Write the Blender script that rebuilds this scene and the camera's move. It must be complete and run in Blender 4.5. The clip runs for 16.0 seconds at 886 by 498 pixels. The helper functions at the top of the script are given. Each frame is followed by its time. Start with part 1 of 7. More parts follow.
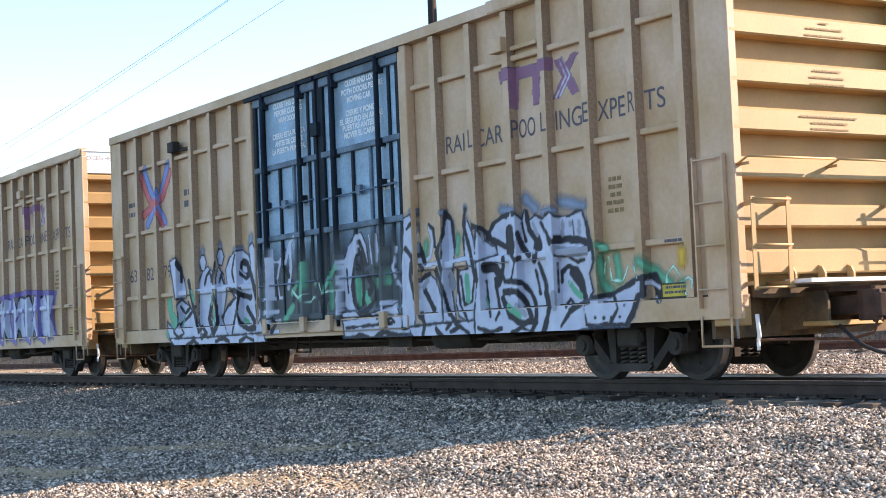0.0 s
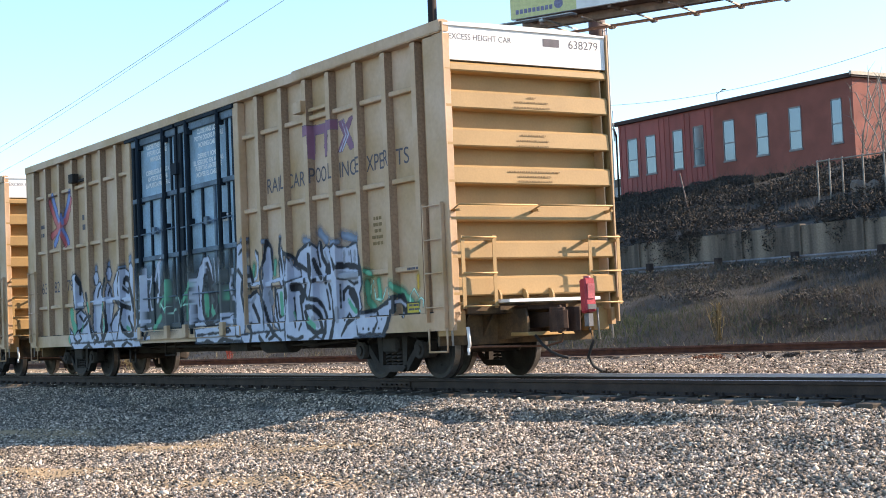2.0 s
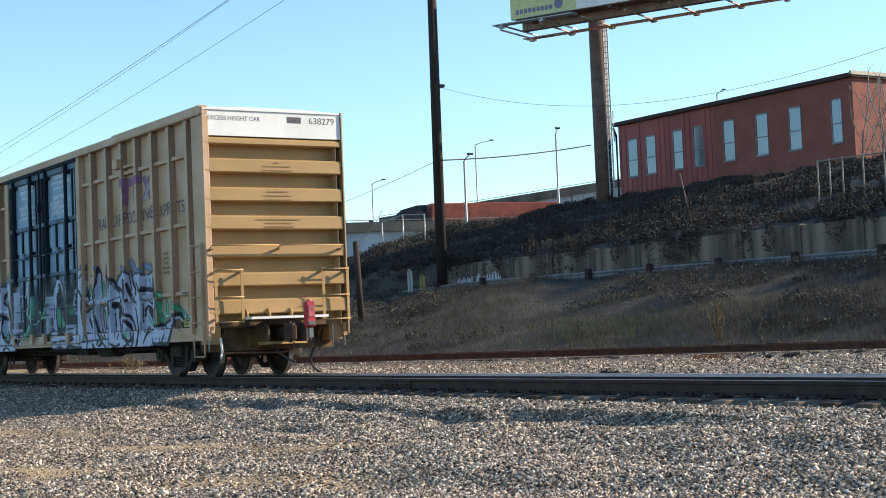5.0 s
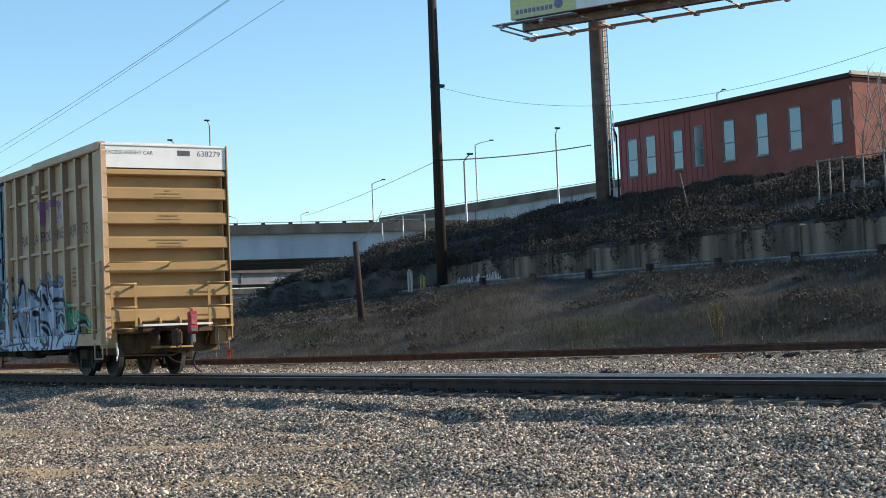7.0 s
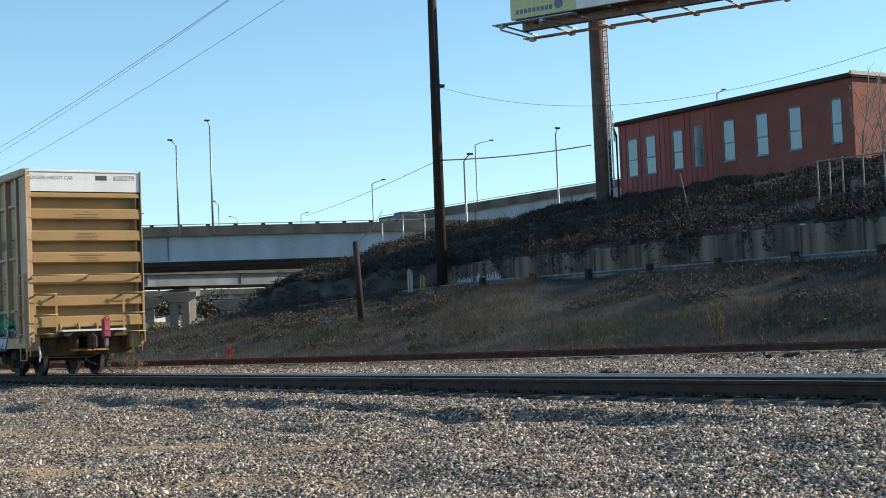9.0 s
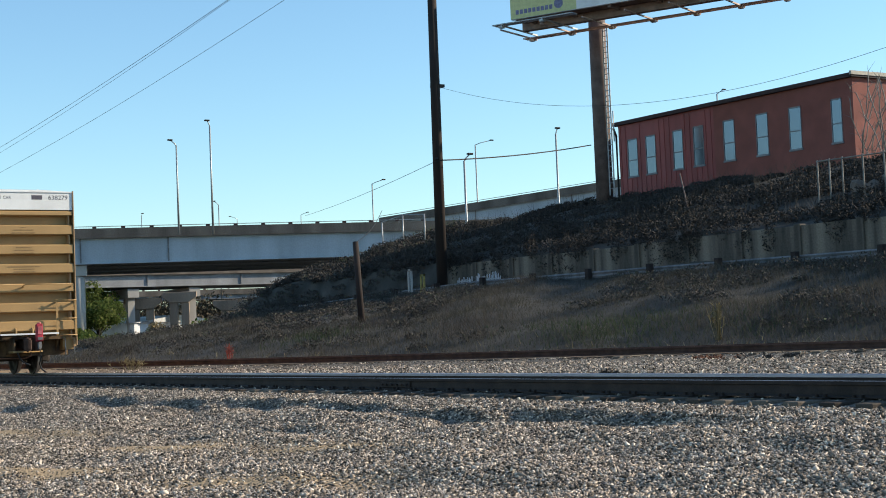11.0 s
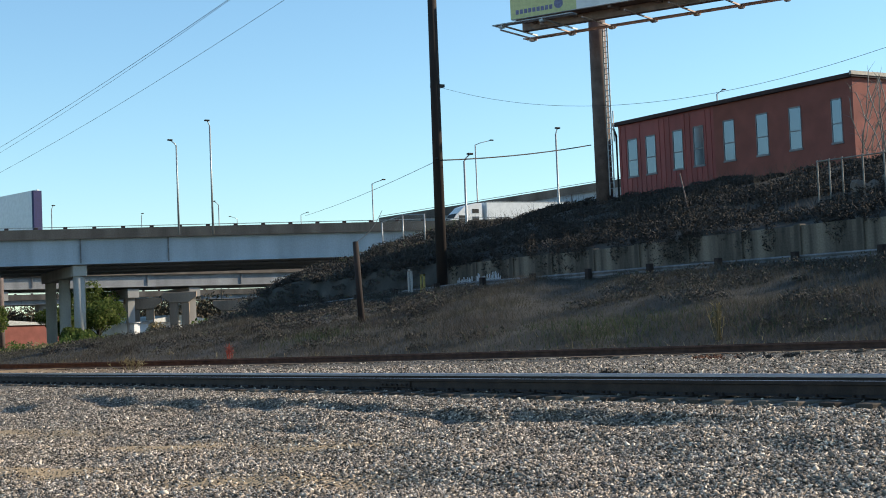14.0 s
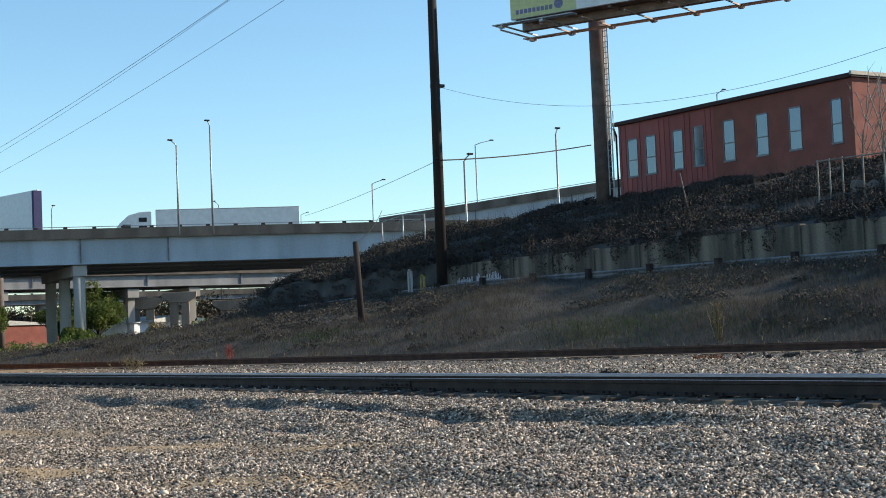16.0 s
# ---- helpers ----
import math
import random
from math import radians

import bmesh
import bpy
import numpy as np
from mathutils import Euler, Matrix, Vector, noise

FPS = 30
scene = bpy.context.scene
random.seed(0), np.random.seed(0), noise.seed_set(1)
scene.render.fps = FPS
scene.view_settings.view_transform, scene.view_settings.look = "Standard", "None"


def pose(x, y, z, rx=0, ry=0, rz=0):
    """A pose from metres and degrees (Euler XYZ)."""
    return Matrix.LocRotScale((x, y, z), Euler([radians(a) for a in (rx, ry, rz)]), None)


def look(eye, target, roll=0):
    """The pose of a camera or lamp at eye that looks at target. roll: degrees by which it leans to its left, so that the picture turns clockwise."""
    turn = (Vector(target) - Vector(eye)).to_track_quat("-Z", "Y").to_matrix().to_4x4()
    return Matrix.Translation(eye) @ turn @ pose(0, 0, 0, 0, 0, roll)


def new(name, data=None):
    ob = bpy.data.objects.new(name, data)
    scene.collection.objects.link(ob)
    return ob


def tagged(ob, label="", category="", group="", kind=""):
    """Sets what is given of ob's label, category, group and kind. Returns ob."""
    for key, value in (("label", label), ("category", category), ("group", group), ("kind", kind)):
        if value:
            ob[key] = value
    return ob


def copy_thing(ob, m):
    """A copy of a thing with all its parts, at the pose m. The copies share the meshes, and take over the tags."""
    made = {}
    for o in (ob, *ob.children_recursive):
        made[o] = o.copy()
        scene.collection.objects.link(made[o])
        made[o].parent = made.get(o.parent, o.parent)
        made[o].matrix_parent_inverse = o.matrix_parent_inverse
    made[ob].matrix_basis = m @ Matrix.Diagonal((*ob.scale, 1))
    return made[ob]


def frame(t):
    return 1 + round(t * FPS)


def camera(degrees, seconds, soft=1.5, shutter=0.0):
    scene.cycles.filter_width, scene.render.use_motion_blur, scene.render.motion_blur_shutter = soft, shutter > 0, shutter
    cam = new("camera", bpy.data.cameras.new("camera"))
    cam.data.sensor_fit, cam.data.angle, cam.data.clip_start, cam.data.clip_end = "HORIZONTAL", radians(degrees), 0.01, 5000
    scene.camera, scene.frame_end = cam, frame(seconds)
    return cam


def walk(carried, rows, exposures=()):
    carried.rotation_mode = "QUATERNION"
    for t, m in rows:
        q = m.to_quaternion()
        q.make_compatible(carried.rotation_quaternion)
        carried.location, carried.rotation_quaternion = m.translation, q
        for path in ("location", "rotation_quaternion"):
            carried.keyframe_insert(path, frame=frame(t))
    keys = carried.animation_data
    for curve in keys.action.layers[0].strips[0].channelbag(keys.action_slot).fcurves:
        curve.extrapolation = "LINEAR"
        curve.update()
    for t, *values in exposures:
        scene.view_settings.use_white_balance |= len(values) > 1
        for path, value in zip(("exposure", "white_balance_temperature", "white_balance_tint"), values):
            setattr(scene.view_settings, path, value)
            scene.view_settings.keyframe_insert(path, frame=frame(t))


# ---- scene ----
EYE = Vector((0.0, -11.876, 0.719))
PITCH, ROLL, YAW = radians(3.053), -2.393, radians(57.127)
AIM = Vector((-math.sin(YAW) * math.cos(PITCH), math.cos(YAW) * math.cos(PITCH), math.sin(PITCH)))
cam = camera(32.185, 16.0, soft=0.95)
VIEW = look(EYE, EYE + AIM * 10, ROLL)
walk(cam, [(0, VIEW), (16, VIEW)], exposures=[(0, 1.58, 7000, 24), (1, 1.44, 6950, 22), (2, 1.26, 6900, 19), (3, 1.06, 6800, 16), (4, 0.9, 6700, 14), (6.3, 0.58, 6500, 11), (9, 0.43, 6450, 10), (16, 0.42, 6400, 10)])

# ---- light: low sun behind the embankment, clear sky ----
TO_SUN = Vector((0.38, 1.0, 0.47)).normalized()
world = bpy.data.worlds.new("sky")
scene.world = world
world.use_nodes = True
wn = world.node_tree.nodes
sky = wn.new("ShaderNodeTexSky")
sky.sky_type, sky.sun_disc = "NISHITA", False
sky.sun_elevation = math.asin(TO_SUN.z)
sky.sun_rotation = math.atan2(TO_SUN.x, TO_SUN.y)
sky.air_density, sky.dust_density, sky.ozone_density = 1.0, 0.2, 3.0
haze = wn.new("ShaderNodeMix")
haze.data_type, haze.blend_type = "RGBA", "MULTIPLY"
haze.inputs[0].default_value = 1.0
haze.inputs[7].default_value = (0.87, 1.0, 0.98, 1)
world.node_tree.links.new(sky.outputs[0], haze.inputs[6])
world.node_tree.links.new(haze.outputs[2], wn["Background"].inputs[0])
wn["Background"].inputs[1].default_value = 0.15
sun = new("sun", bpy.data.lights.new("sun", "SUN"))
sun.data.energy, sun.data.angle, sun.data.color = 5.0, radians(0.5), (1.0, 0.86, 0.66)
sun.matrix_world = look(TO_SUN * 100, (0, 0, 0))


# ---- materials ----
def mat(name, col, rough=0.7, metal=0.0, var=0.25, scale=6.0, grain=60.0, bump=0.15, tint=None, streak=False, spec=0.4):
    """A surface with coarse stains and fine grain. tint: the colour of the stains."""
    m = bpy.data.materials.new(name)
    m.use_nodes = True
    n, l = m.node_tree.nodes, m.node_tree.links
    b = n["Principled BSDF"]
    b.inputs["Roughness"].default_value, b.inputs["Metallic"].default_value = rough, metal
    b.inputs["Specular IOR Level"].default_value = spec
    tc = n.new("ShaderNodeTexCoord")
    mp = n.new("ShaderNodeMapping")
    l.new(tc.outputs["Object"], mp.inputs[0])
    if streak:
        mp.inputs["Scale"].default_value = (1, 1, 0.12)
    big, small = n.new("ShaderNodeTexNoise"), n.new("ShaderNodeTexNoise")
    big.inputs["Scale"].default_value, big.inputs["Detail"].default_value = scale, 8
    small.inputs["Scale"].default_value, small.inputs["Detail"].default_value = grain, 4
    l.new(mp.outputs[0], big.inputs["Vector"])
    l.new(tc.outputs["Object"], small.inputs["Vector"])
    ramp = n.new("ShaderNodeValToRGB")
    ramp.color_ramp.elements[0].position, ramp.color_ramp.elements[1].position = 0.35, 0.68
    dark = tint or tuple(c * (1 - var * 1.6) for c in col)
    ramp.color_ramp.elements[0].color = (*dark, 1)
    ramp.color_ramp.elements[1].color = (*col, 1)
    l.new(big.outputs["Fac"], ramp.inputs[0])
    mix = n.new("ShaderNodeMix")
    mix.data_type, mix.blend_type = "RGBA", "OVERLAY"
    mix.inputs[0].default_value = min(1.0, var * 1.5)
    l.new(ramp.outputs[0], mix.inputs[6])
    l.new(small.outputs["Fac"], mix.inputs[7])
    l.new(mix.outputs[2], b.inputs["Base Color"])
    bp = n.new("ShaderNodeBump")
    bp.inputs["Strength"].default_value, bp.inputs["Distance"].default_value = bump, 0.02
    l.new(small.outputs["Fac"], bp.inputs["Height"])
    l.new(bp.outputs[0], b.inputs["Normal"])
    return m


def random_mat(name, stops, rough=0.85, island=True, bump=0.2, grain=40, thin=0.0):
    """A surface whose colour differs from piece to piece."""
    m = bpy.data.materials.new(name)
    m.use_nodes = True
    n, l = m.node_tree.nodes, m.node_tree.links
    b = n["Principled BSDF"]
    b.inputs["Roughness"].default_value = rough
    b.inputs["Specular IOR Level"].default_value = 0.1
    src = n.new("ShaderNodeNewGeometry" if island else "ShaderNodeObjectInfo")
    ramp = n.new("ShaderNodeValToRGB")
    els = ramp.color_ramp.elements
    while len(els) < len(stops):
        els.new(0.5)
    for e, (p, c) in zip(els, stops):
        e.position, e.color = p, (*c, 1)
    l.new(src.outputs["Random Per Island" if island else "Random"], ramp.inputs[0])
    tc, noi = n.new("ShaderNodeTexCoord"), n.new("ShaderNodeTexNoise")
    noi.inputs["Scale"].default_value = grain
    l.new(tc.outputs["Object"], noi.inputs["Vector"])
    mix = n.new("ShaderNodeMix")
    mix.data_type, mix.blend_type = "RGBA", "OVERLAY"
    mix.inputs[0].default_value = 0.5
    l.new(ramp.outputs[0], mix.inputs[6])
    l.new(noi.outputs["Fac"], mix.inputs[7])
    l.new(mix.outputs[2], b.inputs["Base Color"])
    bp = n.new("ShaderNodeBump")
    bp.inputs["Strength"].default_value = bump
    l.new(noi.outputs["Fac"], bp.inputs["Height"])
    l.new(bp.outputs[0], b.inputs["Normal"])
    if thin:  # leaves and blades that light shines through
        tl, ms = n.new("ShaderNodeBsdfTranslucent"), n.new("ShaderNodeMixShader")
        ms.inputs[0].default_value = thin
        l.new(mix.outputs[2], tl.inputs[0])
        l.new(b.outputs[0], ms.inputs[1])
        l.new(tl.outputs[0], ms.inputs[2])
        l.new(ms.outputs[0], n["Material Output"].inputs[0])
    return m


M_SIDE = mat("faded_tan_paint", (0.56, 0.392, 0.28), 0.6, var=0.1, scale=0.9, grain=14, bump=0.04, tint=(0.42, 0.265, 0.135))
M_END = mat("yellow_paint", (0.395, 0.244, 0.098), 0.55, var=0.1, scale=1.5, grain=30, bump=0.05)
M_WHITE = mat("white_paint", (0.78, 0.78, 0.77), 0.5, var=0.08, scale=2, grain=30, bump=0.03)
M_DOOR = mat("blue_door_paint", (0.27, 0.43, 0.57), 0.55, var=0.25, scale=1.6, grain=20, bump=0.06)
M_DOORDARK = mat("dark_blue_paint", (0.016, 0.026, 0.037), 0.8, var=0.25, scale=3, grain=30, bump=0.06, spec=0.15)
M_DOORMID = mat("grimy_blue_paint", (0.14, 0.205, 0.27), 0.65, var=0.3, scale=2, grain=25, bump=0.06, spec=0.25)
M_UNDER = mat("grimy_underframe", (0.05, 0.041, 0.035), 0.9, var=0.3, scale=3, grain=40)
M_STEEL = mat("worn_wheel_steel", (0.045, 0.037, 0.032), 0.6, 0.3, var=0.3, scale=5, grain=40)
M_TREAD = mat("bright_wheel_tread", (0.35, 0.33, 0.31), 0.35, 0.8, var=0.2, scale=8, grain=60)
M_RUST = mat("brown_rust", (0.16, 0.075, 0.045), 0.9, var=0.3, scale=5, grain=50)
M_RAIL = mat("rail_web_rust", (0.048, 0.032, 0.025), 0.85, var=0.3, scale=4, grain=50)
M_YARDWEB = mat("red_brown_rail_rust", (0.095, 0.048, 0.034), 0.9, var=0.3, scale=4, grain=50)
M_RAILTOP = mat("polished_rail_head", (0.46, 0.46, 0.52), 0.4, 0.85, var=0.12, scale=3, grain=40, bump=0.04)
M_TIE = random_mat("creosoted_tie", [(0, (0.05, 0.041, 0.034)), (0.6, (0.1, 0.082, 0.065)), (1, (0.19, 0.158, 0.125))], 0.95, island=False, bump=0.5)
M_CONC = mat("stained_concrete", (0.21, 0.175, 0.135), 0.9, var=0.35, scale=1.3, grain=14, bump=0.2, tint=(0.04, 0.034, 0.028), streak=True)
M_GIRDER = mat("pale_blue_girder_paint", (0.42, 0.47, 0.52), 0.65, var=0.15, scale=0.5, grain=8, bump=0.05, streak=True)
M_FARGIRDER = mat("grey_girder_paint", (0.30, 0.305, 0.315), 0.7, var=0.2, scale=0.5, grain=8, bump=0.05, streak=True)
M_PARAPET = mat("parapet_concrete", (0.185, 0.155, 0.13), 0.9, var=0.3, scale=0.6, grain=8, bump=0.1, streak=True)
M_PIER = mat("pier_concrete", (0.45, 0.43, 0.40), 0.9, var=0.15, scale=0.6, grain=8, bump=0.1, streak=True)
M_POLE = mat("dark_wood_pole", (0.035, 0.024, 0.02), 0.9, var=0.3, scale=3, grain=30, streak=True)
M_NAVY = mat("navy_sign_side", (0.016, 0.018, 0.1), 0.7, var=0.2)
# rust stain, and the shade on the posts' side faces put into the colour
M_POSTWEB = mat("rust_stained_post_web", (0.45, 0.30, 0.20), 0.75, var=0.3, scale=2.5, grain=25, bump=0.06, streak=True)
M_GALV = mat("galvanised_steel", (0.42, 0.43, 0.43), 0.5, 0.5, var=0.2, scale=4, grain=40)
M_WEATHERED = mat("weathered_zinc", (0.22, 0.22, 0.225), 0.8, 0.1, var=0.3, scale=2, grain=20)
M_BBPOST = mat("brown_billboard_steel", (0.16, 0.118, 0.105), 0.75, var=0.25, scale=2, grain=20)
M_BRICK = mat("painted_red_brick", (0.255, 0.088, 0.07), 0.9, var=0.14, scale=0.9, grain=30, bump=0.3)
M_REDMETAL = mat("red_ribbed_cladding", (0.31, 0.075, 0.068), 0.6, var=0.2, scale=1.5, grain=20, streak=True)
M_ROOFEDGE = mat("dark_roof_edge", (0.05, 0.03, 0.03), 0.8, var=0.2)
M_TRIM = mat("cream_window_trim", (0.5, 0.45, 0.38), 0.7, var=0.15)
M_RED = mat("red_plastic_housing", (0.42, 0.03, 0.05), 0.45, var=0.2, scale=6)
M_BLACK = mat("black_rubber", (0.02, 0.02, 0.02), 0.7, var=0.2)
M_LETTER = mat("dark_stencil_paint", (0.10, 0.095, 0.12), 0.7, var=0.2)
M_LETTERW = mat("white_stencil_paint", (0.75, 0.77, 0.78), 0.6, var=0.1)


def glass_mat():
    m = bpy.data.materials.new("window_glass")
    m.use_nodes = True
    b = m.node_tree.nodes["Principled BSDF"]
    b.inputs["Base Color"].default_value = (0.15, 0.185, 0.215, 1)
    b.inputs["Roughness"].default_value, b.inputs["Metallic"].default_value = 0.15, 0.55
    return m


M_GLASS = glass_mat()


def ground_mat():
    """Crushed-stone gravel with dusty tan patches, dry grass on the slopes."""
    m = bpy.data.materials.new("gravel_and_soil")
    m.use_nodes = True
    n, l = m.node_tree.nodes, m.node_tree.links
    b = n["Principled BSDF"]
    b.inputs["Roughness"].default_value = 0.95
    b.inputs["Specular IOR Level"].default_value = 0.145
    tc = n.new("ShaderNodeTexCoord")
    vor = n.new("ShaderNodeTexVoronoi")
    vor.inputs["Scale"].default_value = 24
    l.new(tc.outputs["Object"], vor.inputs["Vector"])
    sep = n.new("ShaderNodeSeparateColor")
    l.new(vor.outputs["Color"], sep.inputs[0])
    stone = n.new("ShaderNodeValToRGB")
    for e, (p, c) in zip(stone.color_ramp.elements, ((0.0, (0.04, 0.036, 0.03)), (1.0, (0.27, 0.235, 0.195)))):
        e.position, e.color = p, (*c, 1)
    l.new(sep.outputs[0], stone.inputs[0])
    dr = n.new("ShaderNodeAttribute")
    dr.attribute_name = "dust"
    mix = n.new("ShaderNodeMix")
    mix.data_type = "RGBA"
    l.new(dr.outputs["Fac"], mix.inputs[0])
    l.new(stone.outputs[0], mix.inputs[6])
    mix.inputs[7].default_value = (0.40, 0.285, 0.165, 1)
    soil_noise = n.new("ShaderNodeTexNoise")
    soil_noise.inputs["Scale"].default_value, soil_noise.inputs["Detail"].default_value = 0.8, 10
    l.new(tc.outputs["Object"], soil_noise.inputs["Vector"])
    soil = n.new("ShaderNodeValToRGB")
    els = soil.color_ramp.elements
    els.new(0.5)
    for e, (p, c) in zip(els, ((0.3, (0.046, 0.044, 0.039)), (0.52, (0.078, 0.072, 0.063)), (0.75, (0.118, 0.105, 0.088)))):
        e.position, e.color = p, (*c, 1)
    l.new(soil_noise.outputs["Fac"], soil.inputs[0])
    att = n.new("ShaderNodeAttribute")
    att.attribute_name = "soil"
    mix2 = n.new("ShaderNodeMix")
    mix2.data_type = "RGBA"
    l.new(att.outputs["Fac"], mix2.inputs[0])
    l.new(mix.outputs[2], mix2.inputs[6])
    l.new(soil.outputs[0], mix2.inputs[7])
    l.new(mix2.outputs[2], b.inputs["Base Color"])
    bp = n.new("ShaderNodeBump")
    bp.inputs["Strength"].default_value, bp.inputs["Distance"].default_value = 0.8, 0.03
    l.new(vor.outputs["Distance"], bp.inputs["Height"])
    bp.invert = True
    l.new(bp.outputs[0], b.inputs["Normal"])
    return m


M_GROUND = ground_mat()
M_STONE = random_mat("ballast_stone", [(0, (0.04, 0.036, 0.03)), (0.4, (0.165, 0.137, 0.11)), (0.74, (0.43, 0.35, 0.276)), (1, (0.84, 0.715, 0.58))], 0.9, bump=0.3, grain=60)
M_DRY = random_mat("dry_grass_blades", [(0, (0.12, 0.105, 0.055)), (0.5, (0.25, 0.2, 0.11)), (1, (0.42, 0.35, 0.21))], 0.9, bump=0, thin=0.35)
# darker copy of the dry grass, with the bank's shade put into its colour
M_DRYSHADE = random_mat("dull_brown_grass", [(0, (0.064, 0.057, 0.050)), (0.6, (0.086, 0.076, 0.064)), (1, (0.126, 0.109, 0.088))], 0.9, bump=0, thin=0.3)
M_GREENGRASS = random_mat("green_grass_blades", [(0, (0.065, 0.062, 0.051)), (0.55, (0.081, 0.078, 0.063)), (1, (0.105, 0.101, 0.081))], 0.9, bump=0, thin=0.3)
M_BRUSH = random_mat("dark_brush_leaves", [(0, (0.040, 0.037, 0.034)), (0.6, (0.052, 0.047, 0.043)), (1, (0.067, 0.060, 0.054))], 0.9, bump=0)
M_LEAF = random_mat("green_leaves", [(0, (0.06, 0.1, 0.025)), (0.6, (0.11, 0.15, 0.04)), (1, (0.2, 0.22, 0.075))], 0.8, bump=0, thin=0.6)


# ---- mesh helpers ----
def box(bm, x0, x1, y0, y1, z0, z1, mi=0):
    v = [bm.verts.new((x, y, z)) for x in (x0, x1) for y in (y0, y1) for z in (z0, z1)]
    for f in ((0, 1, 3, 2), (4, 6, 7, 5), (0, 4, 5, 1), (2, 3, 7, 6), (0, 2, 6, 4), (1, 5, 7, 3)):
        bm.faces.new([v[i] for i in f]).material_index = mi
    return v


def tube(bm, p0, p1, r, seg=8, r1=None, mi=0):
    """A round bar from p0 to p1."""
    p0, p1 = Vector(p0), Vector(p1)
    q = (p1 - p0).to_track_quat("Z", "Y")
    rings = []
    for p, rr in ((p0, r), (p1, r if r1 is None else r1)):
        rings.append([bm.verts.new(p + q @ Vector((rr * math.cos(a), rr * math.sin(a), 0))) for a in (2 * math.pi * k / seg for k in range(seg))])
    for k in range(seg):
        f = bm.faces.new((rings[0][k], rings[0][(k + 1) % seg], rings[1][(k + 1) % seg], rings[1][k]))
        f.smooth, f.material_index = seg > 6, mi
    for ring in (rings[0][::-1], rings[1]):
        bm.faces.new(ring).material_index = mi


def path_tube(bm, pts, r, seg=8):
    """One bent bar through points."""
    pts = [Vector(p) for p in pts]
    rings = []
    for i, p in enumerate(pts):
        q = (pts[min(i + 1, len(pts) - 1)] - pts[max(i - 1, 0)]).to_track_quat("Z", "Y")
        rings.append([bm.verts.new(p + q @ Vector((r * math.cos(a), r * math.sin(a), 0))) for a in (2 * math.pi * k / seg for k in range(seg))])
    for r0, r1 in zip(rings, rings[1:]):
        for k in range(seg):
            bm.faces.new((r0[k], r0[(k + 1) % seg], r1[(k + 1) % seg], r1[k])).smooth = True
    bm.faces.new(rings[0][::-1]), bm.faces.new(rings[-1])


def prism(bm, outline, axis, a, b, mi=0):
    """An outline in the plane across an axis, drawn out from a to b. axis 'x': outline (y, z); 'y': (x, z); 'z': (x, y)."""
    def at(p, d):
        return {"x": (d, p[0], p[1]), "y": (p[0], d, p[1]), "z": (p[0], p[1], d)}[axis]
    r0, r1 = [bm.verts.new(at(p, a)) for p in outline], [bm.verts.new(at(p, b)) for p in outline]
    n = len(outline)
    for k in range(n):
        bm.faces.new((r0[k], r0[(k + 1) % n], r1[(k + 1) % n], r1[k])).material_index = mi
    bm.faces.new(r0[::-1]).material_index = mi
    bm.faces.new(r1).material_index = mi


def bevelled(bm, w=0.01, seg=1):
    bmesh.ops.bevel(bm, geom=list(bm.edges), offset=w, segments=seg, affect="EDGES", clamp_overlap=True)
    return bm


def part(name, bm, material, parent=None, label="", at=None):
    """Links a bmesh as one mesh object under a thing or a part."""
    bmesh.ops.recalc_face_normals(bm, faces=list(bm.faces))
    me = bpy.data.meshes.new(name)
    bm.to_mesh(me)
    bm.free()
    for m in (material if isinstance(material, (list, tuple)) else (material,)):
        me.materials.append(m)
    ob = new(name, me)
    if parent:
        ob.parent = parent
    if at is not None:
        ob.matrix_basis = at
    if label:
        tagged(ob, label)
    return ob


def like(ob, m, parent=None):
    """Another part on the same mesh."""
    o = new(ob.name.split(".")[0], ob.data)
    o.parent = parent or ob.parent
    o.matrix_basis = m
    return o


def soup(name, verts, faces, material, label, category, smooth=False):
    """Countless small pieces as one mesh of kind stuff. verts (n, 3), faces (m, k)."""
    me = bpy.data.meshes.new(name)
    verts, faces = np.asarray(verts, np.float32), np.asarray(faces, np.int32)
    me.vertices.add(len(verts))
    me.vertices.foreach_set("co", verts.ravel())
    me.loops.add(faces.size)
    me.loops.foreach_set("vertex_index", faces.ravel())
    me.polygons.add(len(faces))
    me.polygons.foreach_set("loop_start", np.arange(0, faces.size, faces.shape[1], dtype=np.int32))
    me.update(calc_edges=True)
    me.validate()
    me.materials.append(material)
    return tagged(new(name, me), label, category, kind="stuff")


def thing(name, label, category, m=None, group="", kind=""):
    ob = new(name)
    ob.empty_display_size = 0.3
    if m is not None:
        ob.matrix_basis = m
    return tagged(ob, label, category, group, kind)


# ---- ground ----
def yard_track_y(x):
    """The near rail of the curved yard track."""
    return np.interp(x, [-400, -200, -120, -90, -67, -58, -50, -44, -38, -31.5, -26, -20, -12, 0, 60],
                     [2.2, 4.0, 5.6, 6.8, 8.4, 9.6, 11.0, 12.1, 13.5, 15.6, 17.6, 19.0, 20.0, 20.6, 21.0])


def smooth_noise(x, y, s, seed=0.0):
    return (np.sin(x * s + 1.3 * np.sin(y * s * 0.7 + seed) + seed) + np.sin(y * s * 1.3 + 1.7 * np.sin(x * s * 0.6 + seed * 2)) + np.sin((x + y) * s * 0.53 + seed * 3)) / 3


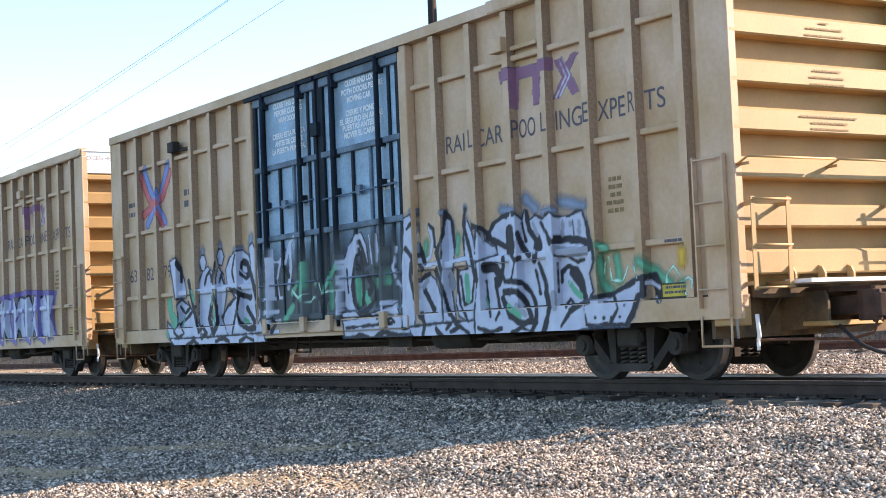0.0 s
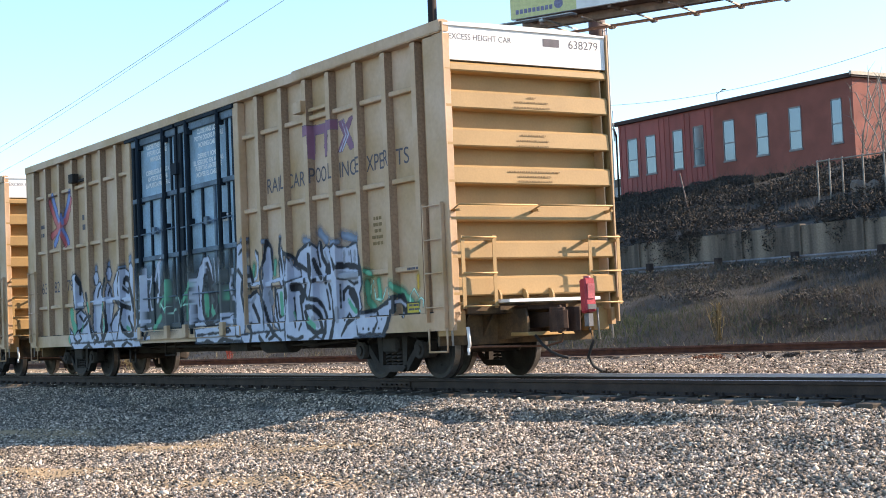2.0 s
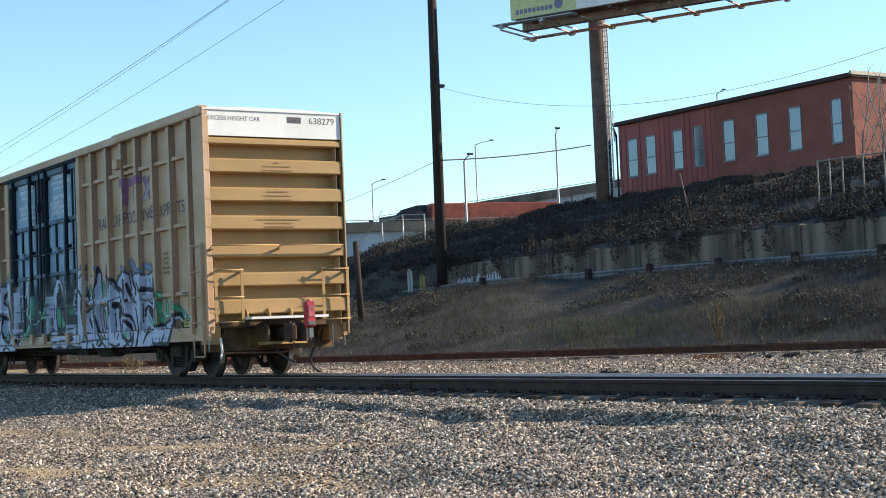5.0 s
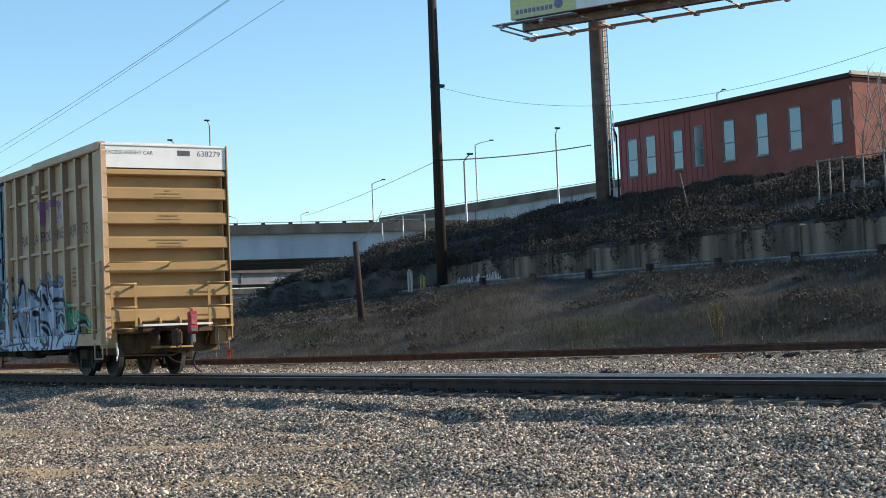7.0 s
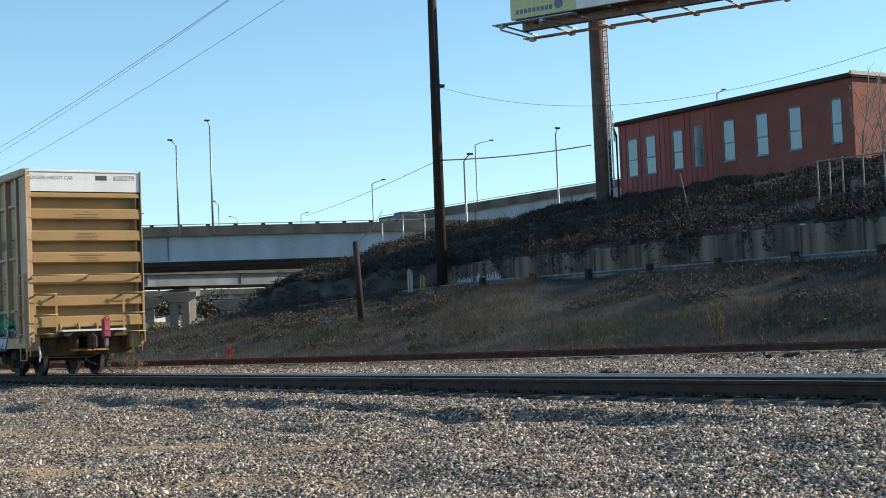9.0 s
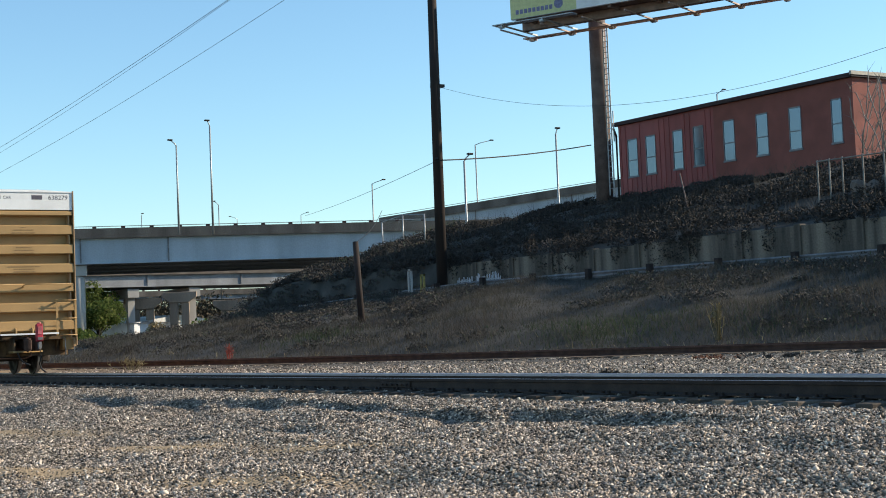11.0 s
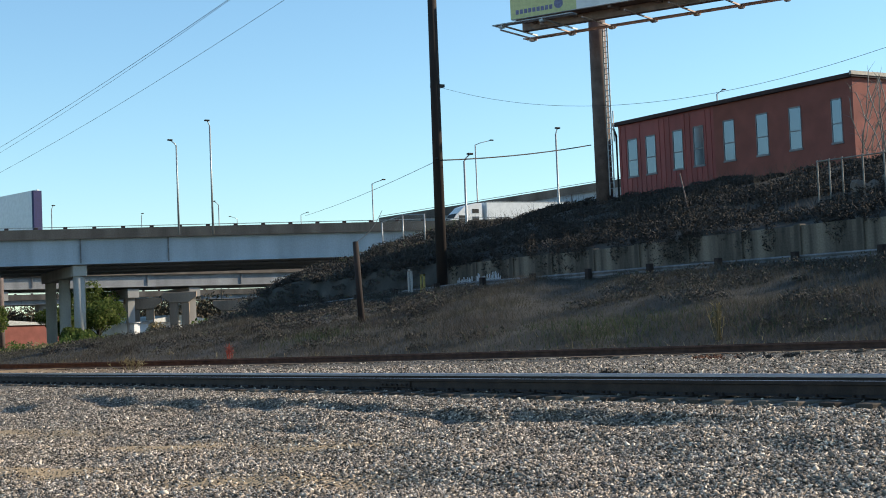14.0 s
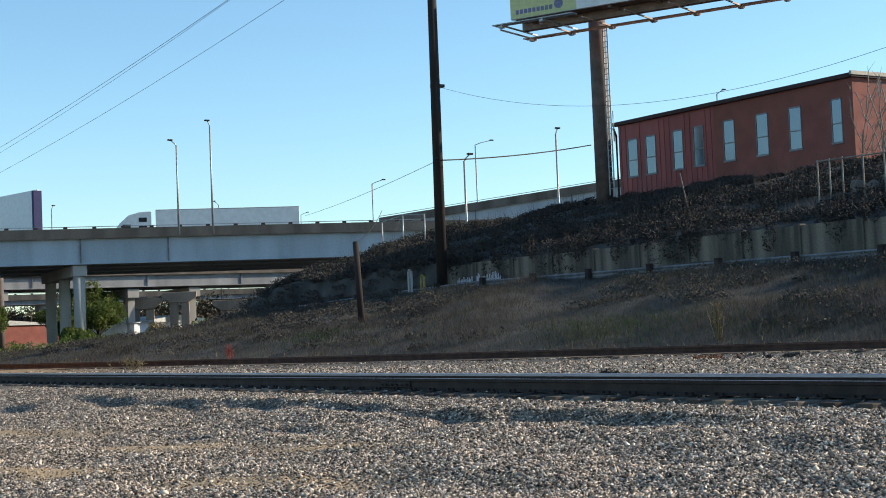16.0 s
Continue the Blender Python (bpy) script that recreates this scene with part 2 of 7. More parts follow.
def bench_drop(x):
    """How far the road bench on the embankment lies below its middle."""
    return np.interp(x, [-110, -95, -79, -70, -62, -36, -20], [-1.0, -0.9, -0.53, -0.25, -0.05, -0.18, -0.25])


# hollows dug into the ballast shoulder: place, half length, reach, depth
HOLLOWS = ((-29.2, -1.0, 1.9, 0.5, 0.16), (-25.4, -1.2, 2.2, 0.6, 0.2), (-22.9, -0.75, 1.7, 0.4, 0.17), (-19.8, -0.9, 1.3, 0.5, 0.17), (-26.3, -2.5, 1.6, 0.4, 0.08), (-31.5, -2.2, 2.2, 0.5, 0.1),
           (-20.6, -3.4, 1.8, 0.4, 0.07), (-17.9, -2.65, 1.2, 0.4, 0.07), (-14.2, -0.8, 2.2, 0.5, 0.14), (-16.6, -1.1, 1.2, 0.45, 0.14))


def ground_z(x, y):
    x, y = np.asarray(x, float), np.asarray(y, float)
    near = np.interp(y, [-40, -12, -7.3, -4.5, -2.2, -1.0, -0.2, 0.4, 0.75, 2.3, 3.2, 5, 7],
                     [-1.4, -0.95, -0.72, -0.63, -0.46, -0.33, -0.265, -0.235, -0.19, -0.19, -0.25, -0.32, -0.28])
    near = near + 0.012 * np.clip((-17 - x) / 4, 0, 1) * np.clip((y + 1.3) / 0.8, 0, 1) * np.clip((3.3 - y) / 0.4, 0, 1)
    yt = yard_track_y(x)
    foot = yt + 3.2
    bed = np.where(np.abs(y - yt - 0.75) < 1.6, -0.19, -0.27)
    k = np.clip((y - foot) / np.maximum(29.5 - foot, 1), 0, 1)
    slope = -0.27 + (3.1 + bench_drop(x)) * k ** 0.92
    lip = np.clip((31.9 - y) / 2.0, 0, 1) * bench_drop(x)
    upper = lip + np.interp(y, [29.5, 31.9, 32.35, 36, 40, 46, 60, 120, 300], [2.83, 2.9, 4.25, 5.3, 6.5, 8.1, 8.4, 8.4, 3.0])
    fade = np.interp(x, [-400, -150, -125, -108, -97, -92, -87, -76], [0.0, 0.01, 0.07, 0.23, 0.55, 0.78, 0.9, 1.0])
    fade = np.where(y > 29.5, np.interp(x, [-400, -150, -121, -104, -97, -91, -87, -80, -73], [0.0, 0.01, 0.06, 0.17, 0.42, 0.8, 0.98, 0.95, 1.0]), fade)
    hill = np.where(y < 29.5, slope, upper)
    hill = np.where(y > foot, -0.27 + (hill + 0.27) * fade, bed)
    z = np.where(y < 5, near, np.where(y < 7, np.minimum(near, bed), hill))
    rough = 0.025 * smooth_noise(x, y, 2.1) + 0.03 * smooth_noise(x, y, 0.8, 2.0)
    rough = rough + (0.05 * smooth_noise(x * 0.45, y, 2.6, 5.0) + 0.03 * smooth_noise(x * 0.6, y, 5.5, 7.0)) * np.clip((-0.5 - y) / 0.8, 0, 1) * np.clip((y + 9) / 3, 0.3, 1)
    rough = rough * np.where((y > -0.6) & (y < 3.6), 0.15, 1.0) + 0.18 * smooth_noise(x, y, 0.9, 1.0) * np.clip((y - foot) / 6, 0, 1) * (y < 200)
    for cx, cy, a, b, depth in HOLLOWS:
        u, v = x - cx + 0.25 * np.sin(y * 7 + cx), y - cy + 0.12 * np.sin(x * 4.3 + cx)
        rough = rough - depth * np.clip(0.75 + 0.8 * smooth_noise(x, y, 3.1, cx), 0.1, 1.2) * np.exp(-(u / a) ** 4) * np.where(v < 0, np.exp(-(v / b) ** 2), np.clip(1 - v / 0.26, 0, 1))
    return z + rough


def dust_at(x, y):
    """Where fine tan dirt lies between the stones, 0 to 1."""
    d = np.zeros(np.broadcast(x, y).shape)
    for cx, cy, ang, a, b in ((-17.2, -6.45, 20, 2.2, 0.7), (-18.4, -4.2, 25, 2.6, 0.6), (-13.6, -5.3, 30, 2.0, 0.6), (-21, -6.4, 10, 2.5, 0.6), (-24, -4.5, 8, 3, 0.5), (-15.6, -3.4, 28, 1.6, 0.4)):
        c, s = math.cos(radians(ang)), math.sin(radians(ang))
        u, v = (x - cx) * c + (y - cy) * s, -(x - cx) * s + (y - cy) * c
        d = np.maximum(d, np.exp(-(u / a) ** 2 - (v / b) ** 2))
    far = np.clip((-52 - x) / 14, 0, 1) * ((y > 3) & (y < 14))
    return np.clip(np.maximum(d, far) + 0.25 * smooth_noise(x, y, 2.4, 4.0) * (d > 0.05), 0, 1)


def build_ground():
    xs = np.concatenate([[-4000, -2000, -1000, -600, -400, -300, -240, -200], np.arange(-180, -130, 2.0), np.arange(-130, -48, 0.7), np.arange(-48, -33, 0.3), np.arange(-33, -12, 0.16), np.arange(-12, -4, 0.3), [-3, 0, 5, 12, 25, 50, 100, 200, 400]])
    ys = np.concatenate([[-1500, -500, -200, -100, -50, -30, -20], np.arange(-14, -4.5, 0.25), np.arange(-4.5, 0.2, 0.1), np.arange(0.3, 4, 0.25), np.arange(4, 31.5, 0.45), [31.75, 31.95, 32.35, 32.8], np.arange(33.5, 62, 0.8), [65, 70, 80, 95, 120, 160, 220, 300, 500, 900, 1600, 3000]])
    X, Y = np.meshgrid(xs, ys, indexing="ij")
    Z = ground_z(X, Y)
    nx, ny = X.shape
    idx = np.arange(nx * ny).reshape(nx, ny)
    faces = np.stack([idx[:-1, :-1], idx[1:, :-1], idx[1:, 1:], idx[:-1, 1:]], -1).reshape(-1, 4)
    ob = soup("ground", np.stack([X, Y, Z], -1).reshape(-1, 3), faces, M_GROUND, "grey crushed-stone gravel yard rising to a grassy embankment", "ground")
    ob["kind"] = "structure"
    yt = yard_track_y(X)
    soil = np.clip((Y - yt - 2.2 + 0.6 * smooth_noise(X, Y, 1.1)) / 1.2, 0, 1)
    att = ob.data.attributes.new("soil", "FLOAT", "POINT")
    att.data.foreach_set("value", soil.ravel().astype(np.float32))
    att = ob.data.attributes.new("dust", "FLOAT", "POINT")
    att.data.foreach_set("value", dust_at(X, Y).ravel().astype(np.float32))
    ob.data.polygons.foreach_set("use_smooth", [True] * len(ob.data.polygons))


build_ground()


# ---- railway tracks ----
RAIL_PROFILE = [(-0.07, -0.18), (0.07, -0.18), (0.07, -0.168), (0.014, -0.15), (0.011, -0.05), (0.034, -0.042), (0.036, -0.008), (0.028, 0.0), (-0.028, 0.0), (-0.036, -0.008), (-0.034, -0.042), (-0.011, -0.05), (-0.014, -0.15), (-0.07, -0.168)]


def rail_along(pts, name, parent, head_mat, label, web_mat=None, worn=(7,)):
    """A rail swept along points of its head's centre."""
    bm = bmesh.new()
    rings = []
    for i, p in enumerate(pts):
        d = (Vector(pts[min(i + 1, len(pts) - 1)]) - Vector(pts[max(i - 1, 0)]))
        side = Vector((-d.y, d.x, 0)).normalized()
        rings.append([bm.verts.new(Vector(p) + side * a + Vector((0, 0, b))) for a, b in RAIL_PROFILE])
    n = len(RAIL_PROFILE)
    for r0, r1 in zip(rings, rings[1:]):
        for k in range(n):
            f = bm.faces.new((r0[k], r0[(k + 1) % n], r1[(k + 1) % n], r1[k]))
            f.material_index = 1 if k in worn else 0
    bm.faces.new(rings[0][::-1]), bm.faces.new(rings[-1])
    return part(name, bm, [web_mat or M_RAIL, head_mat], parent, label)


def tie_mesh():
    bm = bmesh.new()
    box(bm, -0.115, 0.115, -1.3, 1.3, -0.18, 0)
    return bevelled(bm, 0.012)


def build_tracks():
    main = thing("railway_track", "straight main track with polished dark steel rails on wooden ties", "railway track", pose(0, 1.505, 0), kind="structure")
    for y in (-0.755, 0.755):
        rail_along([(-320, y, 0), (-100, y, 0), (40, y, 0)], "rail", main, M_RAILTOP, "dark rusty rail with a polished head", worn=(7, 8, 9) if y > 0 else (5, 6, 7))
    first = None
    x = -4.0
    for k in range(180):
        m = pose(x - 0.53 * k + random.uniform(-0.03, 0.03), random.uniform(-0.05, 0.05), -0.195, 0, 0, random.uniform(-1.5, 1.5))
        if first is None:
            first = part("tie", tie_mesh(), M_TIE, main, at=m)
            plate = bmesh.new()
            box(plate, -0.1, 0.1, -0.18, 0.18, -0.195, -0.176)
            for dx in (-0.06, 0.06):
                for dy in (-0.09, 0.09):
                    box(plate, dx - 0.012, dx + 0.012, dy - 0.02, dy + 0.02, -0.18, -0.14)
            pl = part("tie_plate", plate, M_RAIL, main, "rusty tie plate with spikes", at=pose(m.translation.x, -0.755, 0))
        else:
            like(first, m)
            like(pl, pose(m.translation.x, -0.755, 0))
    bm = bmesh.new()
    for x0 in (-21.05, -9.2):
        box(bm, x0 - 0.45, x0 + 0.45, -0.795, -0.765, -0.145, -0.055)
        for k in range(6):
            tube(bm, (x0 - 0.38 + 0.15 * k, -0.83, -0.1), (x0 - 0.38 + 0.15 * k, -0.79, -0.1), 0.018, 6)
    part("joint_bar", bevelled(bm, 0.003), M_RAIL, main, "bolted rail joint bars")
    yard = thing("yard_track", "rusty curved yard track at the foot of the embankment", "railway track", pose(0, 0, 0.0), kind="structure")
    xs = [-260, -200, -150] + [-120 + 2 * k for k in range(50)] + [-18, -14, -8, 0, 15]
    sm = np.convolve(np.pad(yard_track_y(np.arange(-290, 41, 1.0)), 6, mode="edge"), np.ones(13) / 13, "valid")
    yy = lambda x: float(np.interp(x, np.arange(-290, 41, 1.0), sm))
    for off in (0, 1.51):
        rail_along([(x, yy(x) + off, 0.03) for x in xs], "rail", yard, M_RUST, "rust-brown rail", M_YARDWEB)
    first = None
    for k in range(150):
        x = -14 - 0.56 * k
        ang = math.degrees(math.atan2(yy(x + 0.5) - yy(x - 0.5), 1))
        m = pose(x, yy(x) + 0.755, -0.17, 0, 0, ang + random.uniform(-2, 2))
        first = part("tie", tie_mesh(), M_TIE, yard, at=m) if first is None else like(first, m)


build_tracks()


# ---- boxcars ----
CAR_L, CAR_W, CAR_H = 18.97, 3.01, 5.12
POSTS = [-0.83, -1.70, -2.59, -3.47, -4.28, -5.17, -6.1, -12.95, -13.9, -14.8, -15.72, -16.62, -17.58, -18.45]
STRINGERS = [1.66, 2.99, 4.32]
SHEET_Y, POST_D = 0.13, 0.13


def relief(x, z):
    """How far the side stands proud of its sheet, at arrays of places."""
    h = np.zeros(np.broadcast(x, z).shape)
    for p in POSTS:
        h = np.maximum(h, POST_D * np.clip((0.083 - np.abs(x - p)) / 0.007, 0, 1))
    for s in STRINGERS:
        h = np.maximum(h, np.where((np.abs(z - s) < 0.052) & ((x > -6.75) | (x < -12.3)) & (x < -0.8), 0.085, 0))
    h = np.where((x > -0.54) | (x < -CAR_L + 0.54) | (z < 0.98), POST_D, h)
    return h


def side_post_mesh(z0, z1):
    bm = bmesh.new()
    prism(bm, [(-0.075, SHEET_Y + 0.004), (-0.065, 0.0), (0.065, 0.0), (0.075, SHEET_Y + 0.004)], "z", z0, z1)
    # side faces take the browner slot: rust plus painted-in shade
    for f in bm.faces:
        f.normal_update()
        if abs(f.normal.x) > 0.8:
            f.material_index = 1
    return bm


def build_wheelset(car, x):
    """Axle with two wheels; it turns about its axle."""
    bm = bmesh.new()
    tube(bm, (0, -1.05, 0), (0, 1.05, 0), 0.085, 12)
    axle = part("axle", bm, M_STEEL, car, "dark steel axle", at=pose(x, CAR_W / 2, 0.457))
    for sgn in (-1, 1):
        bm = bmesh.new()
        seg = 40
        prof = [(0.10, 0.06), (0.13, 0.07), (0.16, 0.03), (0.36, 0.0), (0.39, 0.045), (0.455, 0.045), (0.46, -0.055), (0.485, -0.065), (0.485, -0.09), (0.39, -0.09), (0.36, -0.04), (0.16, -0.05), (0.1, -0.09)]
        rings = [[bm.verts.new((r * math.cos(a), sgn * (0.755 + w), r * math.sin(a))) for r, w in prof] for a in (2 * math.pi * k / seg for k in range(seg))]
        for k in range(seg):
            for j in range(len(prof) - 1):
                f = bm.faces.new((rings[k][j], rings[(k + 1) % seg][j], rings[(k + 1) % seg][j + 1], rings[k][j + 1]))
                f.smooth, f.material_index = j not in (4, 5, 8), 1 if j == 5 else 0
        for k in range(4):
            a = k * math.pi / 2
            tube(bm, (0.25 * math.cos(a), sgn * 0.775, 0.25 * math.sin(a)), (0.25 * math.cos(a), sgn * 0.79, 0.25 * math.sin(a)), 0.02, 6)
        part("wheel", bm, [M_STEEL, M_TREAD], axle, "dark wheel with a bright worn tread")
    return axle


def build_bogie(car, x):
    """Three-piece truck: bolster, side frames, springs and bearing caps."""
    cy = CAR_W / 2
    bm = bmesh.new()
    box(bm, -0.22, 0.22, -1.15, 1.15, 0.42, 0.66)
    bogie = part("bogie", bevelled(bm, 0.03), M_UNDER, car, "grimy black three-piece truck", at=pose(x, cy, 0))
    for sgn in (-1, 1):
        y0, y1 = sgn * 0.93, sgn * 1.09
        bm = bmesh.new()
        prism(bm, [(-1.12, 0.60), (-1.05, 0.72), (-0.55, 0.80), (0.55, 0.80), (1.05, 0.72), (1.12, 0.60), (0.98, 0.56), (0.52, 0.66), (-0.52, 0.66), (-0.98, 0.56)], "y", y0, y1)
        for d in (-1, 1):
            prism(bm, [(d * 0.96, 0.62), (d * 0.80, 0.62), (d * 0.33, 0.18), (d * 0.38, 0.13), (d * 0.46, 0.15)], "y", y0, y1)
            prism(bm, [(d * 0.46, 0.67), (d * 0.30, 0.67), (d * 0.30, 0.14), (d * 0.40, 0.14)], "y", y0, y1)
            tube(bm, (d * 0.889, sgn * 0.9, 0.457), (d * 0.889, sgn * 1.16, 0.457), 0.14, 14)
            tube(bm, (d * 0.889, sgn * 1.15, 0.457), (d * 0.889, sgn * 1.19, 0.457), 0.08, 10)
            prism(bm, [(d * 1.05, 0.64), (d * 0.72, 0.64), (d * 0.74, 0.36), (d * 0.78, 0.36), (d * 0.80, 0.52), (d * 0.97, 0.52), (d * 1.0, 0.36), (d * 1.05, 0.36)], "y", y0, y1)
        prism(bm, [(-0.42, 0.19), (-0.32, 0.12), (0.32, 0.12), (0.42, 0.19), (0.36, 0.22), (-0.36, 0.22)], "y", sgn * 0.89, sgn * 1.12)
        part("side_frame", bm, M_UNDER, bogie, "cast steel side frame")
        for dx in (-0.17, 0.0, 0.17):
            bm = bmesh.new()
            path_tube(bm, [(dx + 0.062 * math.cos(0.785 * k), sgn * 1.02 + 0.062 * math.sin(0.785 * k), 0.2 + 0.0068 * k) for k in range(37)], 0.019, 6)
            part("spring", bm, M_UNDER, bogie, "grimy coil spring")
        bm = bmesh.new()
        box(bm, -0.24, 0.24, sgn * 0.96, sgn * 1.13, 0.46, 0.62)
        part("bolster_end", bevelled(bm, 0.03), M_UNDER, bogie)


def end_rib_mesh(depth, z0, z1, y0, y1):
    bm = bmesh.new()
    prism(bm, [(-0.002, z0 - 0.004), (depth - 0.01, z0), (depth + 0.006, z0 + 0.02), (depth, z1 - 0.012), (depth - 0.03, z1 + 0.02), (-0.002, z1 + 0.03)], "y", y0, y1)
    return bm


# end paint with grime, darkened further for the shadow below the platform
M_ENDGRIMESHADE = mat("grimy_brown_end_paint", (0.17, 0.105, 0.05), 0.85, var=0.3, scale=3, grain=30, tint=(0.05, 0.035, 0.024))
M_COUPLER = mat("dark_rusty_casting", (0.075, 0.042, 0.03), 0.9, var=0.3, scale=6)


def build_end(car, at_x, sgn):
    """One corrugated end with its ladders, handrail, platform and coupler. sgn 1 looks to +x."""
    W = CAR_W
    inset = 0.26
    bm = bmesh.new()
    box(bm, -0.05, 0.0, 0.02, W - 0.02, 0.95, 4.60)
    base = pose(at_x - sgn * inset, 0 if sgn > 0 else W, 0, 0, 0, 0 if sgn > 0 else 180)
    panel = part("end_wall", bm, M_END, car, "corrugated yellow steel end", at=base)
    bands = [(4.44, 4.55), (3.90, 4.15), (3.35, 3.60), (2.81, 3.06), (2.28, 2.50), (1.73, 1.97), (1.20, 1.46)]
    for z0, z1 in bands:
        part("end_rib", end_rib_mesh(0.235, z0, z1, 0.03, W - 0.04), M_END, panel)
    bm = bmesh.new()
    prism(bm, [(0.02, 4.60), (W - 0.03, 4.60), (W - 0.03, 5.12), (W / 2 + 0.6, 5.165), (W / 2 - 0.6, 5.165), (0.02, 5.14)], "x", -0.05, 0.225)
    box(bm, 0.22, 0.25, 0.03, W - 0.04, 5.09, 5.12)
    part("end_plate", bm, M_WHITE, panel, "white-painted top plate of the end")
    bm = bmesh.new()
    box(bm, -0.02, 0.215, W - 0.02, W - 0.006, 0.8, 5.10)
    part("corner_post", bm, M_END, panel, "yellow corner post")
    # ladders at both corners
    for y0, y1 in ((0.12, 0.66), (2.40, 2.94)):
        bm = bmesh.new()
        x = inset + 0.12
        for y in (y0, y1):
            box(bm, x - 0.006, x + 0.006, y - 0.03, y + 0.03, 1.02, 2.06)
            for z in (1.1, 1.98):
                box(bm, 0.0, x, y - 0.02, y + 0.02, z - 0.02, z + 0.02)
        for z in (1.05, 1.52, 2.03):
            path_tube(bm, [(x + 0.03, y0 - 0.02, z), (x + 0.03, y1 + 0.02, z)], 0.013, 8)
        part("end_ladder", bm, M_END, panel, "short yellow end ladder")
    bm = bmesh.new()
    xh = inset + 0.13
    path_tube(bm, [(inset - 0.02, 0.05, 2.42), (xh, 0.08, 2.50), (xh, 1.45, 2.50)], 0.014)
    path_tube(bm, [(inset - 0.02, 1.45, 2.42), (xh, 1.52, 2.50), (xh, 2.86, 2.50), (inset - 0.02, 2.90, 2.42)], 0.014)
    for y in (0.1, 1.48, 2.84):
        box(bm, inset - 0.03, xh + 0.01, y - 0.02, y + 0.02, 2.41, 2.44)
    part("handrail", bm, M_END, panel, "yellow crossover handrail")
    bm = bmesh.new()
    box(bm, inset - 0.04, inset + 0.36, 0.72, 2.36, 1.09, 1.135)
    part("crossover_platform", bm, M_WHITE, panel, "bright galvanised crossover platform")
    for y in (0.78, 1.25, 1.72):
        bm = bmesh.new()
        prism(bm, [(0.23, 1.14), (0.23, 1.30), (0.30, 1.27), (0.34, 1.2), (0.34, 1.14)], "y", y - 0.018, y + 0.018)
        part("platform_bracket", bevelled(bm, 0.005), M_END, panel)
    # end sill, draft gear, coupler
    for y0, y1 in ((0.05, 0.34), (2.66, W - 0.05)):
        bm = bmesh.new()
        box(bm, -0.25, 0.06, y0, y1, 0.64, 1.0)
        part("end_sill", bevelled(bm, 0.012), M_END, panel, "yellow end sill corner")
    bm = bmesh.new()
    box(bm, -0.2, 0.10, 0.34, 2.66, 0.94, 1.08)
    part("end_beam", bevelled(bm, 0.012), M_ENDGRIMESHADE, panel, "grimy end beam in shade-darkened brown")
    bm = bmesh.new()
    box(bm, -0.34, -0.28, 0.1, W - 0.1, 0.5, 1.0)
    for k in range(6):
        y = 0.45 + 0.42 * k
        prism(bm, [(-0.29, 0.95), (0.0, 0.95), (-0.29, 0.6)], "y", y - 0.012, y + 0.012)
    part("body_bolster", bm, M_ENDGRIMESHADE, panel, "grimy bolster web with gussets in shade-darkened brown")
    for y0, y1 in ((1.12, 1.17), (1.84, 1.89)):
        bm = bmesh.new()
        prism(bm, [(-1.2, 1.0), (0.42, 1.0), (0.46, 0.86), (0.46, 0.60), (-0.1, 0.56), (-1.2, 0.56)], "y", y0, y1)
        part("draft_sill", bevelled(bm, 0.008), M_ENDGRIMESHADE, panel, "grimy draft sill plate in shade-darkened brown")
    bm = bmesh.new()
    box(bm, -1.0, 0.46, 1.17, 1.84, 0.98, 1.04)
    box(bm, -1.0, -0.1, 1.2, 1.8, 0.6, 0.97)
    part("draft_gear", bm, M_COUPLER, panel, "rusty draft gear")
    bm = bmesh.new()
    prism(bm, [(0.1, 0.60), (0.56, 0.60), (0.5, 0.655), (0.1, 0.655)], "y", 1.08, 1.92)
    part("carrier_iron", bevelled(bm, 0.01), M_END, panel, "tan coupler carrier plate")
    bm = bmesh.new()
    prism(bm, [(-0.1, 0.70), (0.74, 0.72), (0.74, 0.92), (-0.1, 0.94)], "y", 1.42, 1.59)
    prism(bm, [(0.70, 1.34), (0.72, 1.68), (0.92, 1.74), (1.04, 1.65), (1.0, 1.58), (0.89, 1.56), (0.86, 1.48), (0.97, 1.44), (1.0, 1.38), (0.96, 1.30), (0.84, 1.28)], "z", 0.64, 0.99)
    prism(bm, [(0.94, 1.30), (1.03, 1.34), (1.05, 1.42), (0.98, 1.47), (0.9, 1.44)], "z", 0.68, 0.95)
    tube(bm, (0.93, 1.36, 0.62), (0.93, 1.36, 1.02), 0.035, 10)
    part("coupler", bevelled(bm, 0.012), M_COUPLER, panel, "rusty knuckle coupler")
    bm = bmesh.new()
    path_tube(bm, [(0.2, 0.28, 0.47), (0.24, 0.6, 0.47), (0.28, 1.25, 0.45), (0.5, 1.42, 0.44), (0.8, 1.48, 0.5), (0.84, 1.48, 0.62)], 0.017)
    part("uncoupling_lever", bm, M_RUST, panel, "bent uncoupling lever")
    bm = bmesh.new()
    path_tube(bm, [(0.2, 0.28, 0.47), (0.23, 0.27, 0.52), (0.23, 0.25, 0.76)], 0.024)
    path_tube(bm, [(0.23, 0.25, 0.46), (0.23, 0.25, 0.36)], 0.02)
    part("lever_handle", bm, M_WHITE, panel, "white-painted lever handle")
    bm = bmesh.new()
    path_tube(bm, [(0.55, 1.2, 0.6), (0.72, 1.2, 0.46), (0.86, 1.24, 0.36), (0.98, 1.3, 0.30), (1.1, 1.36, 0.27)], 0.022)
    part("brake_hose", bm, M_BLACK, panel, "hanging black air hose")
